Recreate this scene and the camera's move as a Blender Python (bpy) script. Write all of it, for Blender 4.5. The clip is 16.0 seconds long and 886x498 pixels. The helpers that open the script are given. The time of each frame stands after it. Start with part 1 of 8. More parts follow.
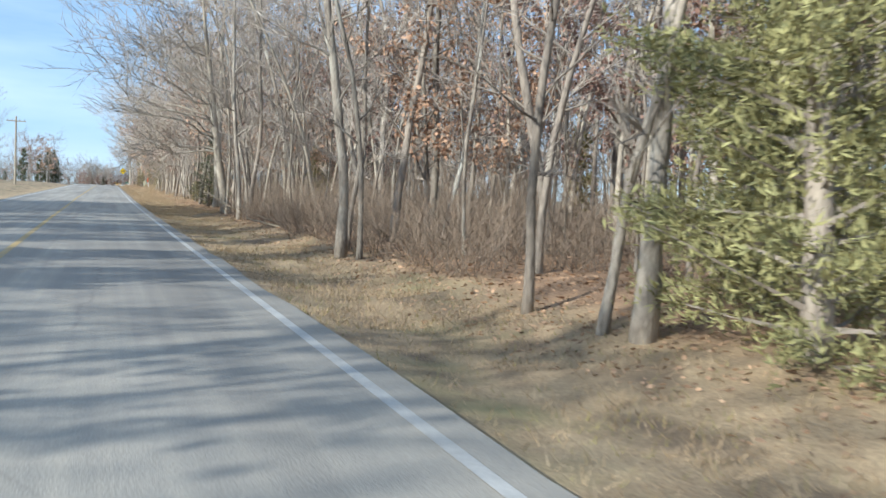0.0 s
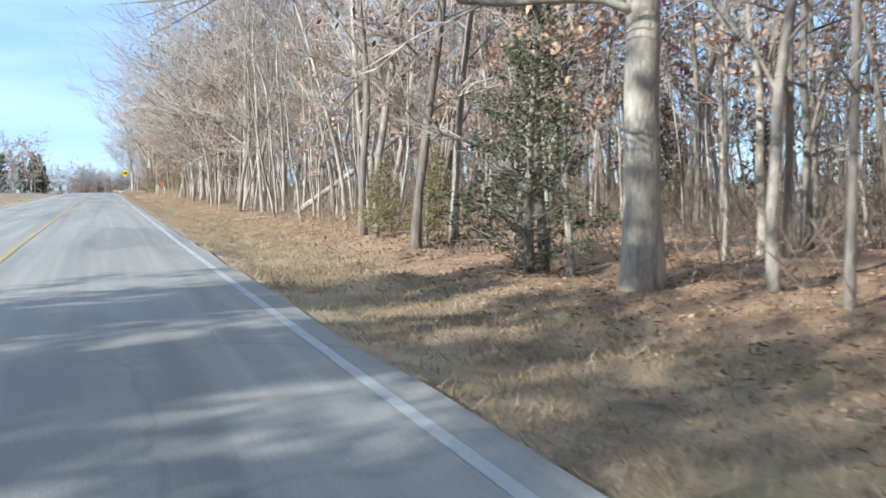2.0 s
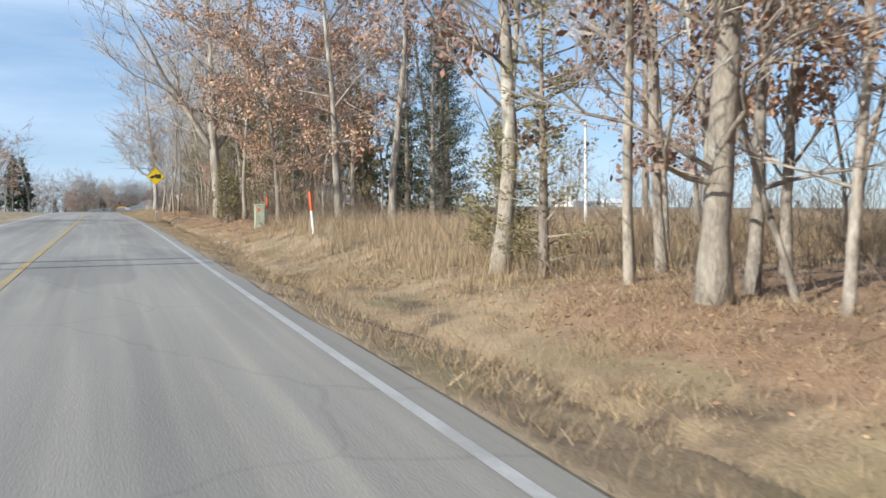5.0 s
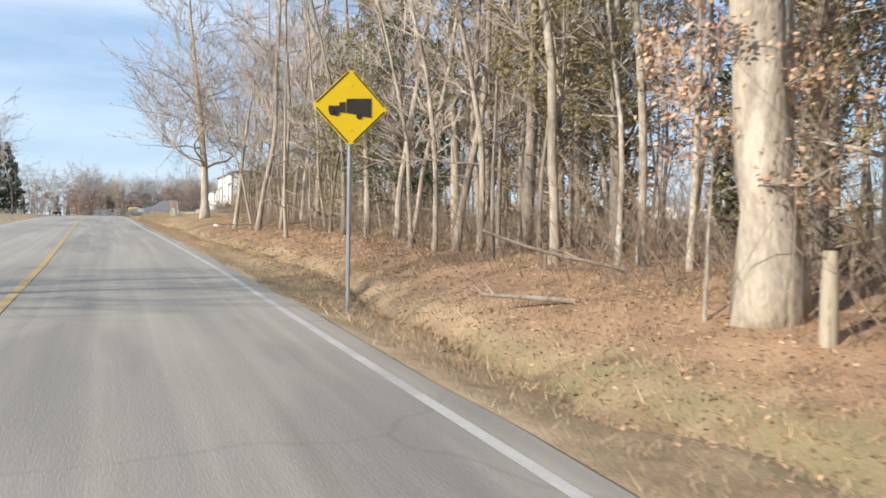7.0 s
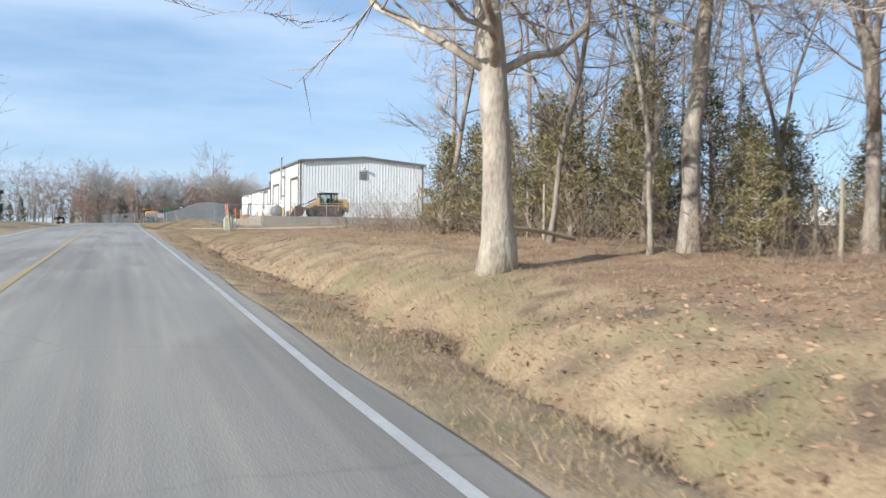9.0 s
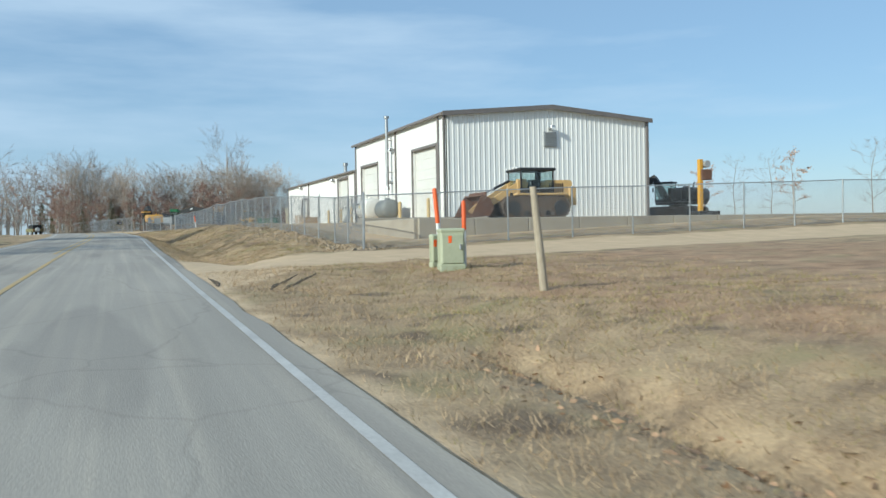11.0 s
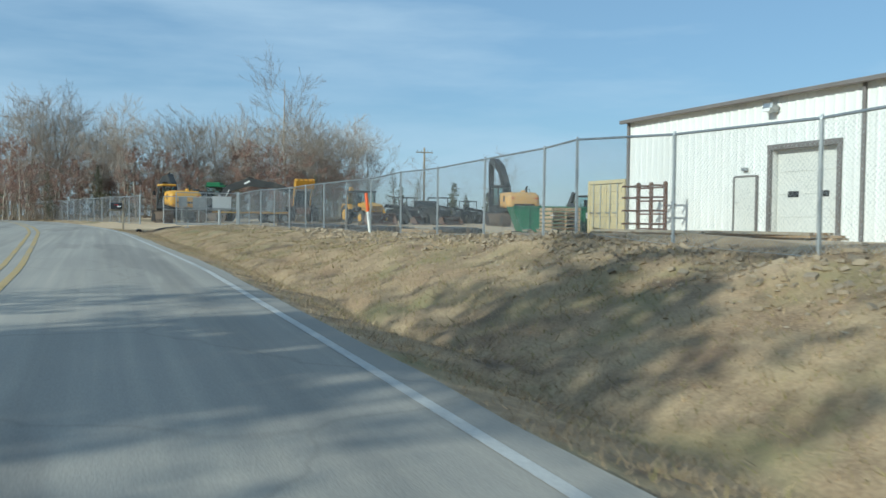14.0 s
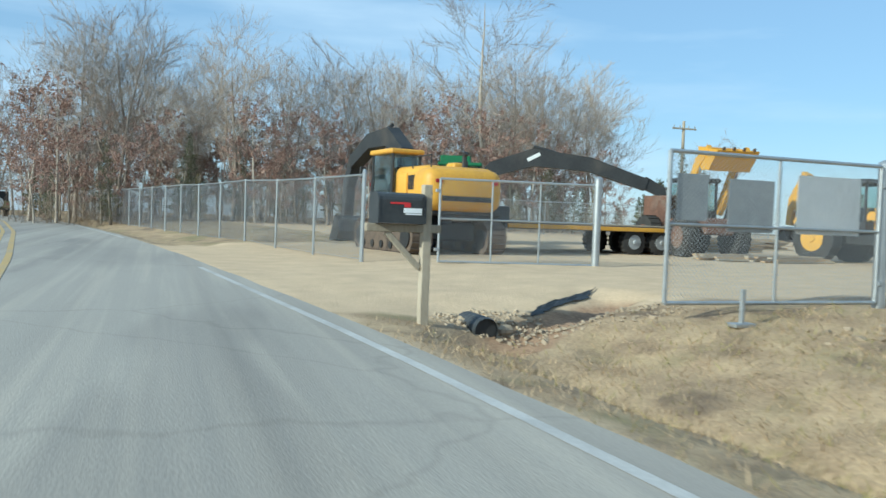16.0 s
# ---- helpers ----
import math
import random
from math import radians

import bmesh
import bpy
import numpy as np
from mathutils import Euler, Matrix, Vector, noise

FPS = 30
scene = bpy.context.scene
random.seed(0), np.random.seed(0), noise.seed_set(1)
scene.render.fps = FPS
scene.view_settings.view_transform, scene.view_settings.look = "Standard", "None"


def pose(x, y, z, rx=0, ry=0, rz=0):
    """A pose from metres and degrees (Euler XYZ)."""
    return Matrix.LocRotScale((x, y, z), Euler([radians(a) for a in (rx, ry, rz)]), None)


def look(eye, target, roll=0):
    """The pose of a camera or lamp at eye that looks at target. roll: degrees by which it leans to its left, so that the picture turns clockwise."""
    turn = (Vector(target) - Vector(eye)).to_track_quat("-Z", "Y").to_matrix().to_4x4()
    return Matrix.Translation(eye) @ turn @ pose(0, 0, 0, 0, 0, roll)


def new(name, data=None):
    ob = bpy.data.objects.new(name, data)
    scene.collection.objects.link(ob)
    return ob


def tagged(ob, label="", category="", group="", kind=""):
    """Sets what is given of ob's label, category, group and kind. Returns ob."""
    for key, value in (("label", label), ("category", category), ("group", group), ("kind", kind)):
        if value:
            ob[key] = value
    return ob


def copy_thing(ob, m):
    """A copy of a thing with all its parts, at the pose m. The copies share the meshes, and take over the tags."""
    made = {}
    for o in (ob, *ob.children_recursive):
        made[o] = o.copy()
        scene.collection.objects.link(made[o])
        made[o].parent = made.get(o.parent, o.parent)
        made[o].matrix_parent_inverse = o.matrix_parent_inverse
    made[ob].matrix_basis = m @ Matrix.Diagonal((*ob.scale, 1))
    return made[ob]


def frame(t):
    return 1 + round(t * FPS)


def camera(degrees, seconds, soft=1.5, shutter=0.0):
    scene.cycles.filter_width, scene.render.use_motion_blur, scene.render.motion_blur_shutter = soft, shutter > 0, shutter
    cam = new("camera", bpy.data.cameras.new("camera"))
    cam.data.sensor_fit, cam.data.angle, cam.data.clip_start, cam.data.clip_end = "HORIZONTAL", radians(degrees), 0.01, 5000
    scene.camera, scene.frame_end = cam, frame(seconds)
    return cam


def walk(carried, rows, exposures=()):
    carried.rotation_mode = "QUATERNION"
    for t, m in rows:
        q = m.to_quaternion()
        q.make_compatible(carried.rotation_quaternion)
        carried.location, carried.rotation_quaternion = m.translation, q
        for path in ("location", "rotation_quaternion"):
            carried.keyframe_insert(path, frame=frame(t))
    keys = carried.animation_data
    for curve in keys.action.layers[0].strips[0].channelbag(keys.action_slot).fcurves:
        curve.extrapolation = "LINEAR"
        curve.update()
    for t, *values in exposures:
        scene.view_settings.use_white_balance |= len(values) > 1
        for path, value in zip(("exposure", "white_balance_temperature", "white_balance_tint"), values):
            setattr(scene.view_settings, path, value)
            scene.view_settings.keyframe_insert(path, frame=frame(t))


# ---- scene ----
# camera and its drive along the road
cam = camera(56.0, 16.0, soft=1.5, shutter=0.06)
PATH = [
    (0.0, -0.003, 0.000, 1.349, 88.14, -1.95, -22.17),
    (0.5, -0.007, 10.127, 1.691, 87.90, -1.20, -22.17),
    (1.0, -0.008, 20.245, 2.025, 87.58, -0.25, -22.14),
    (1.5, -0.012, 30.377, 2.360, 87.30, 0.70, -22.14),
    (2.0, 0.016, 40.474, 2.714, 87.36, 1.07, -22.32),
    (2.5, 0.015, 50.658, 3.090, 87.80, 0.89, -22.30),
    (3.0, 0.010, 60.885, 3.465, 87.99, 0.66, -22.39),
    (3.5, 0.000, 71.141, 3.840, 88.16, 0.49, -22.39),
    (4.0, -0.001, 81.391, 4.216, 88.35, 0.39, -22.38),
    (4.5, 0.001, 91.637, 4.594, 88.54, 0.34, -22.34),
    (5.0, 0.008, 101.878, 4.975, 88.67, 0.29, -22.27),
    (5.5, 0.017, 112.114, 5.361, 88.70, 0.19, -22.13),
    (6.0, 0.025, 122.338, 5.751, 88.78, 0.01, -22.14),
    (6.5, -0.010, 132.593, 6.127, 88.93, -0.40, -21.93),
    (7.0, -0.047, 142.815, 6.486, 89.01, -0.81, -21.86),
    (7.5, -0.027, 153.014, 6.828, 89.08, -0.92, -21.77),
    (8.0, -0.001, 163.196, 7.161, 89.14, -0.85, -21.63),
    (8.5, 0.014, 173.382, 7.492, 89.13, -0.79, -21.38),
    (9.0, 0.010, 183.588, 7.812, 89.09, -0.58, -21.11),
    (9.5, 0.003, 193.771, 8.113, 89.10, -0.25, -20.72),
    (10.0, -0.001, 203.926, 8.390, 89.00, 0.22, -20.84),
    (10.5, -0.003, 214.050, 8.648, 88.85, 0.71, -21.18),
    (11.0, -0.005, 224.139, 8.889, 88.70, 1.09, -21.57),
    (11.5, -0.003, 234.185, 9.116, 88.58, 1.22, -21.81),
    (12.0, 0.010, 244.197, 9.327, 88.32, 1.09, -21.98),
    (12.5, 0.005, 254.232, 9.516, 88.21, 0.59, -22.05),
    (13.0, -0.037, 264.272, 9.670, 88.08, 0.29, -22.19),
    (13.5, -0.113, 274.208, 9.813, 88.04, -0.19, -22.25),
    (14.0, -0.229, 284.043, 9.943, 87.96, -0.61, -22.47),
    (14.5, -0.447, 293.956, 10.062, 87.92, -0.89, -22.73),
    (15.0, -0.793, 303.916, 10.169, 87.83, -1.23, -22.67),
    (15.5, -1.219, 313.930, 10.273, 87.81, -1.61, -21.37),
    (16.0, -1.837, 323.957, 10.388, 87.93, -2.12, -18.76),
]
EXPOSURES = [(0.0, 0.66, 5400, 3), (0.5, 0.66, 5050, 3), (1.5, 0.86, 5050, 3), (2.1, 0.84, 5250, 4), (2.6, 0.62, 5450, 5), (3.0, 0.52, 5550, 5), (5.3, 0.40, 5650, 7), (6.2, 0.48, 6000, 9), (7.0, 0.60, 6050, 9), (8.0, 0.46, 5650, 6), (9.2, 0.42, 5600, 7), (11.4, 0.07, 5480, -4), (12.0, -0.04, 5200, -6), (12.5, -0.12, 5150, -7), (13.0, -0.14, 5180, -7), (14.4, 0.06, 5300, -7), (15.2, 0.28, 5250, -7), (16.0, 0.34, 5270, -7)]
walk(cam, [(t, pose(*v)) for t, *v in PATH], EXPOSURES)

# sky and sun
SUN_AZ, SUN_EL = 199.0, 24.0          # degrees: where the sun stands, counted from +x towards +y
world = bpy.data.worlds.new("sky")
scene.world = world
world.use_nodes = True
wn = world.node_tree.nodes
sky = wn.new("ShaderNodeTexSky")
sky.sky_type, sky.sun_disc = "NISHITA", False
sky.sun_elevation, sky.sun_rotation = radians(SUN_EL), radians(90 - SUN_AZ)
sky.air_density, sky.dust_density, sky.ozone_density = 1.0, 0.35, 1.6
wc = wn.new("ShaderNodeTexCoord")
wm = wn.new("ShaderNodeMapping")
wm.inputs["Scale"].default_value = (1.2, 1.2, 7.0)
wno = wn.new("ShaderNodeTexNoise")
wno.inputs["Scale"].default_value, wno.inputs["Detail"].default_value, wno.inputs["Roughness"].default_value = 1.6, 6.0, 0.55
wr = wn.new("ShaderNodeValToRGB")
wr.color_ramp.elements[0].position, wr.color_ramp.elements[1].position = 0.42, 0.64
wr.color_ramp.elements[1].color = (0.6, 0.6, 0.6, 1)
wmix = wn.new("ShaderNodeMixRGB")
wmix.inputs[2].default_value = (5.0, 5.5, 6.2, 1)
whaze = wn.new("ShaderNodeMixRGB")
whaze.inputs[0].default_value, whaze.inputs[2].default_value = 0.62, (2.75, 3.5, 4.6, 1)
wl = world.node_tree.links
wl.new(wc.outputs["Generated"], wm.inputs[0])
wl.new(wm.outputs[0], wno.inputs[0])
wl.new(wno.outputs[0], wr.inputs[0])
wl.new(wr.outputs[0], wmix.inputs[0])
wl.new(sky.outputs[0], whaze.inputs[1])
wl.new(whaze.outputs[0], wmix.inputs[1])
wl.new(wmix.outputs[0], wn["Background"].inputs[0])
wn["Background"].inputs[1].default_value = 0.12
sun_data = bpy.data.lights.new("sun", "SUN")
sun_data.energy, sun_data.angle, sun_data.color = 4.3, radians(0.55), (1.0, 0.89, 0.74)
sun = new("sun", sun_data)
sa, se = radians(SUN_AZ), radians(SUN_EL)
sun.matrix_world = look((math.cos(sa) * math.cos(se) * 100, math.sin(sa) * math.cos(se) * 100, math.sin(se) * 100), (0, 0, 0))


# ---- materials ----
def material(name, a, b=None, scale=4.0, rough=0.8, metal=0.0, bump=0.0, fine=40.0, spread=0.12, stain=None, stain_at=(0.55, 0.75), stretch=(1, 1, 1), island=False, spec=0.4, stain2=None, stain2_at=(0.55, 0.7)):
    """Two colours mixed by a coarse and a fine noise, an optional stain, a bump, and a little change from piece to piece."""
    b = b or tuple(c * 0.75 for c in a)
    m = bpy.data.materials.new(name)
    m.use_nodes = True
    n, l = m.node_tree.nodes, m.node_tree.links
    p = n["Principled BSDF"]
    co = n.new("ShaderNodeTexCoord")
    mp = n.new("ShaderNodeMapping")
    mp.inputs["Scale"].default_value = stretch
    l.new(co.outputs["Object"], mp.inputs[0])
    big, small = n.new("ShaderNodeTexNoise"), n.new("ShaderNodeTexNoise")
    for t, s, d in ((big, scale, 4.0), (small, fine, 3.0)):
        t.inputs["Scale"].default_value, t.inputs["Detail"].default_value = s, d
        l.new(mp.outputs[0], t.inputs[0])
    add = n.new("ShaderNodeMath")
    add.operation = "MULTIPLY_ADD"
    add.inputs[1].default_value = 0.45
    half = n.new("ShaderNodeMath")
    half.operation = "MULTIPLY"
    half.inputs[1].default_value = 0.55
    l.new(big.outputs[0], half.inputs[0])
    l.new(small.outputs[0], add.inputs[0])
    l.new(half.outputs[0], add.inputs[2])
    ramp = n.new("ShaderNodeValToRGB")
    ramp.color_ramp.elements[0].position, ramp.color_ramp.elements[1].position = 0.36, 0.64
    ramp.color_ramp.elements[0].color, ramp.color_ramp.elements[1].color = (*a, 1), (*b, 1)
    l.new(add.outputs[0], ramp.inputs[0])
    col = ramp.outputs[0]
    for stain, stain_at, size in ((stain, stain_at, 0.37), (stain2, stain2_at, 0.61)):
        if not stain:
            continue
        sn, sr, sm = n.new("ShaderNodeTexNoise"), n.new("ShaderNodeValToRGB"), n.new("ShaderNodeMixRGB")
        sn.inputs["Scale"].default_value, sn.inputs["Detail"].default_value = scale * size, 7.0
        l.new(mp.outputs[0], sn.inputs[0])
        sr.color_ramp.elements[0].position, sr.color_ramp.elements[1].position = stain_at
        l.new(sn.outputs[0], sr.inputs[0])
        l.new(sr.outputs[0], sm.inputs[0])
        l.new(col, sm.inputs[1])
        sm.inputs[2].default_value = (*stain, 1)
        col = sm.outputs[0]
    if spread:
        if island:
            rnd = n.new("ShaderNodeNewGeometry").outputs["Random Per Island"]
        else:
            rnd = n.new("ShaderNodeObjectInfo").outputs["Random"]
        hv, mr = n.new("ShaderNodeHueSaturation"), n.new("ShaderNodeMapRange")
        mr.inputs[3].default_value, mr.inputs[4].default_value = 1 - spread, 1 + spread
        l.new(rnd, mr.inputs[0])
        l.new(mr.outputs[0], hv.inputs["Value"])
        l.new(col, hv.inputs["Color"])
        col = hv.outputs[0]
    l.new(col, p.inputs["Base Color"])
    p.inputs["Roughness"].default_value, p.inputs["Metallic"].default_value = rough, metal
    p.inputs["Specular IOR Level"].default_value = spec
    if bump:
        bp = n.new("ShaderNodeBump")
        bp.inputs["Strength"].default_value, bp.inputs["Distance"].default_value = 1.0, bump
        l.new(add.outputs[0], bp.inputs["Height"])
        l.new(bp.outputs[0], p.inputs["Normal"])
    return m


def glass(name, tint, rough=0.05):
    m = bpy.data.materials.new(name)
    m.use_nodes = True
    p = m.node_tree.nodes["Principled BSDF"]
    p.inputs["Base Color"].default_value = (*tint, 1)
    p.inputs["Roughness"].default_value, p.inputs["Transmission Weight"].default_value = rough, 1.0
    return m


def worn_asphalt():
    """Grey chip seal with lengthwise streaks, darker patches and fine cracks."""
    m = material("asphalt", (0.315, 0.285, 0.242), (0.39, 0.352, 0.298), 0.5, 0.85, bump=0.005, fine=75, spread=0, stain=(0.235, 0.22, 0.197), stain_at=(0.5, 0.8), stretch=(1, 0.25, 1))
    n, l = m.node_tree.nodes, m.node_tree.links
    p = n["Principled BSDF"]
    col = p.inputs["Base Color"].links[0].from_socket
    co = n.new("ShaderNodeTexCoord")
    for stretch, scale, lo, hi, tone in (((1.7, 0.018, 1), 1.0, 0.40, 0.66, (0.83, 0.83, 0.835, 1)), ((0.5, 0.07, 1), 1.0, 0.56, 0.60, (0.84, 0.84, 0.85, 1)), ((5.0, 0.1, 1), 1.0, 0.45, 0.75, (1.22, 1.20, 1.16, 1))):
        mp, no, ra, mx = n.new("ShaderNodeMapping"), n.new("ShaderNodeTexNoise"), n.new("ShaderNodeValToRGB"), n.new("ShaderNodeMixRGB")
        mp.inputs["Scale"].default_value = stretch
        no.inputs["Scale"].default_value, no.inputs["Detail"].default_value = scale, 4.0
        ra.color_ramp.elements[0].position, ra.color_ramp.elements[1].position = lo, hi
        mx.blend_type = "MULTIPLY"
        mx.inputs[2].default_value = tone
        l.new(co.outputs["Object"], mp.inputs[0])
        l.new(mp.outputs[0], no.inputs[0])
        l.new(no.outputs[0], ra.inputs[0])
        l.new(ra.outputs[0], mx.inputs[0])
        l.new(col, mx.inputs[1])
        col = mx.outputs[0]
    wob, add, vo, cr, mx = n.new("ShaderNodeTexNoise"), n.new("ShaderNodeMixRGB"), n.new("ShaderNodeTexVoronoi"), n.new("ShaderNodeValToRGB"), n.new("ShaderNodeMixRGB")
    wob.inputs["Scale"].default_value = 1.3
    add.blend_type, mx.blend_type = "ADD", "MULTIPLY"
    add.inputs[0].default_value = 0.5
    vo.feature = "DISTANCE_TO_EDGE"
    vo.inputs["Scale"].default_value = 0.22
    cr.color_ramp.elements[0].position, cr.color_ramp.elements[1].position = 0.002, 0.006
    cr.color_ramp.elements[0].color = (0.55, 0.55, 0.55, 1)
    mx.inputs[0].default_value = 0.3
    l.new(co.outputs["Object"], wob.inputs[0])
    l.new(co.outputs["Object"], add.inputs[1])
    l.new(wob.outputs["Color"], add.inputs[2])
    l.new(add.outputs[0], vo.inputs[0])
    l.new(vo.outputs["Distance"], cr.inputs[0])
    l.new(col, mx.inputs[1])
    l.new(cr.outputs[0], mx.inputs[2])
    l.new(mx.outputs[0], p.inputs["Base Color"])
    return m


def ground_cover():
    """Dry grass that gives way to leaf litter and to gravel where the ground's own masks say so."""
    m = material("ground_cover", (0.47, 0.345, 0.20), (0.245, 0.17, 0.10), 1.7, 0.95, bump=0.028, fine=28, spread=0, stain=(0.255, 0.215, 0.105), stain_at=(0.52, 0.7), stain2=(0.165, 0.118, 0.076), stain2_at=(0.55, 0.68))
    n, l = m.node_tree.nodes, m.node_tree.links
    p = n["Principled BSDF"]
    col = p.inputs["Base Color"].links[0].from_socket
    grain = next(k for k in n if k.bl_idname == "ShaderNodeMath" and k.operation == "MULTIPLY_ADD").outputs[0]
    co, edge = n.new("ShaderNodeTexCoord"), n.new("ShaderNodeTexNoise")
    edge.inputs["Scale"].default_value, edge.inputs["Detail"].default_value, edge.inputs["Roughness"].default_value = 0.8, 8.0, 0.65
    l.new(co.outputs["Object"], edge.inputs[0])
    for name, c0, c1 in (("leafy", (0.445, 0.285, 0.165), (0.21, 0.132, 0.078)), ("stony", (0.61, 0.455, 0.285), (0.48, 0.355, 0.22))):
        at, add, ra, tone, mx = n.new("ShaderNodeAttribute"), n.new("ShaderNodeMath"), n.new("ShaderNodeMapRange"), n.new("ShaderNodeValToRGB"), n.new("ShaderNodeMixRGB")
        at.attribute_name = name
        add.operation = "ADD"
        l.new(at.outputs["Fac"], add.inputs[0])
        l.new(edge.outputs[0], add.inputs[1])
        ra.inputs[1].default_value, ra.inputs[2].default_value = 0.86, 1.12
        l.new(add.outputs[0], ra.inputs[0])
        tone.color_ramp.elements[0].position, tone.color_ramp.elements[1].position = 0.36, 0.64
        tone.color_ramp.elements[0].color, tone.color_ramp.elements[1].color = (*c0, 1), (*c1, 1)
        l.new(grain, tone.inputs[0])
        l.new(ra.outputs[0], mx.inputs[0])
        l.new(col, mx.inputs[1])
        l.new(tone.outputs[0], mx.inputs[2])
        col = mx.outputs[0]
    l.new(col, p.inputs["Base Color"])
    return m


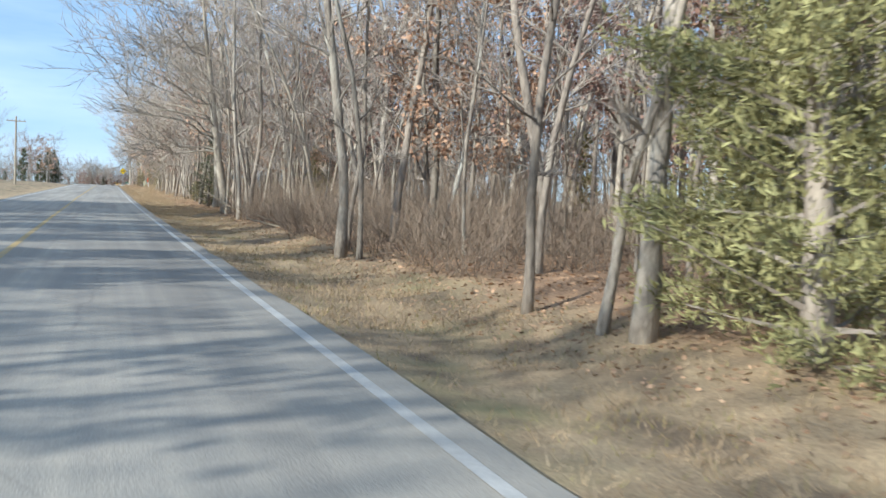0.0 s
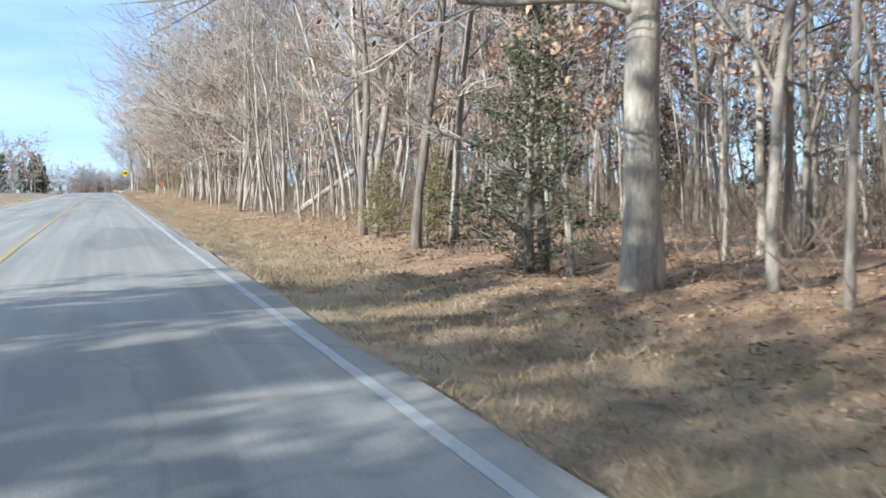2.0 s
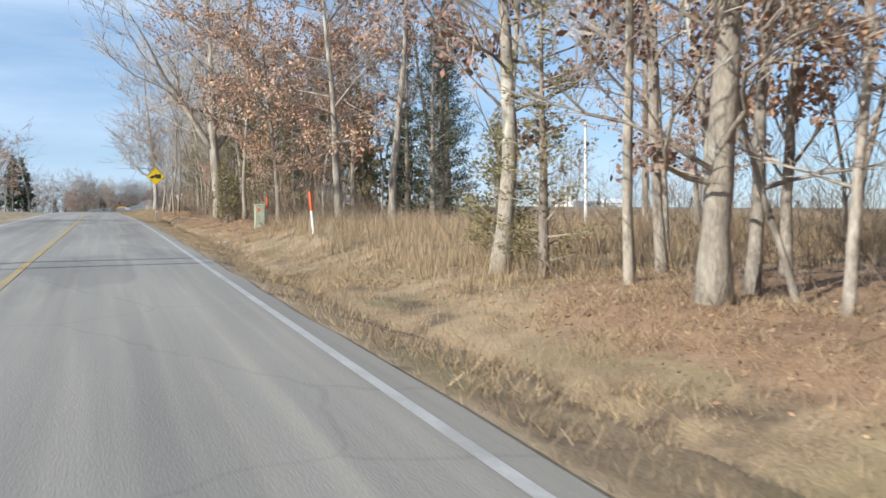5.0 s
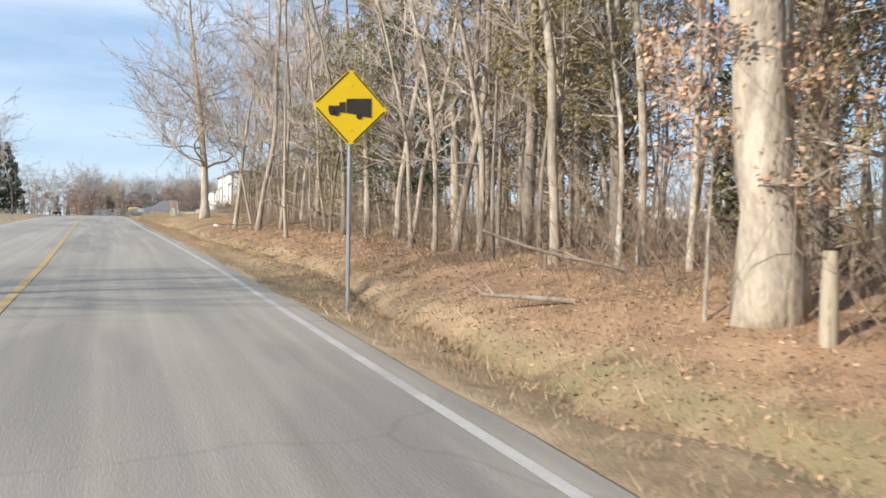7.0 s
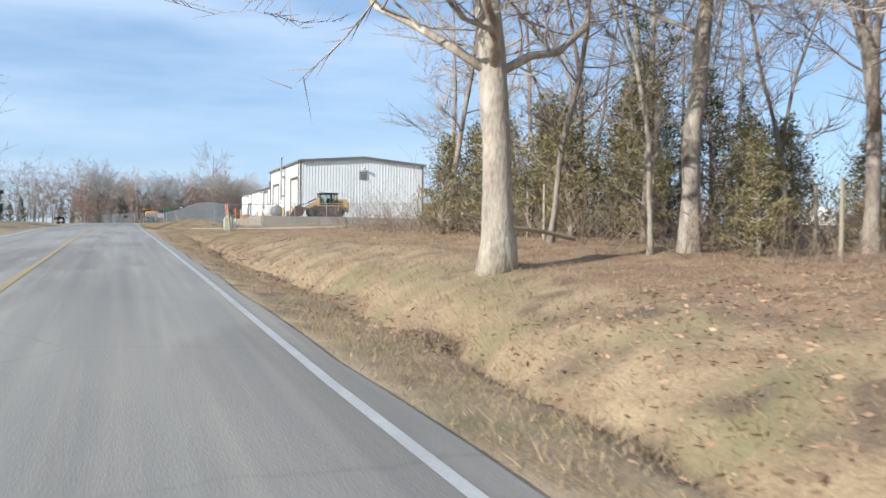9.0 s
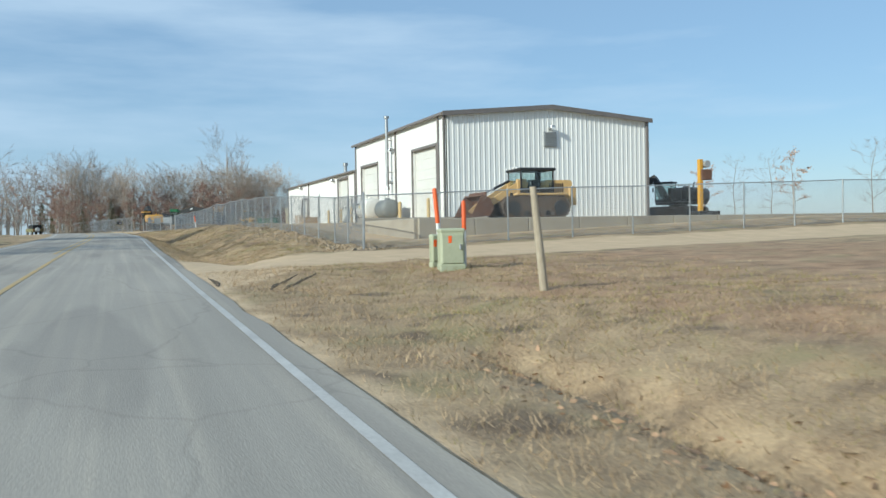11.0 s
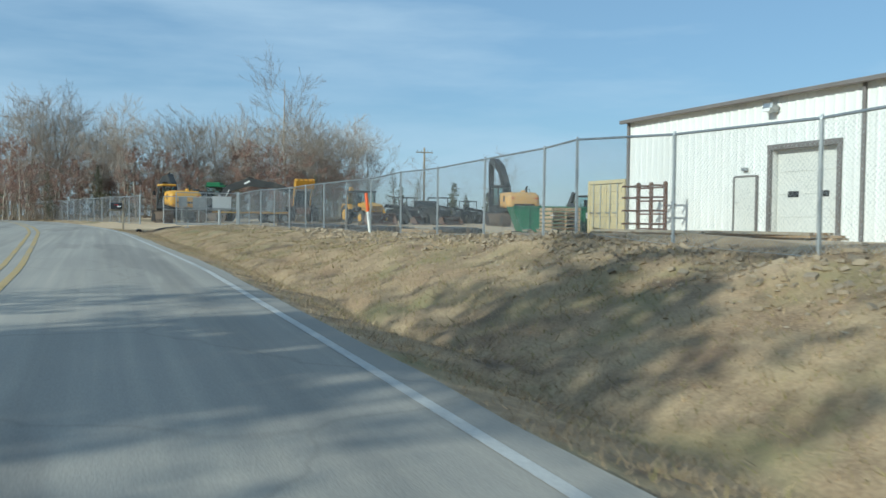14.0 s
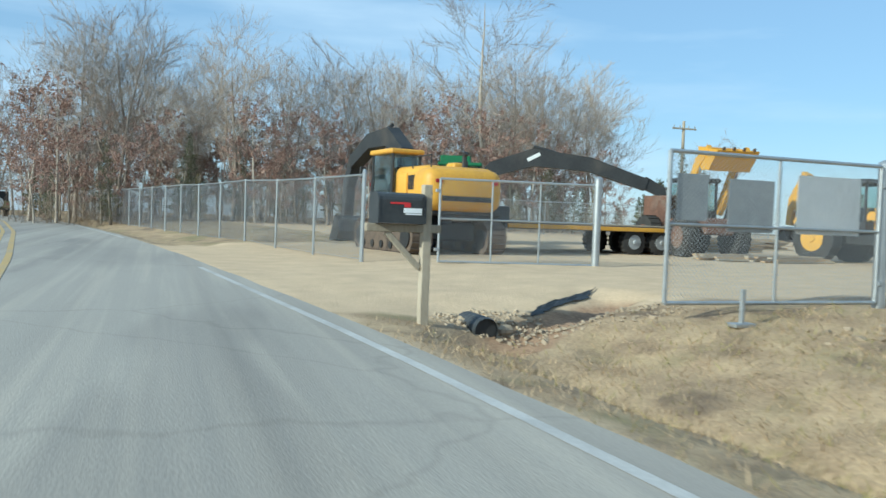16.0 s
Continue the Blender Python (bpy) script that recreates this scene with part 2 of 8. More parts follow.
M = {
    "ground_cover": ground_cover(),
    "asphalt": worn_asphalt(),
    "white_line": material("white_line", (0.55, 0.53, 0.49), (0.42, 0.40, 0.37), 2.0, 0.7, spread=0, fine=30, stain=(0.30, 0.285, 0.26), stain_at=(0.55, 0.85)),
    "yellow_line": material("yellow_line", (0.50, 0.345, 0.12), (0.41, 0.30, 0.15), 2.0, 0.7, spread=0, fine=30, stain=(0.34, 0.29, 0.21), stain_at=(0.5, 0.75)),
    "litter": material("litter", (0.37, 0.235, 0.135), (0.20, 0.122, 0.07), 1.6, 0.95, bump=0.04, fine=26, spread=0, stain=(0.12, 0.075, 0.04), stain_at=(0.5, 0.75)),
    "gravel": material("gravel", (0.47, 0.385, 0.27), (0.33, 0.255, 0.165), 0.6, 0.95, bump=0.015, fine=25, spread=0, stain=(0.26, 0.20, 0.13), stain_at=(0.5, 0.8)),
    "dark_soil": material("dark_soil", (0.10, 0.075, 0.05), (0.06, 0.045, 0.03), 4.0, 0.85, bump=0.02, fine=30, spread=0),
    "field": material("field", (0.30, 0.225, 0.13), (0.22, 0.162, 0.092), 0.12, 0.95, bump=0.05, fine=3, spread=0),
    "blades": material("blades", (0.46, 0.34, 0.205), (0.29, 0.21, 0.125), 1.0, 0.9, fine=6, spread=0.45, island=True),
    "straw": material("straw", (0.50, 0.365, 0.215), (0.33, 0.235, 0.135), 0.8, 0.9, fine=5, spread=0.45, island=True),
    "blades_green": material("blades_green", (0.30, 0.26, 0.10), (0.24, 0.20, 0.07), 1.0, 0.9, fine=6, spread=0.3, island=True),
    "leaf_litter": material("leaf_litter", (0.46, 0.30, 0.185), (0.27, 0.17, 0.10), 2.0, 0.85, fine=9, spread=0.5, island=True),
    "bark": material("bark", (0.46, 0.40, 0.32), (0.20, 0.165, 0.135), 5.0, 0.95, bump=0.05, fine=30, spread=0.3, stretch=(1, 1, 0.3), stain=(0.50, 0.47, 0.40), stain_at=(0.55, 0.66), stain2=(0.15, 0.125, 0.10), stain2_at=(0.56, 0.66)),
    "bark_dark": material("bark_dark", (0.35, 0.295, 0.235), (0.19, 0.155, 0.125), 5.0, 0.95, bump=0.05, fine=28, spread=0.3, stretch=(1, 1, 0.25), stain=(0.40, 0.365, 0.31), stain_at=(0.58, 0.7)),
    "bark_pale": material("bark_pale", (0.52, 0.45, 0.35), (0.27, 0.225, 0.18), 4.0, 0.95, bump=0.05, fine=24, spread=0.15, stretch=(1, 1, 0.35), stain=(0.20, 0.17, 0.135), stain_at=(0.56, 0.68), stain2=(0.58, 0.53, 0.43), stain2_at=(0.56, 0.66)),
    "twig": material("twig", (0.47, 0.40, 0.33), (0.34, 0.285, 0.235), 2.0, 0.95, fine=10, spread=0.3),
    "oak_leaf": material("oak_leaf", (0.56, 0.36, 0.235), (0.40, 0.245, 0.155), 1.5, 0.85, fine=8, spread=0.45, island=True),
    "oak_leaf_red": material("oak_leaf_red", (0.35, 0.215, 0.165), (0.23, 0.145, 0.11), 1.5, 0.85, fine=8, spread=0.45, island=True),
    "cedar": material("cedar", (0.125, 0.132, 0.068), (0.075, 0.085, 0.048), 1.2, 0.9, fine=9, spread=0.45, island=True),
    "cedar_brown": material("cedar_brown", (0.30, 0.25, 0.115), (0.195, 0.17, 0.078), 1.2, 0.9, fine=9, spread=0.45, island=True),
    "cedar_light": material("cedar_light", (0.38, 0.35, 0.15), (0.26, 0.245, 0.105), 1.2, 0.9, fine=9, spread=0.4, island=True),
    "twig_dark": material("twig_dark", (0.33, 0.27, 0.225), (0.24, 0.195, 0.165), 2.0, 0.95, fine=10, spread=0.25),
    "brush": material("brush", (0.28, 0.21, 0.15), (0.19, 0.142, 0.10), 1.0, 0.95, fine=8, spread=0.4, island=True),
    "old_wood": material("old_wood", (0.42, 0.36, 0.27), (0.30, 0.25, 0.18), 4.0, 0.9, bump=0.008, fine=40, stretch=(1, 1, 0.2)),
    "lumber": material("lumber", (0.45, 0.32, 0.19), (0.34, 0.235, 0.135), 4.0, 0.85, bump=0.004, fine=40, stretch=(1, 1, 0.3)),
    "galv": material("galv", (0.46, 0.47, 0.47), (0.36, 0.37, 0.37), 6.0, 0.42, 0.75, fine=50, spread=0.08),
    "wire": material("wire", (0.44, 0.45, 0.45), (0.36, 0.37, 0.37), 6.0, 0.5, 0.6, fine=50, spread=0),
    "siding": material("siding", (0.80, 0.79, 0.75), (0.74, 0.73, 0.69), 0.5, 0.42, fine=6, spread=0.02, stain=(0.56, 0.55, 0.50), stain_at=(0.62, 0.85), stretch=(1, 1, 0.35)),
    "door_white": material("door_white", (0.68, 0.67, 0.62), (0.62, 0.61, 0.56), 0.8, 0.5, fine=9, spread=0.02),
    "trim_brown": material("trim_brown", (0.185, 0.165, 0.155), (0.145, 0.13, 0.12), 2.0, 0.5, fine=20, spread=0.05),
    "roof_metal": material("roof_metal", (0.42, 0.42, 0.41), (0.35, 0.35, 0.34), 1.0, 0.45, 0.3, fine=20, spread=0.05),
    "concrete": material("concrete", (0.42, 0.37, 0.29), (0.33, 0.285, 0.22), 0.9, 0.9, bump=0.006, fine=25, spread=0.05, stain=(0.22, 0.18, 0.14), stain_at=(0.55, 0.8)),
    "tank_white": material("tank_white", (0.74, 0.72, 0.66), (0.64, 0.62, 0.56), 1.4, 0.45, fine=12, spread=0.03, stain=(0.42, 0.33, 0.22), stain_at=(0.62, 0.85)),
    "tank_grey": material("tank_grey", (0.22, 0.23, 0.22), (0.15, 0.155, 0.15), 1.4, 0.6, fine=12, spread=0.03, stain=(0.20, 0.12, 0.07), stain_at=(0.58, 0.8)),
    "machine_yellow": material("machine_yellow", (0.66, 0.36, 0.045), (0.55, 0.29, 0.04), 1.2, 0.5, fine=12, spread=0.05, stain=(0.30, 0.19, 0.08), stain_at=(0.56, 0.85)),
    "machine_dusty": material("machine_dusty", (0.62, 0.40, 0.155), (0.50, 0.33, 0.14), 1.2, 0.6, fine=12, spread=0.05, stain=(0.38, 0.27, 0.15), stain_at=(0.5, 0.75)),
    "machine_orange": material("machine_orange", (0.60, 0.36, 0.13), (0.50, 0.30, 0.11), 1.2, 0.55, fine=12, spread=0.05, stain=(0.33, 0.20, 0.10), stain_at=(0.55, 0.8)),
    "machine_black": material("machine_black", (0.035, 0.036, 0.036), (0.022, 0.022, 0.023), 2.0, 0.55, fine=14, spread=0.1, stain=(0.09, 0.075, 0.06), stain_at=(0.55, 0.85)),
    "machine_green": material("machine_green", (0.02, 0.13, 0.045), (0.016, 0.09, 0.035), 2.0, 0.5, fine=14, spread=0.1),
    "rusty": material("rusty", (0.165, 0.085, 0.055), (0.105, 0.058, 0.042), 3.0, 0.85, bump=0.006, fine=22, stain=(0.22, 0.17, 0.13), stain_at=(0.5, 0.8)),
    "track_steel": material("track_steel", (0.17, 0.125, 0.09), (0.10, 0.08, 0.065), 4.0, 0.8, 0.2, fine=22),
    "tyre": material("tyre", (0.028, 0.027, 0.026), (0.05, 0.046, 0.04), 3.0, 0.9, fine=20, spread=0.1),
    "rim_yellow": material("rim_yellow", (0.60, 0.34, 0.05), (0.5, 0.28, 0.05), 3.0, 0.55, fine=20),
    "cab_glass": glass("cab_glass", (0.72, 0.82, 0.80), 0.02),
    "sign_yellow": material("sign_yellow", (0.86, 0.60, 0.015), (0.82, 0.56, 0.015), 3.0, 0.45, fine=12, spread=0),
    "sign_black": material("sign_black", (0.035, 0.03, 0.028), (0.05, 0.042, 0.038), 3.0, 0.6, fine=12, spread=0),
    "marker_orange": material("marker_orange", (0.78, 0.13, 0.025), (0.70, 0.11, 0.02), 3.0, 0.5, fine=12),
    "marker_white": material("marker_white", (0.80, 0.79, 0.74), (0.72, 0.70, 0.64), 3.0, 0.5, fine=12),
    "cabinet_green": material("cabinet_green", (0.43, 0.45, 0.31), (0.375, 0.395, 0.27), 2.5, 0.6, fine=14, spread=0.04, stain=(0.26, 0.25, 0.17), stain_at=(0.6, 0.85)),
    "panel_white": material("panel_white", (0.72, 0.72, 0.70), (0.62, 0.62, 0.60), 1.5, 0.6, fine=14, spread=0.04),
    "panel_grey": material("panel_grey", (0.33, 0.34, 0.34), (0.27, 0.28, 0.28), 1.5, 0.6, fine=14, spread=0.04),
    "dumpster_green": material("dumpster_green", (0.025, 0.15, 0.075), (0.02, 0.11, 0.055), 1.5, 0.55, fine=14, spread=0.1, stain=(0.10, 0.08, 0.05), stain_at=(0.6, 0.85)),
    "container_tan": material("container_tan", (0.60, 0.50, 0.29), (0.53, 0.44, 0.25), 1.2, 0.55, fine=14, spread=0.04, stain=(0.35, 0.22, 0.12), stain_at=(0.64, 0.85)),
    "truck_blue": material("truck_blue", (0.05, 0.42, 0.55), (0.04, 0.36, 0.48), 1.5, 0.4, fine=14),
    "truck_white": material("truck_white", (0.74, 0.75, 0.75), (0.66, 0.67, 0.67), 1.5, 0.45, fine=14),
    "black_plastic": material("black_plastic", (0.03, 0.032, 0.034), (0.05, 0.052, 0.052), 2.0, 0.5, fine=18),
    "rock": material("rock", (0.45, 0.36, 0.25), (0.33, 0.26, 0.18), 3.0, 0.95, bump=0.01, fine=24, spread=0.25),
    "red_paint": material("red_paint", (0.55, 0.03, 0.035), (0.48, 0.03, 0.03), 3.0, 0.5, fine=12),
    "bollard": material("bollard", (0.62, 0.46, 0.22), (0.54, 0.40, 0.20), 3.0, 0.6, fine=12),
    "plastic_white": material("plastic_white", (0.85, 0.85, 0.84), (0.76, 0.77, 0.77), 5.0, 0.5, fine=20),
    "lamp_red": material("lamp_red", (0.4, 0.02, 0.02), (0.3, 0.02, 0.02), 5.0, 0.3, fine=20),
    "jeep_paint": material("jeep_paint", (0.25, 0.23, 0.10), (0.2, 0.19, 0.085), 2.0, 0.4, fine=14),
}


# ---- mesh tools ----
class Build:
    """Collects vertices and faces and turns them into one mesh."""

    def __init__(self):
        self.v, self.f = [], []

    def box(self, c, s, m=None):
        x, y, z = (k / 2 for k in s)
        n = len(self.v)
        q = [Vector((sx * x, sy * y, sz * z)) for sz in (-1, 1) for sy in (-1, 1) for sx in (-1, 1)]
        c = Vector(c)
        self.v += [tuple(((m @ p) if m else p) + c) for p in q]
        self.f += [tuple(n + i for i in k) for k in ((0, 2, 3, 1), (4, 5, 7, 6), (0, 1, 5, 4), (2, 6, 7, 3), (0, 4, 6, 2), (1, 3, 7, 5))]
        return self

    def chamfer(self, c, s, b=0.02, rz=0.0, rx=0.0, ry=0.0):
        """A box with bevelled edges."""
        bm = bmesh.new()
        bmesh.ops.create_cube(bm, size=1.0, matrix=Matrix.Diagonal((*s, 1)))
        bmesh.ops.bevel(bm, geom=bm.edges[:], offset=min(b, min(s) * 0.45), segments=1, affect="EDGES")
        r = Euler((radians(rx), radians(ry), radians(rz))).to_matrix()
        n = len(self.v)
        c = Vector(c)
        self.v += [tuple(r @ p.co + c) for p in bm.verts]
        self.f += [tuple(n + p.index for p in q.verts) for q in bm.faces]
        bm.free()
        return self

    def soft(self, c, s, r, seg=3, rz=0.0):
        """A box with well rounded edges."""
        bm = bmesh.new()
        bmesh.ops.create_cube(bm, size=1.0, matrix=Matrix.Diagonal((*s, 1)))
        bmesh.ops.bevel(bm, geom=bm.edges[:], offset=min(r, min(s) * 0.48), segments=seg, profile=0.5, affect="EDGES")
        m = Matrix.Rotation(radians(rz), 3, "Z")
        n = len(self.v)
        self.v += [tuple(m @ p.co + Vector(c)) for p in bm.verts]
        self.f += [tuple(n + p.index for p in q.verts) for q in bm.faces]
        bm.free()
        return self

    def tube(self, pts, rad, sides=6, cap=True, knots=0.0):
        pts = [Vector(p) for p in pts]
        n0 = len(self.v)
        k = len(pts)
        ref = None
        for i, p in enumerate(pts):
            d = (pts[min(i + 1, k - 1)] - pts[max(i - 1, 0)])
            if d.length < 1e-9:
                d = Vector((0, 0, 1))
            d.normalize()
            if ref is None:
                ref = Vector((1, 0, 0)) if abs(d.x) < 0.8 else Vector((0, 1, 0))
            a = (ref - d * ref.dot(d))
            a.normalize()
            ref = a
            b = d.cross(a)
            r = rad[i] if isinstance(rad, (list, tuple)) else rad
            for s in range(sides):
                t = 2 * math.pi * s / sides
                if knots:
                    r = (rad[i] if isinstance(rad, (list, tuple)) else rad) * (1 + knots * math.sin(7.3 * i * i + 5.1 * s + 3.7 * i * s))
                self.v.append(tuple(p + (a * math.cos(t) + b * math.sin(t)) * r))
        for i in range(k - 1):
            for s in range(sides):
                t = (s + 1) % sides
                self.f.append((n0 + i * sides + s, n0 + i * sides + t, n0 + (i + 1) * sides + t, n0 + (i + 1) * sides + s))
        if cap:
            self.f.append(tuple(n0 + s for s in reversed(range(sides))))
            self.f.append(tuple(n0 + (k - 1) * sides + s for s in range(sides)))
        return self

    def prism(self, outline, y0, y1, axis="y"):
        """An outline in (u, z), pushed from y0 to y1 along an axis."""
        n, k = len(self.v), len(outline)
        for y in (y0, y1):
            for u, z in outline:
                self.v.append((u, y, z) if axis == "y" else (y, u, z) if axis == "x" else (u, z, y))
        self.f.append(tuple(range(n, n + k)))
        self.f.append(tuple(reversed(range(n + k, n + 2 * k))))
        for i in range(k):
            j = (i + 1) % k
            self.f.append((n + i, n + k + i, n + k + j, n + j))
        return self

    def blade(self, p, q, w, side):
        """A flat narrow triangle from p to q."""
        n = len(self.v)
        p, q, s = Vector(p), Vector(q), Vector(side) * (w / 2)
        self.v += [tuple(p - s), tuple(p + s), tuple(q)]
        self.f.append((n, n + 1, n + 2))

    def spike(self, p, q, r):
        """A twig: a slim three-sided cone from p to q."""
        n = len(self.v)
        p, q = Vector(p), Vector(q)
        a = (q - p).orthogonal().normalized() * r
        b = (q - p).normalized().cross(a)
        self.v += [tuple(p + a), tuple(p - a * 0.5 + b * 0.87), tuple(p - a * 0.5 - b * 0.87), tuple(q)]
        self.f += [(n, n + 1, n + 3), (n + 1, n + 2, n + 3), (n + 2, n, n + 3)]

    def leaf(self, p, d, s, w, h):
        """A folded leaf of four corners."""
        n = len(self.v)
        p, d, s = Vector(p), Vector(d), Vector(s)
        self.v += [tuple(p), tuple(p + d * h * 0.5 + s * w), tuple(p + d * h), tuple(p + d * h * 0.5 - s * w)]
        self.f += [(n, n + 1, n + 2), (n, n + 2, n + 3)]

    def mesh(self, name, mat, smooth=False):
        me = bpy.data.meshes.new(name)
        me.from_pydata(self.v, [], self.f)
        me.materials.append(mat)
        if smooth:
            me.shade_smooth()
        me.update()
        return me


def fix(me):
    bm = bmesh.new()
    bm.from_mesh(me)
    bmesh.ops.recalc_face_normals(bm, faces=bm.faces)
    bm.to_mesh(me)
    bm.free()
    return me


def part(name, b, mat, parent, label="", smooth=False):
    me = fix(b.mesh(name, mat, smooth))
    if smooth:
        me.set_sharp_from_angle(angle=radians(40))
    ob = new(name, me)
    ob.parent = parent
    if label:
        ob["label"] = label
    return ob


def thing(name, x, y, z, rz=0.0, label="", category="", group="", kind="", rx=0.0, ry=0.0, scale=1.0):
    ob = new(name)
    ob.empty_display_size = 0.2
    ob.matrix_basis = pose(x, y, z, rx, ry, rz) @ Matrix.Scale(scale, 4)
    return tagged(ob, label, category, group, kind)


def single(name, b, mat, m=None, label="", category="", group="", kind="", smooth=False):
    me = fix(b.mesh(name, mat, smooth))
    if smooth:
        me.set_sharp_from_angle(angle=radians(40))
    ob = new(name, me)
    if m is not None:
        ob.matrix_basis = m
    return tagged(ob, label, category, group, kind)


# ---- the lie of the land ----
EDGE = np.array([(-200, 1.75), (0, 1.77), (30, 1.68), (60, 1.65), (120, 1.93), (140, 2.05), (160, 2.03), (172, 1.88), (190, 1.57), (240, 1.4), (262, 1.53), (271, 1.63), (280, 1.78), (291, 1.79),
                 (301, 1.7), (311, 1.28), (321, 0.82), (331, -0.02), (341, -1.2), (355, -3.2), (372, -6.2), (400, -12.2), (430, -20), (500, -43), (700, -130), (1500, -700)])
ROADZ = np.array([(-200, -7.2), (-100, -3.4), (0, 0.0), (20, 0.67), (40, 1.35), (60, 2.08), (80, 2.81), (100, 3.56), (120, 4.31), (140, 5.04), (160, 5.71), (180, 6.35), (200, 6.93), (220, 7.44), (240, 7.89), (260, 8.25), (280, 8.57), (300, 8.90), (324, 9.22), (350, 9.37), (400, 9.36), (500, 8.2), (700, 4.04), (1500, -4)])
OFFS = (0.25, 1.0, 2.0, 3.0, 4.0, 5.5, 8, 14, 30, 80)
SECTIONS = []


def section(y, *heights):
    """Heights over the road, at OFFS metres out from its edge line."""
    SECTIONS.append((y, heights))


section(-200, -0.02, -0.08, -0.05, 0.1, 0.25, 0.3, 0.3, 0.3, 0.3, 0)
section(20, -0.02, -0.08, -0.05, 0.1, 0.25, 0.3, 0.3, 0.3, 0.3, 0)
section(60, -0.02, -0.12, -0.2, -0.15, 0, 0.1, 0.2, 0.2, 0.2, 0)
section(110, -0.02, -0.15, -0.35, -0.3, -0.05, 0.15, 0.2, 0.2, 0.1, 0)
section(125, -0.02, -0.15, -0.35, -0.1, 0.3, 0.4, 0.4, 0.3, 0.3, 0.3)
section(165, -0.02, -0.1, 0, 0.25, 0.45, 0.55, 0.6, 0.6, 0.6, 0.6)
section(185, -0.02, -0.1, -0.15, 0.2, 0.4, 0.5, 0.7, 0.8, 1, 1)
section(200, -0.02, -0.1, -0.25, 0.3, 0.6, 0.7, 0.8, 0.9, 1, 1)
section(225, -0.02, -0.1, -0.2, 0, 0.2, 0.4, 0.6, 1, 1.2, 1.2)
section(235, 0, 0, 0.02, 0.05, 0.08, 0.1, 0.15, 0.3, 0.6, 1)
section(247, 0, 0, 0.02, 0.05, 0.08, 0.1, 0.15, 0.3, 0.6, 1)
section(255, -0.03, -0.15, -0.45, -0.2, 0.1, 0.25, 0.3, 0.6, 1.1, 1.1)
section(261, -0.03, -0.18, -0.5, -0.3, 0.05, 0.22, 0.4, 0.85, 1.12, 1.12)
section(269, -0.03, -0.2, -0.5, -0.35, 0.1, 0.52, 0.8, 1.05, 1.1, 1.1)
section(282, -0.03, -0.2, -0.5, -0.3, 0.15, 0.6, 0.93, 0.92, 0.9, 0.9)
section(297, -0.03, -0.17, -0.45, -0.25, 0.15, 0.6, 0.82, 0.66, 0.62, 0.62)
section(304, -0.03, -0.15, -0.4, -0.22, 0.1, 0.48, 0.6, 0.52, 0.5, 0.5)
section(313, -0.03, -0.13, -0.36, -0.2, 0.06, 0.26, 0.36, 0.42, 0.42, 0.42)
section(325, -0.03, -0.1, -0.3, -0.15, 0.05, 0.18, 0.25, 0.28, 0.28, 0.28)
section(331, -0.03, -0.1, -0.4, -0.25, 0, 0.15, 0.22, 0.25, 0.25, 0.25)
section(335, 0, 0, 0.03, 0.06, 0.1, 0.16, 0.18, 0.18, 0.18, 0.18)
section(346, 0, 0, 0.03, 0.06, 0.1, 0.16, 0.18, 0.18, 0.18, 0.18)
section(352, -0.02, -0.1, -0.05, 0.1, 0.15, 0.2, 0.2, 0.2, 0.2, 0.2)
section(400, -0.02, -0.05, 0.1, 0.3, 0.5, 0.6, 0.7, 0.7, 0.7, 0.7)
section(1500, 0, 0, 0, 0, 0, 0, 0, 0, 0, 0)
SY = np.array([s[0] for s in SECTIONS], float)
SH = np.array([s[1] for s in SECTIONS], float)
UK = np.array(OFFS)


def edge_x(y):
    return np.interp(y, EDGE[:, 0], EDGE[:, 1])


def road_z(y):
    return np.interp(y, ROADZ[:, 0], ROADZ[:, 1])


def ground_z(x, y):
    x, y = np.broadcast_arrays(np.asarray(x, float), np.asarray(y, float))
    u = x - edge_x(y)
    cols = np.stack([np.interp(y, SY, SH[:, k]) for k in range(len(UK))], -1)
    i = np.clip(np.searchsorted(UK, u) - 1, 0, len(UK) - 2)
    a = np.take_along_axis(cols, i[..., None], -1)[..., 0]
    b = np.take_along_axis(cols, (i + 1)[..., None], -1)[..., 0]
    right = a + (b - a) * np.clip((u - UK[i]) / (UK[i + 1] - UK[i]), 0, 1)
    left = np.interp(-u, (6.7, 7.6, 9.0, 12, 30, 100, 400), (0, -0.12, -0.3, 0.05, 0.3, 0.4, 0.0))
    return road_z(y) + np.where(u < -6.7, left, np.where(u < UK[0], 0.0, right))


GROUND = {}


def surface(x, y):
    """The height of the ground's own surface, uneven as it is."""
    ys, us, z = GROUND["ys"], GROUND["us"], GROUND["z"]
    y = np.asarray(y, float)
    u = np.asarray(x, float) - edge_x(y)
    i = np.clip(np.searchsorted(ys, y) - 1, 0, len(ys) - 2)
    j = np.clip(np.searchsorted(us, u) - 1, 0, len(us) - 2)
    a = np.clip((y - ys[i]) / (ys[i + 1] - ys[i]), 0, 1)
    b = np.clip((u - us[j]) / (us[j + 1] - us[j]), 0, 1)
    return (z[i, j] * (1 - b) + z[i, j + 1] * b) * (1 - a) + (z[i + 1, j] * (1 - b) + z[i + 1, j + 1] * b) * a


def gz(x, y):
    return float(surface(x, y))


# ---- ground and road ----
LATTICES = {}


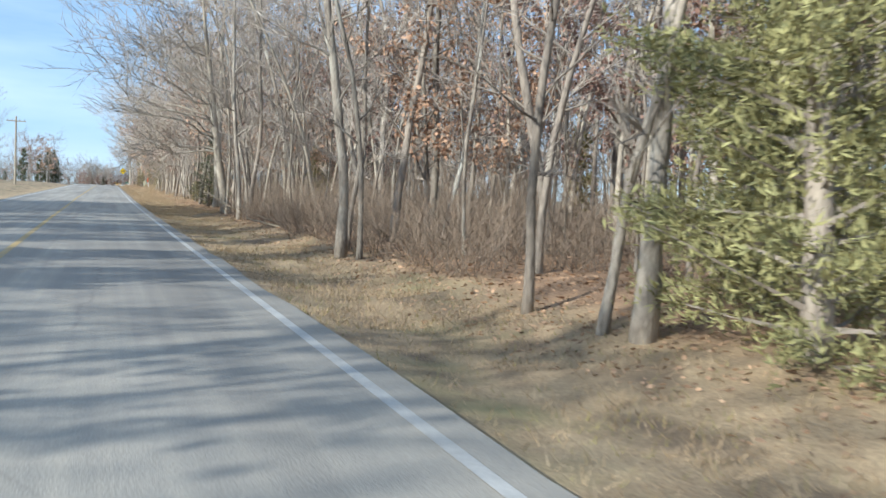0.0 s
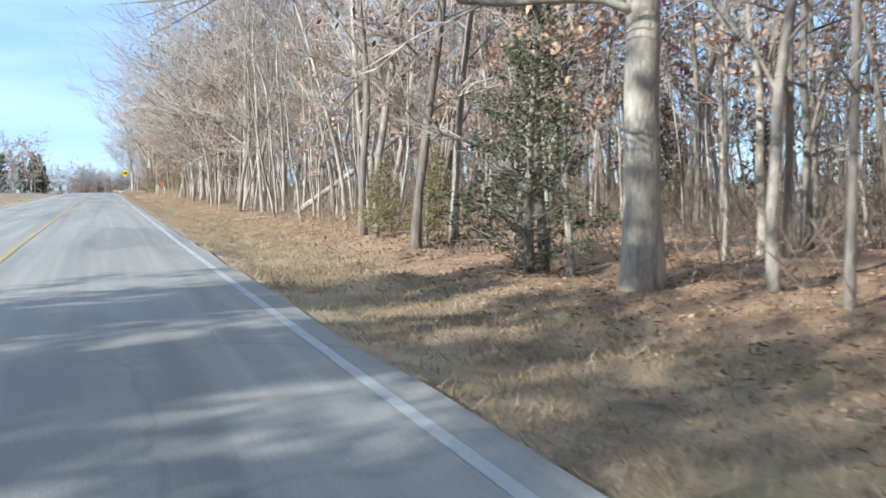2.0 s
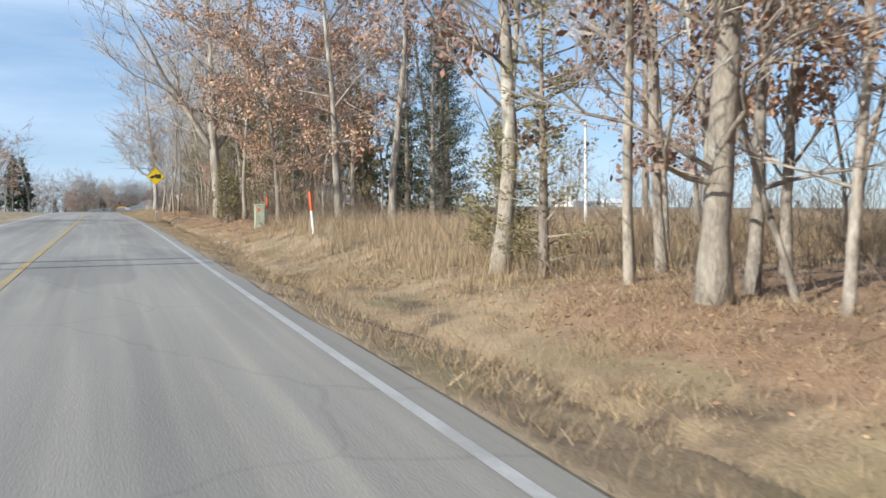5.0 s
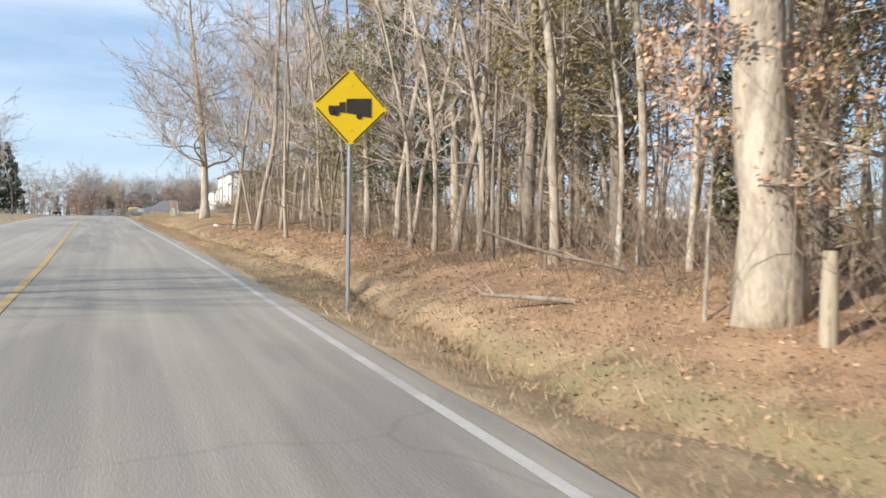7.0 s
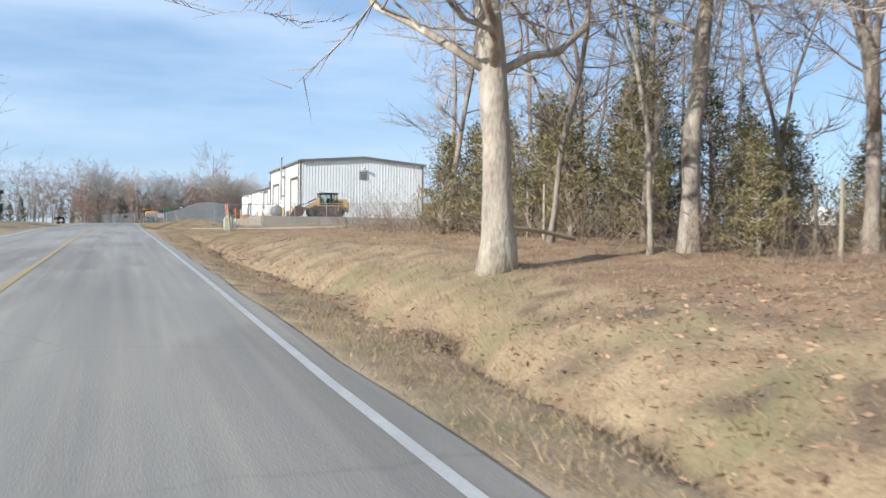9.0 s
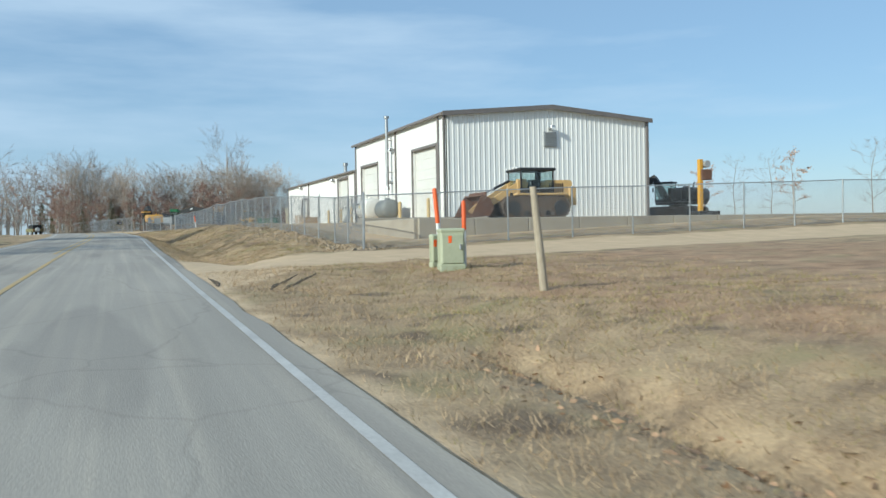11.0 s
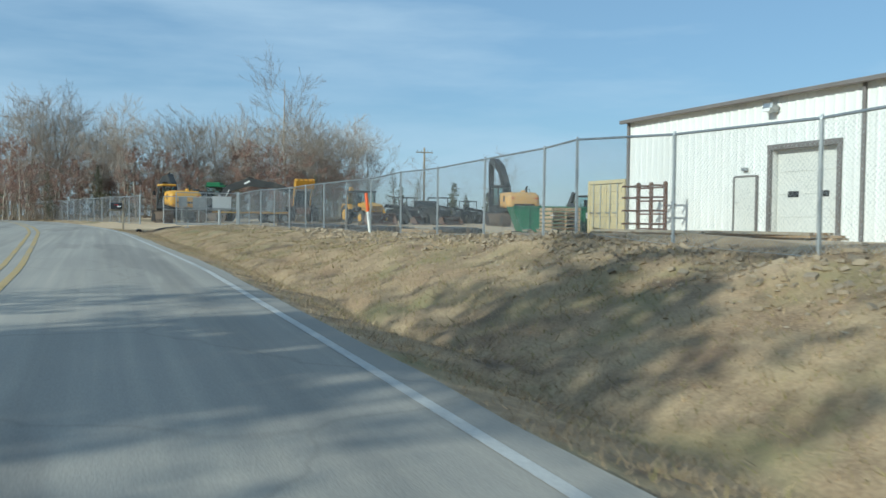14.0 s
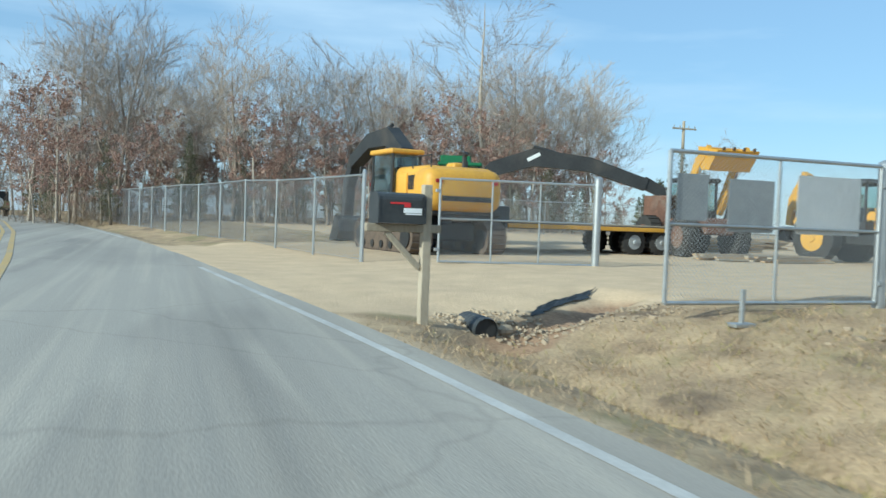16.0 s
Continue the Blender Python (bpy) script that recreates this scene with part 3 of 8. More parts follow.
def smooth_noise(x, y, s, seed):
    """Value noise of period s, from -1 to 1."""
    lattice = LATTICES.get(seed)
    if lattice is None:
        lattice = LATTICES[seed] = np.random.RandomState(seed).uniform(-1, 1, (257, 257))
    x, y = np.asarray(x, float) / s + 1000.0, np.asarray(y, float) / s + 1000.0
    i, j = np.floor(x).astype(int), np.floor(y).astype(int)
    fx, fy = x - i, y - j
    fx, fy = fx * fx * (3 - 2 * fx), fy * fy * (3 - 2 * fy)
    i0, j0, i1, j1 = i % 257, j % 257, (i + 1) % 257, (j + 1) % 257
    a = lattice[i0, j0] * (1 - fx) + lattice[i1, j0] * fx
    b = lattice[i0, j1] * (1 - fx) + lattice[i1, j1] * fx
    return a * (1 - fy) + b * fy


def build_ground():
    us = np.concatenate([[-900.0, -500, -250, -120, -70, -45, -30, -20, -14, -11, -9, -8, -7.3, -6.75, -6.6, -3.3, -0.05, 0.2, 0.4, 0.6, 0.8], np.arange(1.0, 9.0, 0.2),
                         np.arange(9, 16, 0.5), np.arange(16, 32, 1.4), [34, 38, 44, 52, 62, 76, 95, 120, 160, 230, 350, 600, 1100]])
    ys = np.concatenate([np.arange(-160, -8, 8), np.arange(-8, 362, 0.42), np.arange(362, 460, 4), [470, 500, 550, 620, 720, 860, 1050, 1300, 1700]])
    Y, U = np.meshgrid(ys, us, indexing="ij")
    X = U + edge_x(Y)
    Z = ground_z(X, Y)
    k = np.clip((U - 0.35) / 1.2, 0, 1) + np.clip((-7.2 - U) / 2, 0, 1)
    calm = np.where((Y > 245) & (Y < 250) | (Y > 333) & (Y < 348) | (Y > 252) & (U > 8.5), 0.25, 1.0)
    calm = np.where((Y > 184) & (Y < 252), calm * 0.6, calm)
    Z = Z + k * calm * (0.06 * smooth_noise(X, Y, 3.2, 3) + 0.05 * smooth_noise(X, Y, 1.3, 4) + 0.05 * smooth_noise(X, Y, 0.55, 6))
    rough = np.clip((Y - 184) / 8, 0, 1) * np.clip((334 - Y) / 4, 0, 1) * np.clip((U - 1) / 1.2, 0, 1) * np.clip((8.5 - U) / 2, 0, 1)
    Z = Z + calm * rough * (0.05 * smooth_noise(X, Y, 2.1, 11) + 0.06 * smooth_noise(X, Y, 0.9, 12) + 0.05 * smooth_noise(X, Y, 0.45, 13))
    # a worn gully along the ditch
    gully = np.exp(-((U - 2.0 - 0.25 * np.sin(Y / 5.0) - 0.3 * smooth_noise(X * 0, Y, 1.5, 14)) / 0.2) ** 2) * np.where((Y > 150) & (Y < 232), 0.22, np.where((Y > 60) & (Y < 150) | (Y > 249) & (Y < 331), 0.13, 0.0))
    Z = Z - gully - 0.02 * (U > -6.7) * (U < 0.3)
    # a short ditch that runs from the culvert along the yard drive
    along = np.clip(((X - 1.7) * 2.6 + (Y - 332.5) * 1.9) / (2.6 ** 2 + 1.9 ** 2), 0, 1)
    ditch = np.exp(-((X - 1.7 - 2.6 * along) ** 2 + (Y - 332.5 - 1.9 * along) ** 2) / 0.4 ** 2)
    Z = Z - 0.24 * ditch
    # the bank swells under the middle of the yard fence
    Z = Z + 0.1 * np.exp(-((Y - 285) / 7) ** 2) * np.clip((U - 3.5) / 1.5, 0, 1) * np.clip((9.5 - U) / 1.5, 0, 1)
    GROUND.update(ys=ys, us=us, z=Z)
    ny, nu = Y.shape
    vs = np.stack([X, Y, Z], -1).reshape(-1, 3)
    a = np.arange(ny * nu).reshape(ny, nu)
    fs = np.stack([a[:-1, :-1], a[:-1, 1:], a[1:, 1:], a[1:, :-1]], -1).reshape(-1, 4)
    me = bpy.data.meshes.new("ground")
    me.from_pydata(vs.tolist(), [], fs.tolist())
    me.materials.append(M["ground_cover"])
    me.materials.append(M["field"])
    # how much leaf-litter colour and how much gravel lies where
    between = lambda lo, hi, soft: np.clip((Y - lo) / soft + 0.5, 0, 1) * np.clip((hi - Y) / soft + 0.5, 0, 1)
    leafy = np.clip((U - 2.2) / 2.2, 0, 1) * between(-400, 113, 5)
    leafy = np.maximum(leafy, np.clip((U - 1.6) / 2.2, 0, 1) * between(133, 187, 6) * np.clip((24 - U) / 5, 0, 1))
    # darker brown patches on the bank below the fence, through the same mask
    leafy = np.maximum(leafy, 0.36 * between(253, 310, 6) * np.clip((U - 1.5) / 0.8, 0, 1) * np.clip((7 - U) / 1.5, 0, 1))
    leafy = np.maximum(leafy, 0.27 * between(186, 332, 4) * np.clip((U - 0.8) / 0.8, 0, 1) * np.clip((9 - U) / 2, 0, 1))
    leafy = np.maximum(leafy, 0.56 * between(186, 246, 6) * np.clip((U - 2.6) / 2, 0, 1) * np.clip((22 - U) / 4, 0, 1))
    # the ditch bed takes the darker litter colour
    leafy = np.maximum(leafy, np.clip(1.3 * ditch, 0, 0.9))
    flare = np.clip((3.8 - U) / 3.8, 0, 1)
    stony = np.clip((U - 0.0) / 0.15, 0, 1) * np.clip((0.95 - U) / 0.5, 0, 1) * 0.5 * (Y > 50)
    drive = np.clip((Y - 245.2 + 6 * flare) / 1.6 + 0.5, 0, 1) * np.clip((250.2 + 3.5 * flare - Y) / 1.2 + 0.5, 0, 1) * (U > -0.1)
    stony = np.maximum(stony, drive)
    stony = np.maximum(stony, between(333.5, 349, 1.6) * (U > -0.1)) * (1 - 0.8 * np.clip(1.3 * ditch, 0, 1))
    stony = np.maximum(stony, between(255, 420, 6) * np.clip((U - 7.6) / 1.2, 0, 1))
    stony = np.maximum(stony, 0.42 * between(251, 332, 2) * np.exp(-((U - 5.6) / 0.8) ** 2))
    for name, values in (("leafy", leafy), ("stony", stony)):
        me.attributes.new(name, "FLOAT", "POINT").data.foreach_set("value", values.ravel())
    slot = np.zeros((ny - 1, nu - 1), int)
    slot[(U[:-1, :-1] < -14) | (U[:-1, :-1] > 60) | (Y[:-1, :-1] > 470)] = 1
    me.polygons.foreach_set("material_index", slot.ravel())
    me.shade_smooth()
    ob = new("ground", me)
    return tagged(ob, "rolling ground of dry tan winter grass, leaf litter and gravel", "ground", kind="structure")


def strip(name, u0, u1, lift, mat, y0=-160, y1=700, step=2.0, label="", thick=0.0):
    ys = np.arange(y0, y1, step)
    vs, fs = [], []
    for y in ys:
        e, z = edge_x(y), road_z(y)
        for u in (u0, u1):
            crown = 0.05 * (1 - min(1, abs(u + 3.2) / 3.3))
            vs.append((e + u, y, z + lift + crown))
    for i in range(len(ys) - 1):
        fs.append((2 * i, 2 * i + 1, 2 * i + 3, 2 * i + 2))
    me = bpy.data.meshes.new(name)
    me.from_pydata(vs, [], fs)
    me.materials.append(mat)
    return me


build_ground()
road_b = Build()
rys = np.concatenate([np.arange(-160, 460, 1.5), np.arange(460, 900, 12)])
ru = [-6.85, -6.8, -5.0, -3.2, -1.5, 0.26, 0.34]
rr = np.random.RandomState(5)
for y in rys:
    e, z = float(edge_x(y)), float(road_z(y))
    for k, u in enumerate(ru):
        ragged = rr.uniform(-0.03, 0.06) if k in (0, 1, 5, 6) else 0
        road_b.v.append((e + u + ragged * (1 if k > 3 else -1), y, z + 0.05 * (1 - min(1, abs(u + 3.2) / 3.4)) + (-0.12 if k in (0, 6) else 0.012)))
for i in range(len(rys) - 1):
    for k in range(len(ru) - 1):
        n = i * len(ru) + k
        road_b.f.append((n, n + 1, n + 1 + len(ru), n + len(ru)))
road = single("road", road_b, M["asphalt"], None, "worn grey two-lane asphalt road with patched streaks", "road", kind="structure")
for nm, u0, u1, mt, lb, ya, yb in (("edge_line", -0.08, 0.02, "white_line", "worn white painted edge line on the road", -60, 342), ("edge_line", -0.08, 0.02, "white_line", "worn white painted edge line on the road", 353, 460),
                           ("edge_line", -6.5, -6.38, "white_line", "worn white painted edge line on the road", -60, 460),
                           ("centre_line", -3.31, -3.19, "yellow_line", "faded yellow painted centre line on the road", -60, 420),
                           ("centre_line", -3.62, -3.51, "yellow_line", "second worn yellow painted centre line", 258, 420)):
    ob = new(nm, strip(nm, u0, u1, 0.018, M[mt], ya, yb))
    tagged(ob, lb, "road marking", kind="structure")


# ---- trees ----
def rand_dir(r, az, el):
    return Vector((math.cos(az) * math.cos(el), math.sin(az) * math.cos(el), math.sin(el)))


def bent(r, p, d, length, segs, wander, lift=0.0):
    pts, p, d = [Vector(p)], Vector(p), Vector(d)
    for _ in range(segs):
        d = d + Vector((r.uniform(-1, 1), r.uniform(-1, 1), r.uniform(-1, 1) * 0.8 + lift)) * wander
        d.normalize()
        p = p + d * (length / segs)
        pts.append(p.copy())
    return pts


def along(pts, s):
    k = s * (len(pts) - 1)
    i = min(int(k), len(pts) - 2)
    return pts[i].lerp(pts[i + 1], k - i), (pts[i + 1] - pts[i]).normalized()


def grow(seed, h, r0, crown0=0.4, limbs=11, reach=3.5, el=(25, 60), branches=5, twigs=5, wander=0.05, lean=(0, 0), fork=None, fork_el=52, fork_len=0.62, fork_bend=0.14, fork_r=0.62, side=None, leaf=0, leaf_h=(0.2, 1.0), leaf_size=1.0, twig_r=0.012, twig_len=0.9, low_limbs=0, crook=0.19, bends=4, limb_k=1.0):
    """A bare tree: its wood (trunk, limbs, branches), its twigs, and leaves if any."""
    r = random.Random(seed)
    wood, fine, leaves = Build(), Build(), Build()
    d = Vector((lean[0], lean[1], 1)).normalized()
    trunk = bent(r, (0, 0, -0.25), d, h, 22, wander * 0.8, 0.06)
    rad = [r0 * (1.4 if i == 0 else 1.15 if i == 1 else 1.0) * max(0.06, 1 - 0.9 * (i / 22) ** 1.15) for i in range(23)]
    stems = [(trunk, rad)]
    wood.tube(trunk, rad, 9, True, 0.09)
    if fork:
        for az in fork:
            p, t = along(trunk, crown0 * 0.9)
            fr = r0 * fork_r
            f = bent(r, p, (rand_dir(r, az, radians(fork_el))), h * fork_len, 8, fork_bend, 0.25)
            fradii = [fr * max(0.07, 1 - 0.9 * i / 8) for i in range(9)]
            wood.tube(f, fradii, 7, True)
            stems.append((f, fradii))
    ga = r.uniform(0, 6.28)
    for stem, sr in stems:
        n = limbs if stem is trunk else max(4, limbs // 2)
        for i in range(n):
            s = (crown0 if stem is trunk else 0.2) + (0.97 - (crown0 if stem is trunk else 0.2)) * (i + r.uniform(0.1, 0.9)) / n
            if i < low_limbs and stem is trunk:
                s = crown0 * r.uniform(0.55, 0.95)
            ga += 2.4 + r.uniform(-0.5, 0.5)
            az = ga if side is None or r.random() > 0.6 else side + r.uniform(-0.7, 0.7)
            p, t = along(stem, s)
            L = reach * (0.35 + 0.65 * math.sin(math.pi * min(1, 0.25 + 0.75 * (1 - s)))) * r.uniform(0.7, 1.25)
            e = radians(r.uniform(*el))
            base = sr[min(len(sr) - 1, int(s * (len(sr) - 1)))] * r.uniform(0.35, 0.55) * limb_k
            limb = bent(r, p, rand_dir(r, az, e), L, bends, crook, 0.12)
            wood.tube(limb, [max(0.006, base * (1 - 0.85 * (k / bends) ** 0.7)) for k in range(bends + 1)], 5 if base > 0.05 else 4, False)
            for j in range(branches):
                q, t2 = along(limb, 0.22 + 0.76 * (j + r.random()) / branches)
                bd = (t2 + Vector((r.uniform(-1, 1), r.uniform(-1, 1), r.uniform(-0.4, 0.8))) * 0.9).normalized()
                bl = L * r.uniform(0.28, 0.5)
                br = bent(r, q, bd, bl, 2, 0.28, 0.1)
                b0 = max(0.009, base * 0.34)
                wood.tube(br[:2], [b0, b0 * 0.65], 3, False)
                wood.spike(br[1], br[2], b0 * 0.65)
                for k in range(twigs):
                    w, t3 = along(br, 0.15 + 0.85 * (k + r.random()) / twigs)
                    td = (t3 + Vector((r.uniform(-1, 1), r.uniform(-1, 1), r.uniform(-0.5, 0.9))) * 0.85).normalized()
                    tw = bent(r, w, td, twig_len * r.uniform(0.5, 1.2), 1, 0.25, 0.08)
                    fine.spike(tw[0], tw[1], twig_r)
                    if leaf and leaf_h[0] <= s <= leaf_h[1]:
                        for _ in range(leaf):
                            lp = tw[0].lerp(tw[1], r.uniform(0.2, 1.0)) + Vector((r.gauss(0, 0.09), r.gauss(0, 0.09), r.gauss(0, 0.09)))
                            dd = rand_dir(r, r.uniform(0, 6.28), r.uniform(-1.4, 0.3))
                            ss = dd.orthogonal().normalized()
                            ss.rotate(Matrix.Rotation(r.uniform(0, 6.28), 3, dd))
                            hh = r.uniform(0.09, 0.16) * leaf_size
                            leaves.leaf(lp, dd, ss, hh * 0.33, hh)
    return wood, fine, leaves


def grow_cedar(seed, h, reach, r0=0.12, dense=1.0, bare=0.06, spray=0.17, leafy=1.7, broad=0.2, dead=0):
    """A juniper: a trunk and a ragged cone of short scaly sprays on rising boughs."""
    r = random.Random(seed)
    wood, boughs, crown = Build(), Build(), Build()
    trunk = bent(r, (0, 0, -0.2), (0, 0, 1), h + 0.1, 8, 0.03, 0.1)
    wood.tube(trunk, [r0 * max(0.06, 1 - 0.92 * i / 8) for i in range(9)], 7, True)
    for k in range(dead):
        p, t = along(trunk, bare * 1.7 * (k + r.random()) / dead + 0.04)
        tip = bent(r, p, rand_dir(r, k * 2.4 + r.uniform(-0.5, 0.5), radians(r.uniform(-22, 18))), r.uniform(0.4, 1.5), 3, 0.28, -0.02)
        wood.tube(tip, [0.016, 0.012, 0.008, 0.003], 3, False)
        for _ in range(3):
            q, t2 = along(tip, r.uniform(0.3, 0.95))
            wood.spike(q, q + (t2 + Vector((r.uniform(-1, 1), r.uniform(-1, 1), r.uniform(-0.6, 0.6)))).normalized() * r.uniform(0.15, 0.45), 0.006)
    n = int(46 * dense * max(1.0, h / 4))
    for i in range(n):
        s = bare + (0.99 - bare) * (i + r.random()) / n
        p, t = along(trunk, s)
        az = i * 2.4 + r.uniform(-0.6, 0.6)
        shape = (1 - s) ** 0.75 * (0.55 + 0.45 * min(1, (s - bare + 0.05) * 7))
        L = max(0.18, reach * shape * r.uniform(0.55, 1.25))
        bough = bent(r, p, rand_dir(r, az, radians(r.uniform(5, 40))), L, 4, 0.13, 0.10)
        boughs.tube(bough, [0.018 + 0.012 * L, 0.014, 0.010, 0.007, 0.004], 3, False)
        m = int((5 + 12 * L * (0.26 / spray) ** 0.5) * leafy)
        for j in range(m):
            q, t2 = along(bough, 0.18 + 0.82 * r.random() ** 0.75)
            q = q + Vector((r.gauss(0, 0.09), r.gauss(0, 0.09), r.gauss(0, 0.08)))
            dd = (t2 * 0.6 + Vector((r.uniform(-1, 1), r.uniform(-1, 1), r.uniform(-0.5, 0.9)))).normalized()
            ss = dd.orthogonal().normalized()
            ss.rotate(Matrix.Rotation(r.uniform(0, 6.28), 3, dd))
            l = spray * r.uniform(0.6, 1.3)
            for tilt in (-0.35, 0.35):
                d2 = (dd + ss * tilt + Vector((0, 0, r.uniform(-0.25, 0.25)))).normalized()
                crown.leaf(q, d2, (d2.cross(ss).normalized() * 0.6 + ss * 0.5), l * broad, l)
    return wood, boughs, crown


def grow_stem(seed, h, r0, leaf=0):
    """A thin crooked woodland stem with short side shoots, and a few dead leaves if any."""
    r = random.Random(seed)
    wood, fine, leaves = Build(), Build(), Build()
    trunk = bent(r, (0, 0, -0.2), (r.uniform(-0.12, 0.12), r.uniform(-0.12, 0.12), 1), h, 10, 0.11, 0.1)
    wood.tube(trunk, [r0 * (1.25 if i == 0 else max(0.1, 1 - 0.088 * i)) for i in range(11)], 5, False)
    for i in range(13):
        p, t = along(trunk, 0.22 + 0.77 * (i + r.random()) / 13)
        limb = bent(r, p, rand_dir(r, i * 2.4 + r.uniform(-0.6, 0.6), radians(r.uniform(5, 60))), r.uniform(0.5, 1.9), 2, 0.3, 0.12)
        wood.tube(limb[:2], [r0 * 0.3, r0 * 0.2], 3, False)
        wood.spike(limb[1], limb[2], r0 * 0.2)
        for k in range(5):
            q, t2 = along(limb, r.uniform(0.15, 1.0))
            e = q + (t2 + Vector((r.uniform(-1, 1), r.uniform(-1, 1), r.uniform(-0.4, 0.9)))).normalized() * r.uniform(0.3, 0.9)
            fine.spike(q, e, 0.011)
            for _ in range(leaf):
                lp = q.lerp(e, r.random()) + Vector((r.gauss(0, 0.08), r.gauss(0, 0.08), r.gauss(0, 0.08)))
                dd = rand_dir(r, r.uniform(0, 6.28), r.uniform(-1.4, 0.3))
                hh = r.uniform(0.11, 0.19)
                leaves.leaf(lp, dd, dd.orthogonal().normalized(), hh * 0.35, hh)
    return wood, fine, leaves


KINDS = {}


def tree_kind(key, label, category, wood, twigs=None, leaves=None, bark="bark", leaf_mat="oak_leaf", leaf_name="foliage"):
    tw = "twig_dark" if key.startswith(("far", "gnarled", "broad")) else "twig"
    parts = [("trunk", fix(wood.mesh(key + "_wood", M[bark], True)))]
    if twigs and twigs.v:
        parts.append(("crown", twigs.mesh(key + "_twigs", M[tw])))
    if leaves and leaves.v:
        parts.append((leaf_name, leaves.mesh(key + "_leaves", M[leaf_mat])))
    KINDS[key] = (label, category, parts)


def plant(key, x, y, rz=None, scale=1.0, rx=0.0, ry=0.0, group="", sink=0.0, z=None, rnd=random.Random(77)):
    label, category, parts = KINDS[key]
    e = thing(category.replace(" ", "_"), x, y, (gz(x, y) if z is None else z) - sink, rnd.uniform(0, 360) if rz is None else rz, label, category, group, rx=rx, ry=ry, scale=scale)
    for nm, me in parts:
        o = new(nm, me)
        o.parent = e
        if nm != "trunk":
            o["kind"] = "stuff"
    return e


FAR = []


def plant_far(key, x, y, rz, scale, rx=0.0, ry=0.0):
    """A tree too far back to be told apart, and unseen shade casters: kept for the one mesh of the far woods."""
    FAR.append((key, pose(x, y, gz(x, y), rx, ry, rz) @ Matrix.Scale(scale, 4)))


def build_far(name, label):
    mats, vs, loops, totals, slots, n0 = [], [], [], [], [], 0
    for key, m in FAR:
        for nm, me in KINDS[key][2]:
            co = np.empty(len(me.vertices) * 3)
            me.vertices.foreach_get("co", co)
            mm = np.array(m)
            vs.append(co.reshape(-1, 3) @ mm[:3, :3].T + mm[:3, 3])
            li = np.empty(len(me.loops), int)
            me.loops.foreach_get("vertex_index", li)
            loops.append(li + n0)
            lt = np.empty(len(me.polygons), int)
            me.polygons.foreach_get("loop_total", lt)
            totals.append(lt)
            mat = me.materials[0]
            if mat not in mats:
                mats.append(mat)
            slots.append(np.full(len(lt), mats.index(mat)))
            n0 += len(me.vertices)
    vs, loops, totals, slots = (np.concatenate(k) for k in (vs, loops, totals, slots))
    me = bpy.data.meshes.new(name)
    me.vertices.add(len(vs))
    me.vertices.foreach_set("co", vs.ravel())
    me.loops.add(len(loops))
    me.loops.foreach_set("vertex_index", loops)
    me.polygons.add(len(totals))
    me.polygons.foreach_set("loop_start", np.concatenate([[0], np.cumsum(totals)[:-1]]))
    me.polygons.foreach_set("material_index", slots)
    for mat in mats:
        me.materials.append(mat)
    me.update(calc_edges=True)
    FAR.clear()
    return tagged(new(name, me), label, "woodland", kind="stuff")


for i in range(6):                     # straight forest trees
    w, t, l = grow(100 + i, 13.5 + i * 0.8, 0.074 + 0.0095 * i, 0.15 + 0.03 * (i % 3), 21, 2.7, (8, 62), 5, 7, 0.11, crook=0.36, bends=5, limb_k=0.8)
    tree_kind("forest%d" % i, "tall bare winter tree with a slim grey-brown trunk", "tree", w, t, bark="bark" if i % 3 else "bark_dark")
for i in range(4):                     # plainer trees for the far woods
    w, t, l = grow(120 + i, 14.0 + i, 0.11 + 0.01 * i, 0.16, 15, 4.1, (0, 50), 4, 6, 0.09, crook=0.34, twig_r=0.019, twig_len=1.3)
    tree_kind("far%d" % i, "bare tree", "tree", w, t, bark="bark_dark")
    w, t, l = grow(130 + i, 10.5, 0.12, 0.16, 12, 2.9, (5, 55), 4, 4, 0.06, leaf=5, leaf_size=1.7, twig_r=0.016)
    tree_kind("faroak%d" % i, "oak", "tree", w, t, l, leaf_mat="oak_leaf_red" if i % 2 else "oak_leaf")
    w, b, c = grow_cedar(240 + i, 7.5 + i * 0.7, 1.8, 0.15, 0.5, 0.05, 0.5, 1.0)
    tree_kind("farcedar%d" % i, "juniper", "juniper", w, b, c, bark="bark_dark", leaf_mat="cedar_brown" if i == 3 else "cedar")
for i in range(6):                     # thin crooked stems
    w, t, l = grow_stem(260 + i, 7.0 + 0.9 * i, 0.035 + 0.008 * i, 3 if i % 3 == 2 else 0)
    tree_kind("stem%d" % i, "thin crooked woodland sapling with russet leaves" if i % 3 == 2 else "thin crooked bare woodland sapling", "tree", w, t, l, bark=("bark", "bark_dark", "bark_pale")[i % 3], leaf_mat="oak_leaf" if i == 2 else "oak_leaf_red")
for i in range(3):                     # slim poles
    w, t, l = grow(140 + i, 9.5 + i, 0.05 + 0.006 * i, 0.14, 14, 1.5, (15, 65), 4, 6, 0.12, twig_len=0.65, crook=0.34)
    tree_kind("pole%d" % i, "slim bare young tree with pale bark", "tree", w, t, bark="bark_pale" if i == 1 else "bark")
for i in range(3):                     # oaks that keep their dead leaves
    w, t, l = grow(160 + i, 9.5 + 1.2 * i, 0.12 + 0.012 * i, 0.16, 14, 2.9, (5, 55), 5, 4, 0.06, leaf=11, leaf_size=1.4)
    tree_kind("oak%d" % i, "oak holding on to dry russet-brown winter leaves", "tree", w, t, l, bark="bark", leaf_mat="oak_leaf" if i != 1 else "oak_leaf_red")
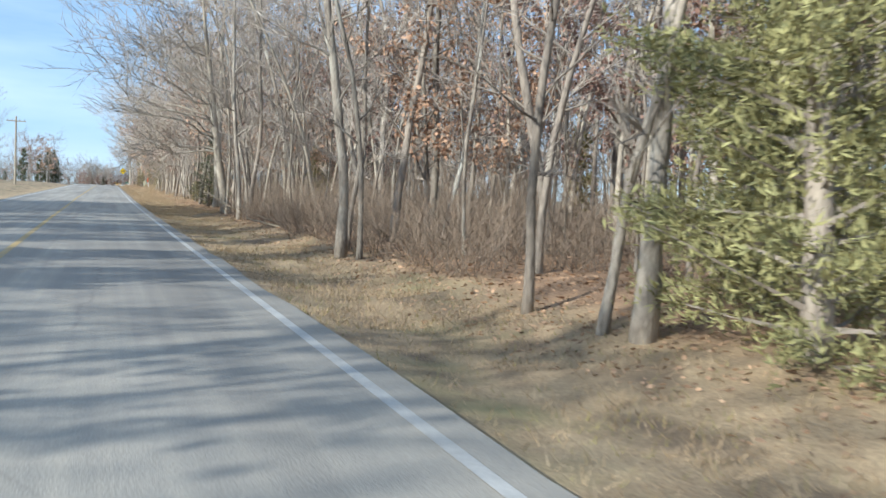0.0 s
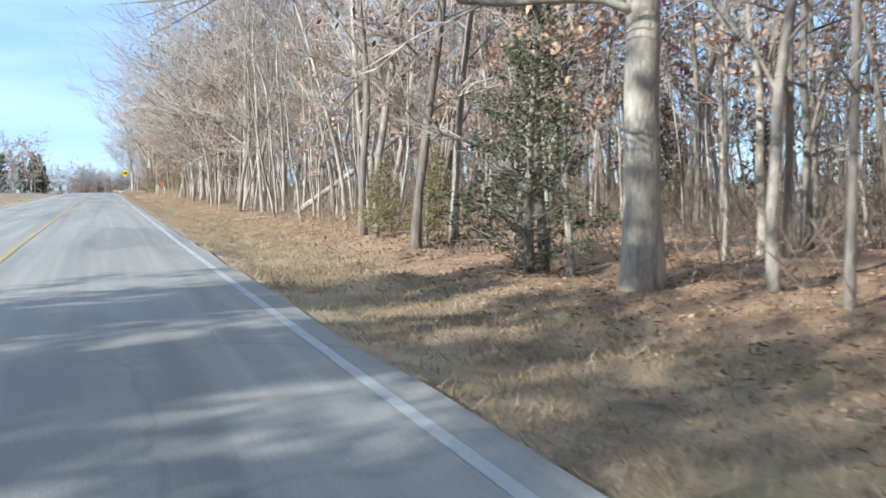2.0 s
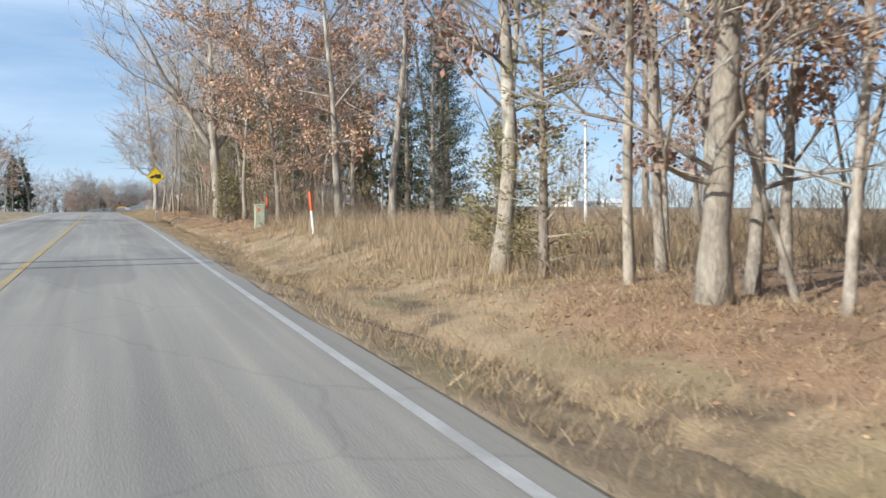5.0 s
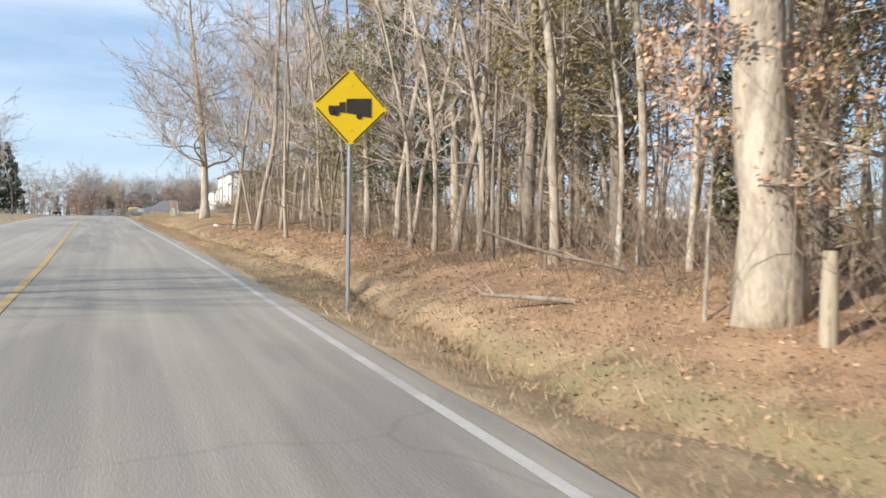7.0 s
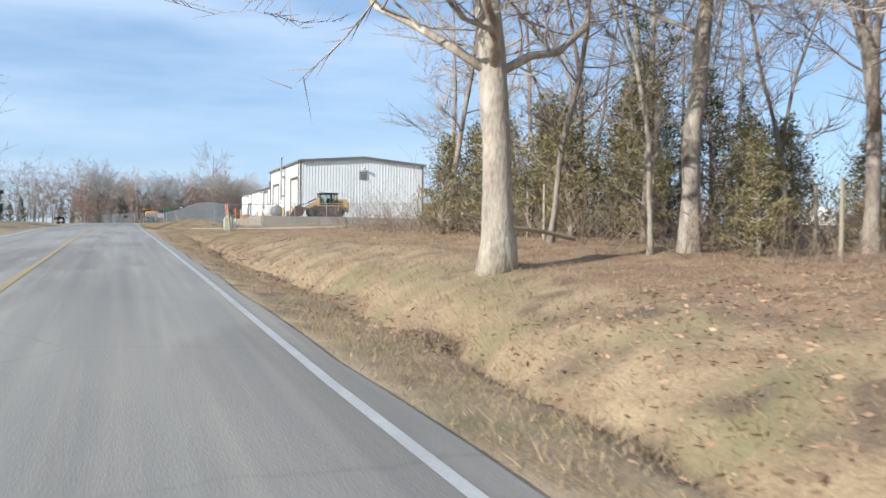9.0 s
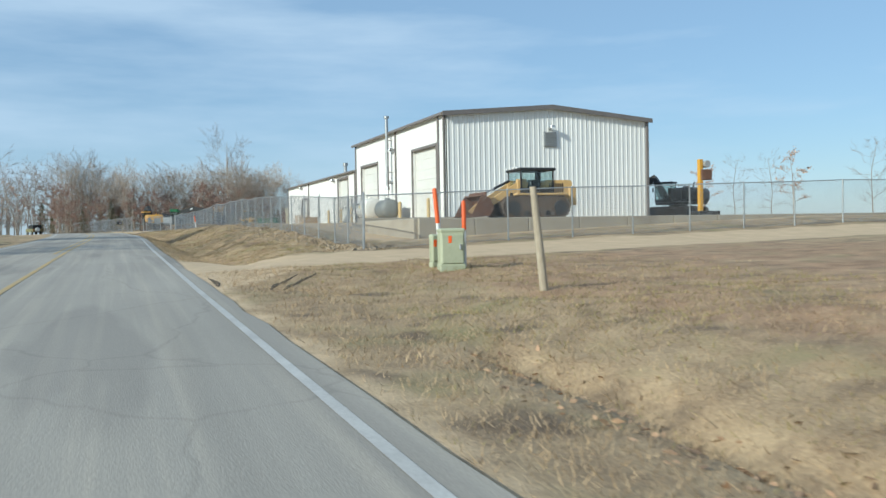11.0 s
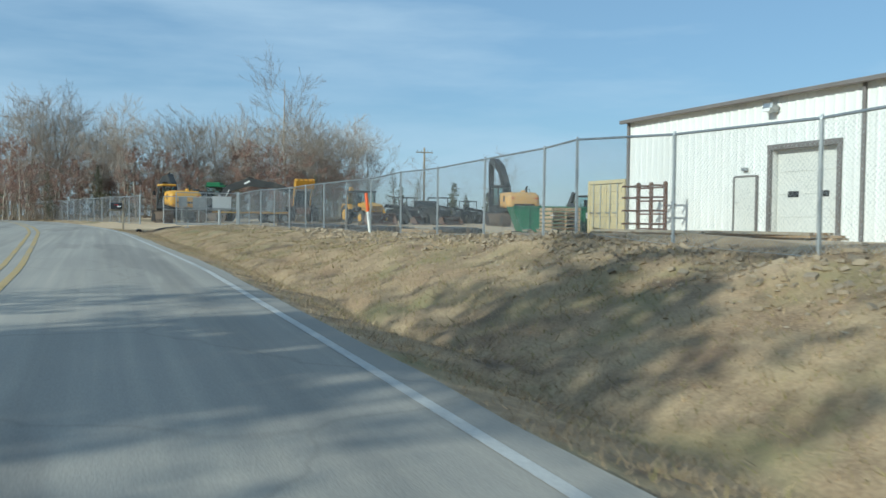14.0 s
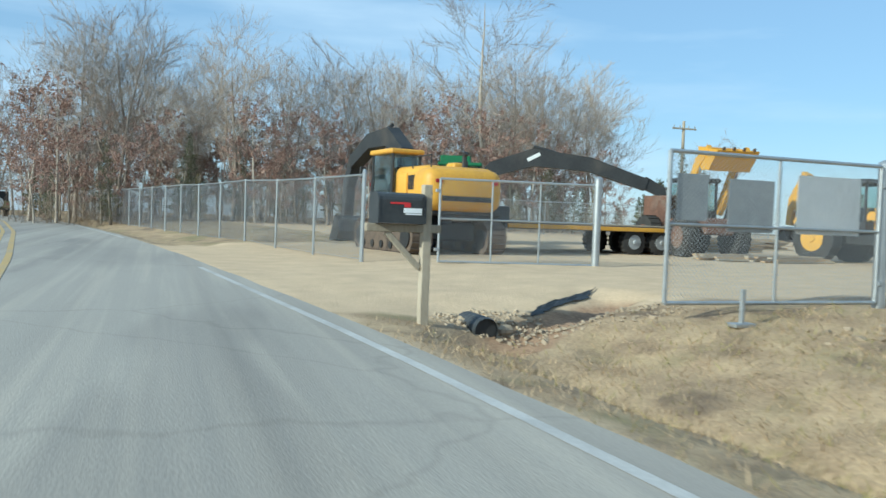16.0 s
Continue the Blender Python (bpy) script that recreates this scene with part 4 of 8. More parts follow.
w, t, l = grow(165, 11.5, 0.15, 0.24, 22, 4.3, (0, 50), 6, 6, 0.04, leaf=13)
tree_kind("oak3", "full oak thick with dry russet-brown winter leaves", "tree", w, t, l, bark="bark")
for i in range(3):                     # young oaks with sparse leaves
    w, t, l = grow(170 + i, 11.0 + 1.2 * i, 0.08, 0.15, 15, 2.3, (10, 60), 4, 6, 0.075, leaf=5)
    tree_kind("sparse%d" % i, "slender oak with a few dull brown leaves clinging on", "tree", w, t, l, leaf_mat="oak_leaf_red" if i else "oak_leaf")
for i in range(3):                     # broad old trees
    w, t, l = grow(180 + i, 15.0 + i, 0.22, 0.28, 24, 5.4, (-2, 52), 8, 9, 0.08, twig_len=1.0, crook=0.42, bends=7, limb_k=0.72, twig_r=0.014)
    tree_kind("broad%d" % i, "large bare old tree with wide spreading limbs", "tree", w, t, bark="bark_pale" if i < 2 else "bark")
for i in range(2):                     # wide crowns that hang over the road
    w, t, l = grow(186 + i, 15.5, 0.25, 0.21 + 0.03 * i, 30, 8.4, (-6 + 14 * i, 44), 9, 10, 0.06, side=math.pi, twig_len=1.2, low_limbs=3 - 3 * i, crook=0.48, bends=9, limb_k=0.66, twig_r=0.015)
    tree_kind("spread%d" % i, "big bare pale-barked tree spreading over the road", "tree", w, t, bark="bark_pale")
w, t, l = grow(189, 15.5, 0.25, 0.232, 32, 5.6, (-8, 48), 9, 11, 0.05, limb_k=0.72, fork=(2.75, 3.7, 0.1), fork_el=26, fork_len=0.4, fork_bend=0.5, fork_r=0.32, twig_len=0.7, twig_r=0.013, crook=0.62, bends=9)
tree_kind("gnarled", "big old bare tree with crooked spreading limbs", "tree", w, t, bark="bark_pale")
w, t, l = grow(190, 14.5, 0.30, 0.30, 22, 6.6, (4, 55), 8, 10, 0.05, limb_k=0.7, fork=(2.9, 0.3), side=math.pi, twig_len=1.1, crook=0.36, bends=8)
tree_kind("forked", "stout bare pale tree that forks into heavy limbs", "tree", w, t, bark="bark_pale")
for i in range(2):
    w, t, l = grow(195 + i, 14.0, 0.17, 0.22, 30, 4.6, (24, 58), 8, 11, 0.05, crook=0.3, bends=6, fork=(1.0, 4.0), fork_el=66, twig_len=1.0, twig_r=0.011, limb_k=0.6)
    tree_kind("tall%d" % i, "tall bare tree with a fine fan of rising twigs", "tree", w, t, bark="bark_dark")
w, t, l = grow(205, 3.3, 0.025, 0.5, 9, 1.15, (-5, 45), 4, 4, 0.08, leaf=9, leaf_size=0.6, twig_len=0.35)
tree_kind("sapling", "oak sapling with a tuft of dry russet leaves", "tree", w, t, l)
w, t, l = grow(199, 8.5, 0.085, 0.12, 30, 1.7, (-25, 30), 3, 3, 0.06, twig_len=0.4)
tree_kind("snag", "dead pale snag with short broken side branches", "tree", w, t, bark="old_wood")
w, b, c = grow_cedar(230, 10.0, 2.3, 0.16, 1.0, 0.22, 0.105, 2.6, 0.17, 40)
tree_kind("cedar6", "tall bronze-green juniper with a bare lower trunk", "juniper", w, b, c, bark="bark", leaf_mat="cedar_brown")
w, b, c = grow_cedar(231, 8.5, 2.0, 0.14, 0.8, 0.3, 0.105, 2.6, 0.17, 44)
tree_kind("cedar7", "thin brownish juniper with a bare lower trunk", "juniper", w, b, c, bark="bark", leaf_mat="cedar_brown")
for i, (hh, rr_, mt, dn) in enumerate(((5.2, 1.75, "cedar", 1.0), (7.5, 1.7, "cedar", 1.0), (3.2, 1.15, "cedar_brown", 1.5), (6.5, 1.6, "cedar_brown", 0.9), (9.5, 1.9, "cedar", 0.9), (4.4, 1.5, "cedar_light", 1.2))):
    w, b, c = grow_cedar(210 + i, hh, rr_, 0.06 + 0.012 * hh, dn * (1.6 if i in (0, 5) else 1.0), 0.03 if i in (0, 5) else 0.06, 0.085 if i == 5 else 0.1 if i in (0, 2) else 0.1, 9.0 if i == 5 else 3.0 if i in (0, 2) else 2.7, 0.12 if i == 5 else 0.17, 14 if i in (1, 3) else 0)
    tree_kind("cedar%d" % i, ("dark green", "dark green", "brownish green", "bronze-green", "tall dark green", "bright yellow-green")[i] + " juniper with dense ragged foliage", "juniper", w, b, c, bark="bark_dark", leaf_mat=mt, leaf_name="foliage")

# trees that stand apart along the road: kind, x, y, turn, scale, lean
EDGE_TREES = [
    ("forest4", 4.3, 15.75, 200, 0.9, 0, -3), ("forest0", 4.7, 8.8, 80, 0.85, 0, -4), ("pole0", 4.5, 6.9, 10, 1.1, 0, 0),
    ("forest5", 4.65, 6.4, 130, 0.85, 0, -8), ("forest3", 6.1, 17.9, 60, 0.95, 0, 0), ("pole2", 4.5, 15.2, 0, 0.9, 0, 0), ("forest3", 4.66, 16.7, 10, 0.58, 0, -3),
    ("forest2", 4.8, 32.5, 100, 0.95, 0, 0), ("spread1", 6.0, 48.8, 0, 0.92, 0, 0), ("pole1", 7.2, 29.9, 30, 1.3, 0, -14), ("spread1", 5.24, 39.5, 0, 0.8, 0, -8), ("forest3", 5.35, 33.6, 0, 0.9, 0, -3),
    ("pole1", 5.1, 38.6, 80, 1.25, 0, 4), ("pole0", 5.9, 38.2, 140, 1.1, 0, 3), ("forest1", 5.7, 36.0, 250, 0.85, 0, 0), ("forest3", 5.8, 56.0, 50, 0.95, 0, -2),
    ("forest4", 6.7, 61.4, 10, 0.95, 0, 0), ("pole1", 9.4, 50.5, 0, 1.2, 0, 0), ("pole2", 6.7, 47.4, 90, 1.1, 0, 0), ("forest3", 5.9, 60.0, 0, 0.95, 0, -7),
    ("forest2", 6.9, 62.7, 77, 0.95, 0, -3), ("broad2", 10.8, 59.7, 120, 0.85, 0, -4), ("forest3", 6.2, 81.5, 0, 0.95, 0, 0), ("forest1", 6.8, 80.5, 40, 0.95, 0, 3),
    ("forest2", 6.8, 78.2, 0, 0.98, 0, -2), ("pole2", 7.2, 75.6, 50, 1.1, 0, 0), ("pole1", 7.9, 75.2, 90, 1.3, 0, 0), ("forest1", 9.5, 71.3, 33, 0.95, 0, 0),
    ("sparse0", 9.6, 70.2, 0, 0.95, 0, 0), ("sparse1", 7.6, 88.0, 0, 1.0, 0, 0), ("sparse2", 6.6, 93.0, 0, 1.0, 0, 0), ("spread1", 6.9, 103.0, 20, 0.8, 0, 0), ("spread0", 7.0, 93.5, 350, 0.75, 0, 0), ("spread1", 7.0, 83.8, 10, 0.78, 0, 0), ("pole0", 8.3, 69.0, 185, 1.0, 0, 0), ("spread0", 6.9, 110.0, 10, 0.75, 0, 0),
    ("broad0", 6.4, 114.9, 220, 0.75, 0, -7), ("oak1", 8.3, 118.5, 0, 0.95, 0, 0),
    ("oak3", 9.0, 135.0, 0, 1.12, 0, 0), ("oak3", 7.2, 138.4, 70, 0.82, 0, 0), ("oak2", 10.8, 139.0, 70, 0.9, 0, 0), ("broad2", 10.9, 133.9, 30, 0.8, 0, 0), ("forest4", 6.15, 141.1, 0, 0.9, 0, -5), ("sapling", 5.62, 149.7, 0, 0.9, 0, 0), ("sapling", 5.9, 134.6, 40, 0.9, 0, 0),
    ("forked", 6.05, 149.25, 0, 1.0, 0, 0), ("oak2", 9.2, 150.5, 40, 0.8, 0, 0), ("pole1", 6.7, 154.8, 0, 1.5, 0, 0),
    ("pole2", 8.0, 154.2, 0, 1.2, 0, 0), ("forest3", 6.9, 159.4, 0, 0.85, 0, 0), ("forest0", 7.1, 158.6, 180, 0.95, 0, 0),
    ("pole2", 6.4, 166.8, 0, 1.0, 0, 0), ("forest4", 7.0, 163.7, 0, 0.8, 0, 0), ("pole0", 6.8, 162.0, 0, 1.4, 0, 4),
    ("pole1", 6.5, 161.2, 0, 1.0, 0, 0), ("pole2", 6.5, 159.6, 0, 1.0, 0, 0), ("forest3", 5.3, 175.4, 0, 1.0, 0, 0),
    ("forest1", 5.9, 173.8, 0, 0.95, 0, 0), ("snag", 5.2, 169.3, 0, 0.8, 0, -4), ("pole0", 7.3, 172.8, 0, 1.3, 0, -12), ("broad1", 5.1, 180.2, 90, 0.5, 0, -4),
    ("snag", 9.0, 186.5, 70, 0.7, 0, -3), ("pole1", 5.6, 178.8, 0, 0.9, 0, -8), ("gnarled", 5.35, 195.1, 0, 1.0, 0, 0), ("pole0", 8.5, 199.3, 0, 1.4, 0, 0),
    ("broad2", 9.4, 195.8, 0, 0.8, 0, 0), ("forest4", 10.6, 210.4, 0, 0.95, 0, 0), ("broad2", 14.6, 220.4, 0, 0.68, 0, 0), ("tall0", 11.9, 194.2, 0, 0.8, 0, 0), ("pole1", 8.7, 196.0, 0, 0.9, 0, 0),
]
for key, x, y, rz, s, rx, ry in EDGE_TREES:
    plant(key, x, y, rz, s, rx, ry, group="roadside trees")
for key, x, y, s in (("cedar5", 5.2, 4.9, 1.3), ("cedar5", 6.4, 6.8, 1.0), ("cedar0", 5.75, 51.2, 0.8), ("cedar2", 5.75, 58.4, 0.48), ("cedar2", 6.9, 60.8, 0.6), ("cedar2", 6.4, 57.0, 0.5), ("cedar2", 7.2, 58.6, 0.62), ("cedar6", 8.4, 155.5, 0.95), ("cedar6", 9.6, 159.0, 1.05), ("cedar7", 7.6, 157.5, 1.1), ("cedar7", 8.6, 163.5, 1.1), ("cedar6", 8.0, 169.5, 0.95), ("cedar7", 10.4, 152.6, 1.1), ("cedar7", 7.4, 174.5, 1.0), ("cedar6", 11.0, 147.0, 0.9), ("cedar6", 10.2, 165.0, 1.0), ("cedar7", 6.6, 165.0, 0.8), ("cedar3", 9.2, 202.8, 0.5), ("cedar3", 10.1, 198.2, 0.55), ("cedar2", 11.4, 200.8, 1.1), ("cedar2", 9.8, 205.0, 0.9), ("cedar2", 13.2, 203.4, 1.2), ("cedar2", 12.0, 191.2, 1.2), ("cedar2", 13.6, 193.0, 1.1), ("cedar2", 10.9, 208.6, 1.0), ("cedar2", 15.4, 199.5, 0.85), ("cedar2", 9.9, 194.6, 0.6), ("cedar2", 11.2, 196.6, 0.75), ("cedar2", 12.6, 195.0, 0.65), ("cedar2", 13.9, 198.6, 0.8), ("cedar2", 11.8, 204.6, 0.95), ("cedar2", 10.6, 203.2, 1.1), ("cedar2", 13.0, 207.4, 0.95), ("cedar2", 9.4, 208.0, 0.9), ("cedar0", 14.6, 201.6, 0.8), ("cedar2", 15.6, 194.6, 1.4), ("cedar2", 11.6, 212.0, 1.0), ("cedar1", 15.0, 204.0, 0.5), ("cedar3", 6.6, 113.7, 0.75),
                     ("cedar2", 6.9, 115.9, 0.9), ("cedar4", 13.2, 134.2, 1.1), ("cedar4", 13.9, 135.4, 1.0), ("cedar4", 12.4, 133.2, 0.85), ("cedar4", 14.6, 136.8, 0.9), ("cedar4", 12.2, 135.6, 0.9), ("cedar2", 5.5, 142.0, 0.88), ("cedar2", 5.9, 142.6, 0.7), ("cedar3", 9.5, 152, 1.1), ("cedar3", 8.2, 147, 1.2), ("cedar3", 9.8, 160, 1.2),
                     ("cedar1", 7.6, 165.5, 1.1), ("cedar3", 6.9, 168.5, 1.0), ("cedar1", 10.2, 190, 0.45), ("cedar3", 11.2, 199.5, 0.5), ("cedar1", 12.6, 198.0, 0.42), ("cedar4", 12.6, 201.4, 0.75), ("cedar3", 11.5, 203, 0.65),
                     ("cedar2", 12.5, 206, 0.95), ("cedar3", 13.5, 209, 0.6), ("cedar2", 14.5, 213, 1.2), ("cedar3", 15.5, 217, 0.55), ("cedar2", 10.3, 201.5, 1.0), ("cedar3", 14.4, 196.6, 0.4), ("cedar3", 7.9, 141.4, 1.0), ("cedar2", 7.2, 144.0, 1.2),
                     ("cedar2", 9.6, 39.5, 1.0), ("cedar3", 12.0, 64.0, 0.45), ("cedar3", 8.6, 92.0, 0.8), ("cedar4", 28.9, 368.5, 0.6), ("cedar4", 33, 372, 0.5), ("cedar1", 3.5, 381, 1.1), ("cedar1", -6.5, 403, 1.1), ("cedar3", 10.0, 377, 0.8)):
    plant(key, x, y, None, s * (1.1 if 189 < y < 218 and x > 9 else 1.0), group="junipers")


def scatter(keys, n, x0, x1, y0, y1, seed, smin=0.75, smax=1.15, gap=1.1, group="woodland trees", taken=None, far=False):
    r = random.Random(seed)
    taken = [] if taken is None else taken
    made = tries = 0
    while made < n and tries < n * 30:
        tries += 1
        x, y = r.uniform(x0, x1), r.uniform(y0, y1)
        if any((x - a) ** 2 + (y - b) ** 2 < gap * gap for a, b in taken):
            continue
        taken.append((x, y))
        key, s, rx, ry = r.choice(keys), r.uniform(smin, smax), r.uniform(-3, 3), r.uniform(-3, 3)
        if far:
            plant_far(key, x, y, r.uniform(0, 360), s, rx, ry)
        else:
            plant(key, x, y, None, s, rx, ry, group, rnd=r)
        made += 1


spots = [(t[1], t[2]) for t in EDGE_TREES]
WOODS = ["forest%d" % i for i in range(6)] + ["pole0", "pole1", "pole2", "sparse0", "sparse1", "sparse2"]
scatter(WOODS + WOODS[:9], 80, 7.0, 15, 0, 116, 1, taken=spots)
scatter(["pole0", "pole1", "pole2", "sparse0", "sparse2"], 60, 5.8, 11, 4, 114, 3, 0.7, 1.1, 0.8, taken=spots)
scatter(WOODS + ["cedar3", "cedar1", "oak1"], 40, 7.5, 16, 137, 184, 4, 0.7, 1.05, taken=spots)
scatter(["pole0", "pole1", "pole2"], 20, 6.2, 12, 137, 184, 5, 0.7, 1.1, 0.8, taken=spots)
STEMS = ["stem%d" % i for i in range(6)]
scatter(STEMS, 150, 6.2, 14, 2, 112, 31, 0.75, 1.2, 0.6, taken=spots, far=True)
scatter(STEMS, 60, 6.5, 14, 140, 187, 32, 0.7, 1.1, 0.6, taken=spots, far=True)
scatter(["oak1", "oak1", "oak1", "oak0", "oak1", "cedar1", "cedar4"], 60, -9, 27, 371, 386, 7, 0.42, 0.72, 1.4, "trees behind the yard")
scatter(["cedar1", "cedar3", "oak1", "oak1"], 30, -9, 27, 369.5, 376, 19, 0.3, 0.5, 0.9, "trees behind the yard")
scatter(["tall0", "tall1"], 20, -8, 27, 375, 395, 8, 0.6, 0.85, 2.4, "trees behind the yard")
plant("broad2", 19.5, 378, 200, 0.95, group="trees behind the yard")
plant("tall1", 2.2, 374, 30, 0.72, group="trees behind the yard")
scatter(["forest0", "forest3", "pole1", "pole2"], 5, 9.6, 16, 191, 213, 26, 0.7, 0.95, 1.2, taken=spots)
scatter(["oak0", "oak1", "oak2"], 14, 8.0, 15, 60, 112, 27, 0.6, 0.85, 1.0, taken=spots)
scatter(["oak0", "oak1"], 9, 7.0, 14, 10, 46, 28, 0.6, 0.8, 1.0, taken=spots)
# the far woods, one sheet of stems
BARE = ["far0", "far1", "far2", "far3"]
OAKS = ["faroak0", "faroak1", "faroak2", "faroak3"]
CEDARS = ["farcedar0", "farcedar1", "farcedar2", "farcedar3"]
scatter(CEDARS, 26, 17, 42, 4, 112, 22, 0.4, 0.65, 3.0, taken=spots, far=True)
scatter(STEMS, 420, 12, 44, 2, 106, 33, 0.8, 1.4, 0.8, taken=spots, far=True)
scatter(STEMS, 50, 13, 17, 147, 186, 34, 0.8, 1.2, 0.8, taken=spots, far=True)
scatter(CEDARS[3:] + CEDARS, 16, 11, 16, 141, 178, 36, 0.55, 0.85, 1.6, taken=spots, far=True)
scatter(BARE * 2 + OAKS, 130, 14, 42, 4, 116, 2, 0.75, 1.1, 1.4, taken=spots, far=True)
scatter(BARE, 16, 11, 26, 193, 218, 6, 0.6, 0.9, 1.6, taken=spots, far=True)
scatter(CEDARS[:3] + OAKS[1::2], 44, -12, 32, 384, 398, 37, 0.32, 0.55, 1.6, far=True)
scatter(BARE, 40, -10, 33, 390, 418, 18, 0.42, 0.62, 2.0, far=True)
scatter(BARE * 2 + OAKS[:2] + CEDARS[:1], 66, -44, -10, 404, 446, 9, 0.8, 1.1, 1.6, far=True)
scatter(BARE, 9, -26, -10, 256, 281, 10, 0.8, 1.1, 2.6, far=True)
# unseen trees across the road, placed to shade its first stretch and the verge
scatter(CEDARS + OAKS[:2], 12, -19, -11, 6, 32, 38, 0.9, 1.3, 1.6, far=True)
scatter(CEDARS + OAKS[:2], 18, -19, -11, 34, 46, 35, 0.9, 1.3, 1.3, far=True)
scatter(BARE + CEDARS[:3] + OAKS[:2], 50, -26, -11, -22, 42, 12, 0.8, 1.15, 1.7, far=True)
# dense trees across the road, placed for the shadow bands they cast on it
scatter(CEDARS + OAKS[:2], 9, -22, -12, 281, 288.5, 13, 0.9, 1.3, 1.4, far=True)
scatter(CEDARS[:2] + OAKS[:1], 4, -22, -12, 256, 264, 17, 0.9, 1.2, 2.0, far=True)
scatter(BARE + OAKS[:1], 16, 100, 220, 230, 420, 14, 0.7, 1.0, 6, far=True)
scatter(BARE * 2 + OAKS[:2] + CEDARS[:2], 44, -130, -34, 380, 480, 15, 0.8, 1.15, 4, far=True)
scatter(BARE + CEDARS, 30, 36, 120, 400, 470, 16, 0.5, 0.8, 4, far=True)
# two unseen trees across the road, placed for their shadow stripes
for x, y, s in ((-17.5, 150.6, 0.75), (-20, 151.4, 0.75)):
    plant_far("broad2", x, y, 0, s)
for x, y, s in ((81, 238, 0.75), (86, 243, 0.7), (46, 158, 0.7), (50, 163, 0.65), (126, 250, 0.55), (92, 262, 0.5)):
    plant_far("broad2", x, y, 40, s)
hedge = random.Random(91)
for k in range(60):
    d = 70 + 150 * hedge.random()
    plant_far((CEDARS + BARE + BARE)[k % 12], d, 175 + d * 0.56 + hedge.gauss(0, 9), k * 40, hedge.uniform(0.16, 0.42) * (1.3 if hedge.random() < 0.2 else 1.0))
for x, y, s in ((24.5, 376.5, 0.72), (27.5, 378, 0.7), (22.0, 374, 0.66), (30.0, 381, 0.66)):
    plant("tall1" if x > 25 else "tall0", x, y, x * 40, s, group="trees behind the yard")
plant("oak3", 20.0, 126.3, 0, 0.75, group="field trees")
build_far("far_woods", "distant bare winter woods with brown undergrowth, and unseen shade-casting trees")


# ---- the metal building ----
WX, BACK = 16.5, 29.2


def ribbed(y0, y1, za0, zb0, za1, zb1, face):
    """Ribbed sheet from y0 to y1 along a wall; za: foot, zb: top, at both ends. face maps (along, out, z) to the world."""
    b = Build()
    n = max(1, round((y1 - y0) / 0.305))
    step = (y1 - y0) / n
    us = []
    for k in range(n):
        for f, o in ((0.0, 0.0), (0.30, 0.0), (0.42, 0.02), (0.58, 0.02), (0.70, 0.0)):
            us.append((y0 + (k + f) * step, o))
    us.append((y1, 0.0))
    for u, o in us:
        s = (u - y0) / (y1 - y0)
        b.v += [face(u, o, za0 + (za1 - za0) * s), face(u, o, zb0 + (zb1 - zb0) * s)]
    for k in range(len(us) - 1):
        b.f.append((2 * k, 2 * k + 2, 2 * k + 3, 2 * k + 1))
    return b


def side_face(u, o, z):
    return (WX - o, u, z)


def clad_side(bld, y0, y1, z0, z1, openings):
    """Panels, and the wall behind them, round the openings (ya, yb, top) of the road-side wall."""
    cuts = sorted({y0, y1, *(y0 + 0.915 * k for k in range(1, int((y1 - y0) / 0.915) + 1)), *(v for o in openings for v in o[:2])})
    cuts = [c for c in cuts if y0 <= c <= y1]
    cuts = [c for i, c in enumerate(cuts) if i == 0 or c - cuts[i - 1] > 0.02]
    for a, c in zip(cuts, cuts[1:]):
        foot = z0
        for ya, yb, top in openings:
            if ya - 0.01 < (a + c) / 2 < yb + 0.01:
                foot = top
        part("wall_panel", ribbed(a, c, foot, z1, foot, z1, side_face), M["siding"], bld)
    core = Build()
    edge = [y0] + [v for o in sorted(openings) for v in o[:2]] + [y1]
    for a, c in zip(edge[::2], edge[1::2]):
        core.box((WX + 0.13, (a + c) / 2, (z0 + z1) / 2), (0.22, c - a, z1 - z0))
    for ya, yb, top in openings:
        core.box((WX + 0.13, (ya + yb) / 2, (top + z1) / 2), (0.22, yb - ya, z1 - top))
    part("wall", core, M["siding"], bld)


def overhead_door(bld, ya, yb, z0, top, windows=0, wz=1.2):
    n = max(4, round((top - z0) / 0.56))
    h = (top - z0) / n
    door = part("door", Build().box((WX + 0.24, (ya + yb) / 2, (z0 + top) / 2), (0.05, yb - ya - 0.02, top - z0)), M["door_white"], bld, "white sectional overhead door")
    for k in range(n):
        part("door_section", Build().chamfer((WX + 0.2, (ya + yb) / 2, z0 + (k + 0.5) * h), (0.05, yb - ya - 0.06, h - 0.006), 0.004), M["door_white"], door)
    for k in range(windows):
        y = ya + (yb - ya) * (k + 0.6) / (windows + 0.2)
        part("pane", Build().chamfer((WX + 0.165, y, z0 + wz), (0.03, 0.36, 0.16), 0.01), M["machine_black"], door, "small dark window pane")
    t = Build()
    t.chamfer((WX + 0.07, ya - 0.06, (z0 + top) / 2), (0.30, 0.11, top - z0), 0.01)
    t.chamfer((WX + 0.07, yb + 0.06, (z0 + top) / 2), (0.30, 0.11, top - z0), 0.01)
    t.chamfer((WX + 0.07, (ya + yb) / 2, top + 0.06), (0.30, yb - ya + 0.26, 0.14), 0.01)
    part("door_frame", t, M["trim_brown"], bld, "grey-brown door trim")


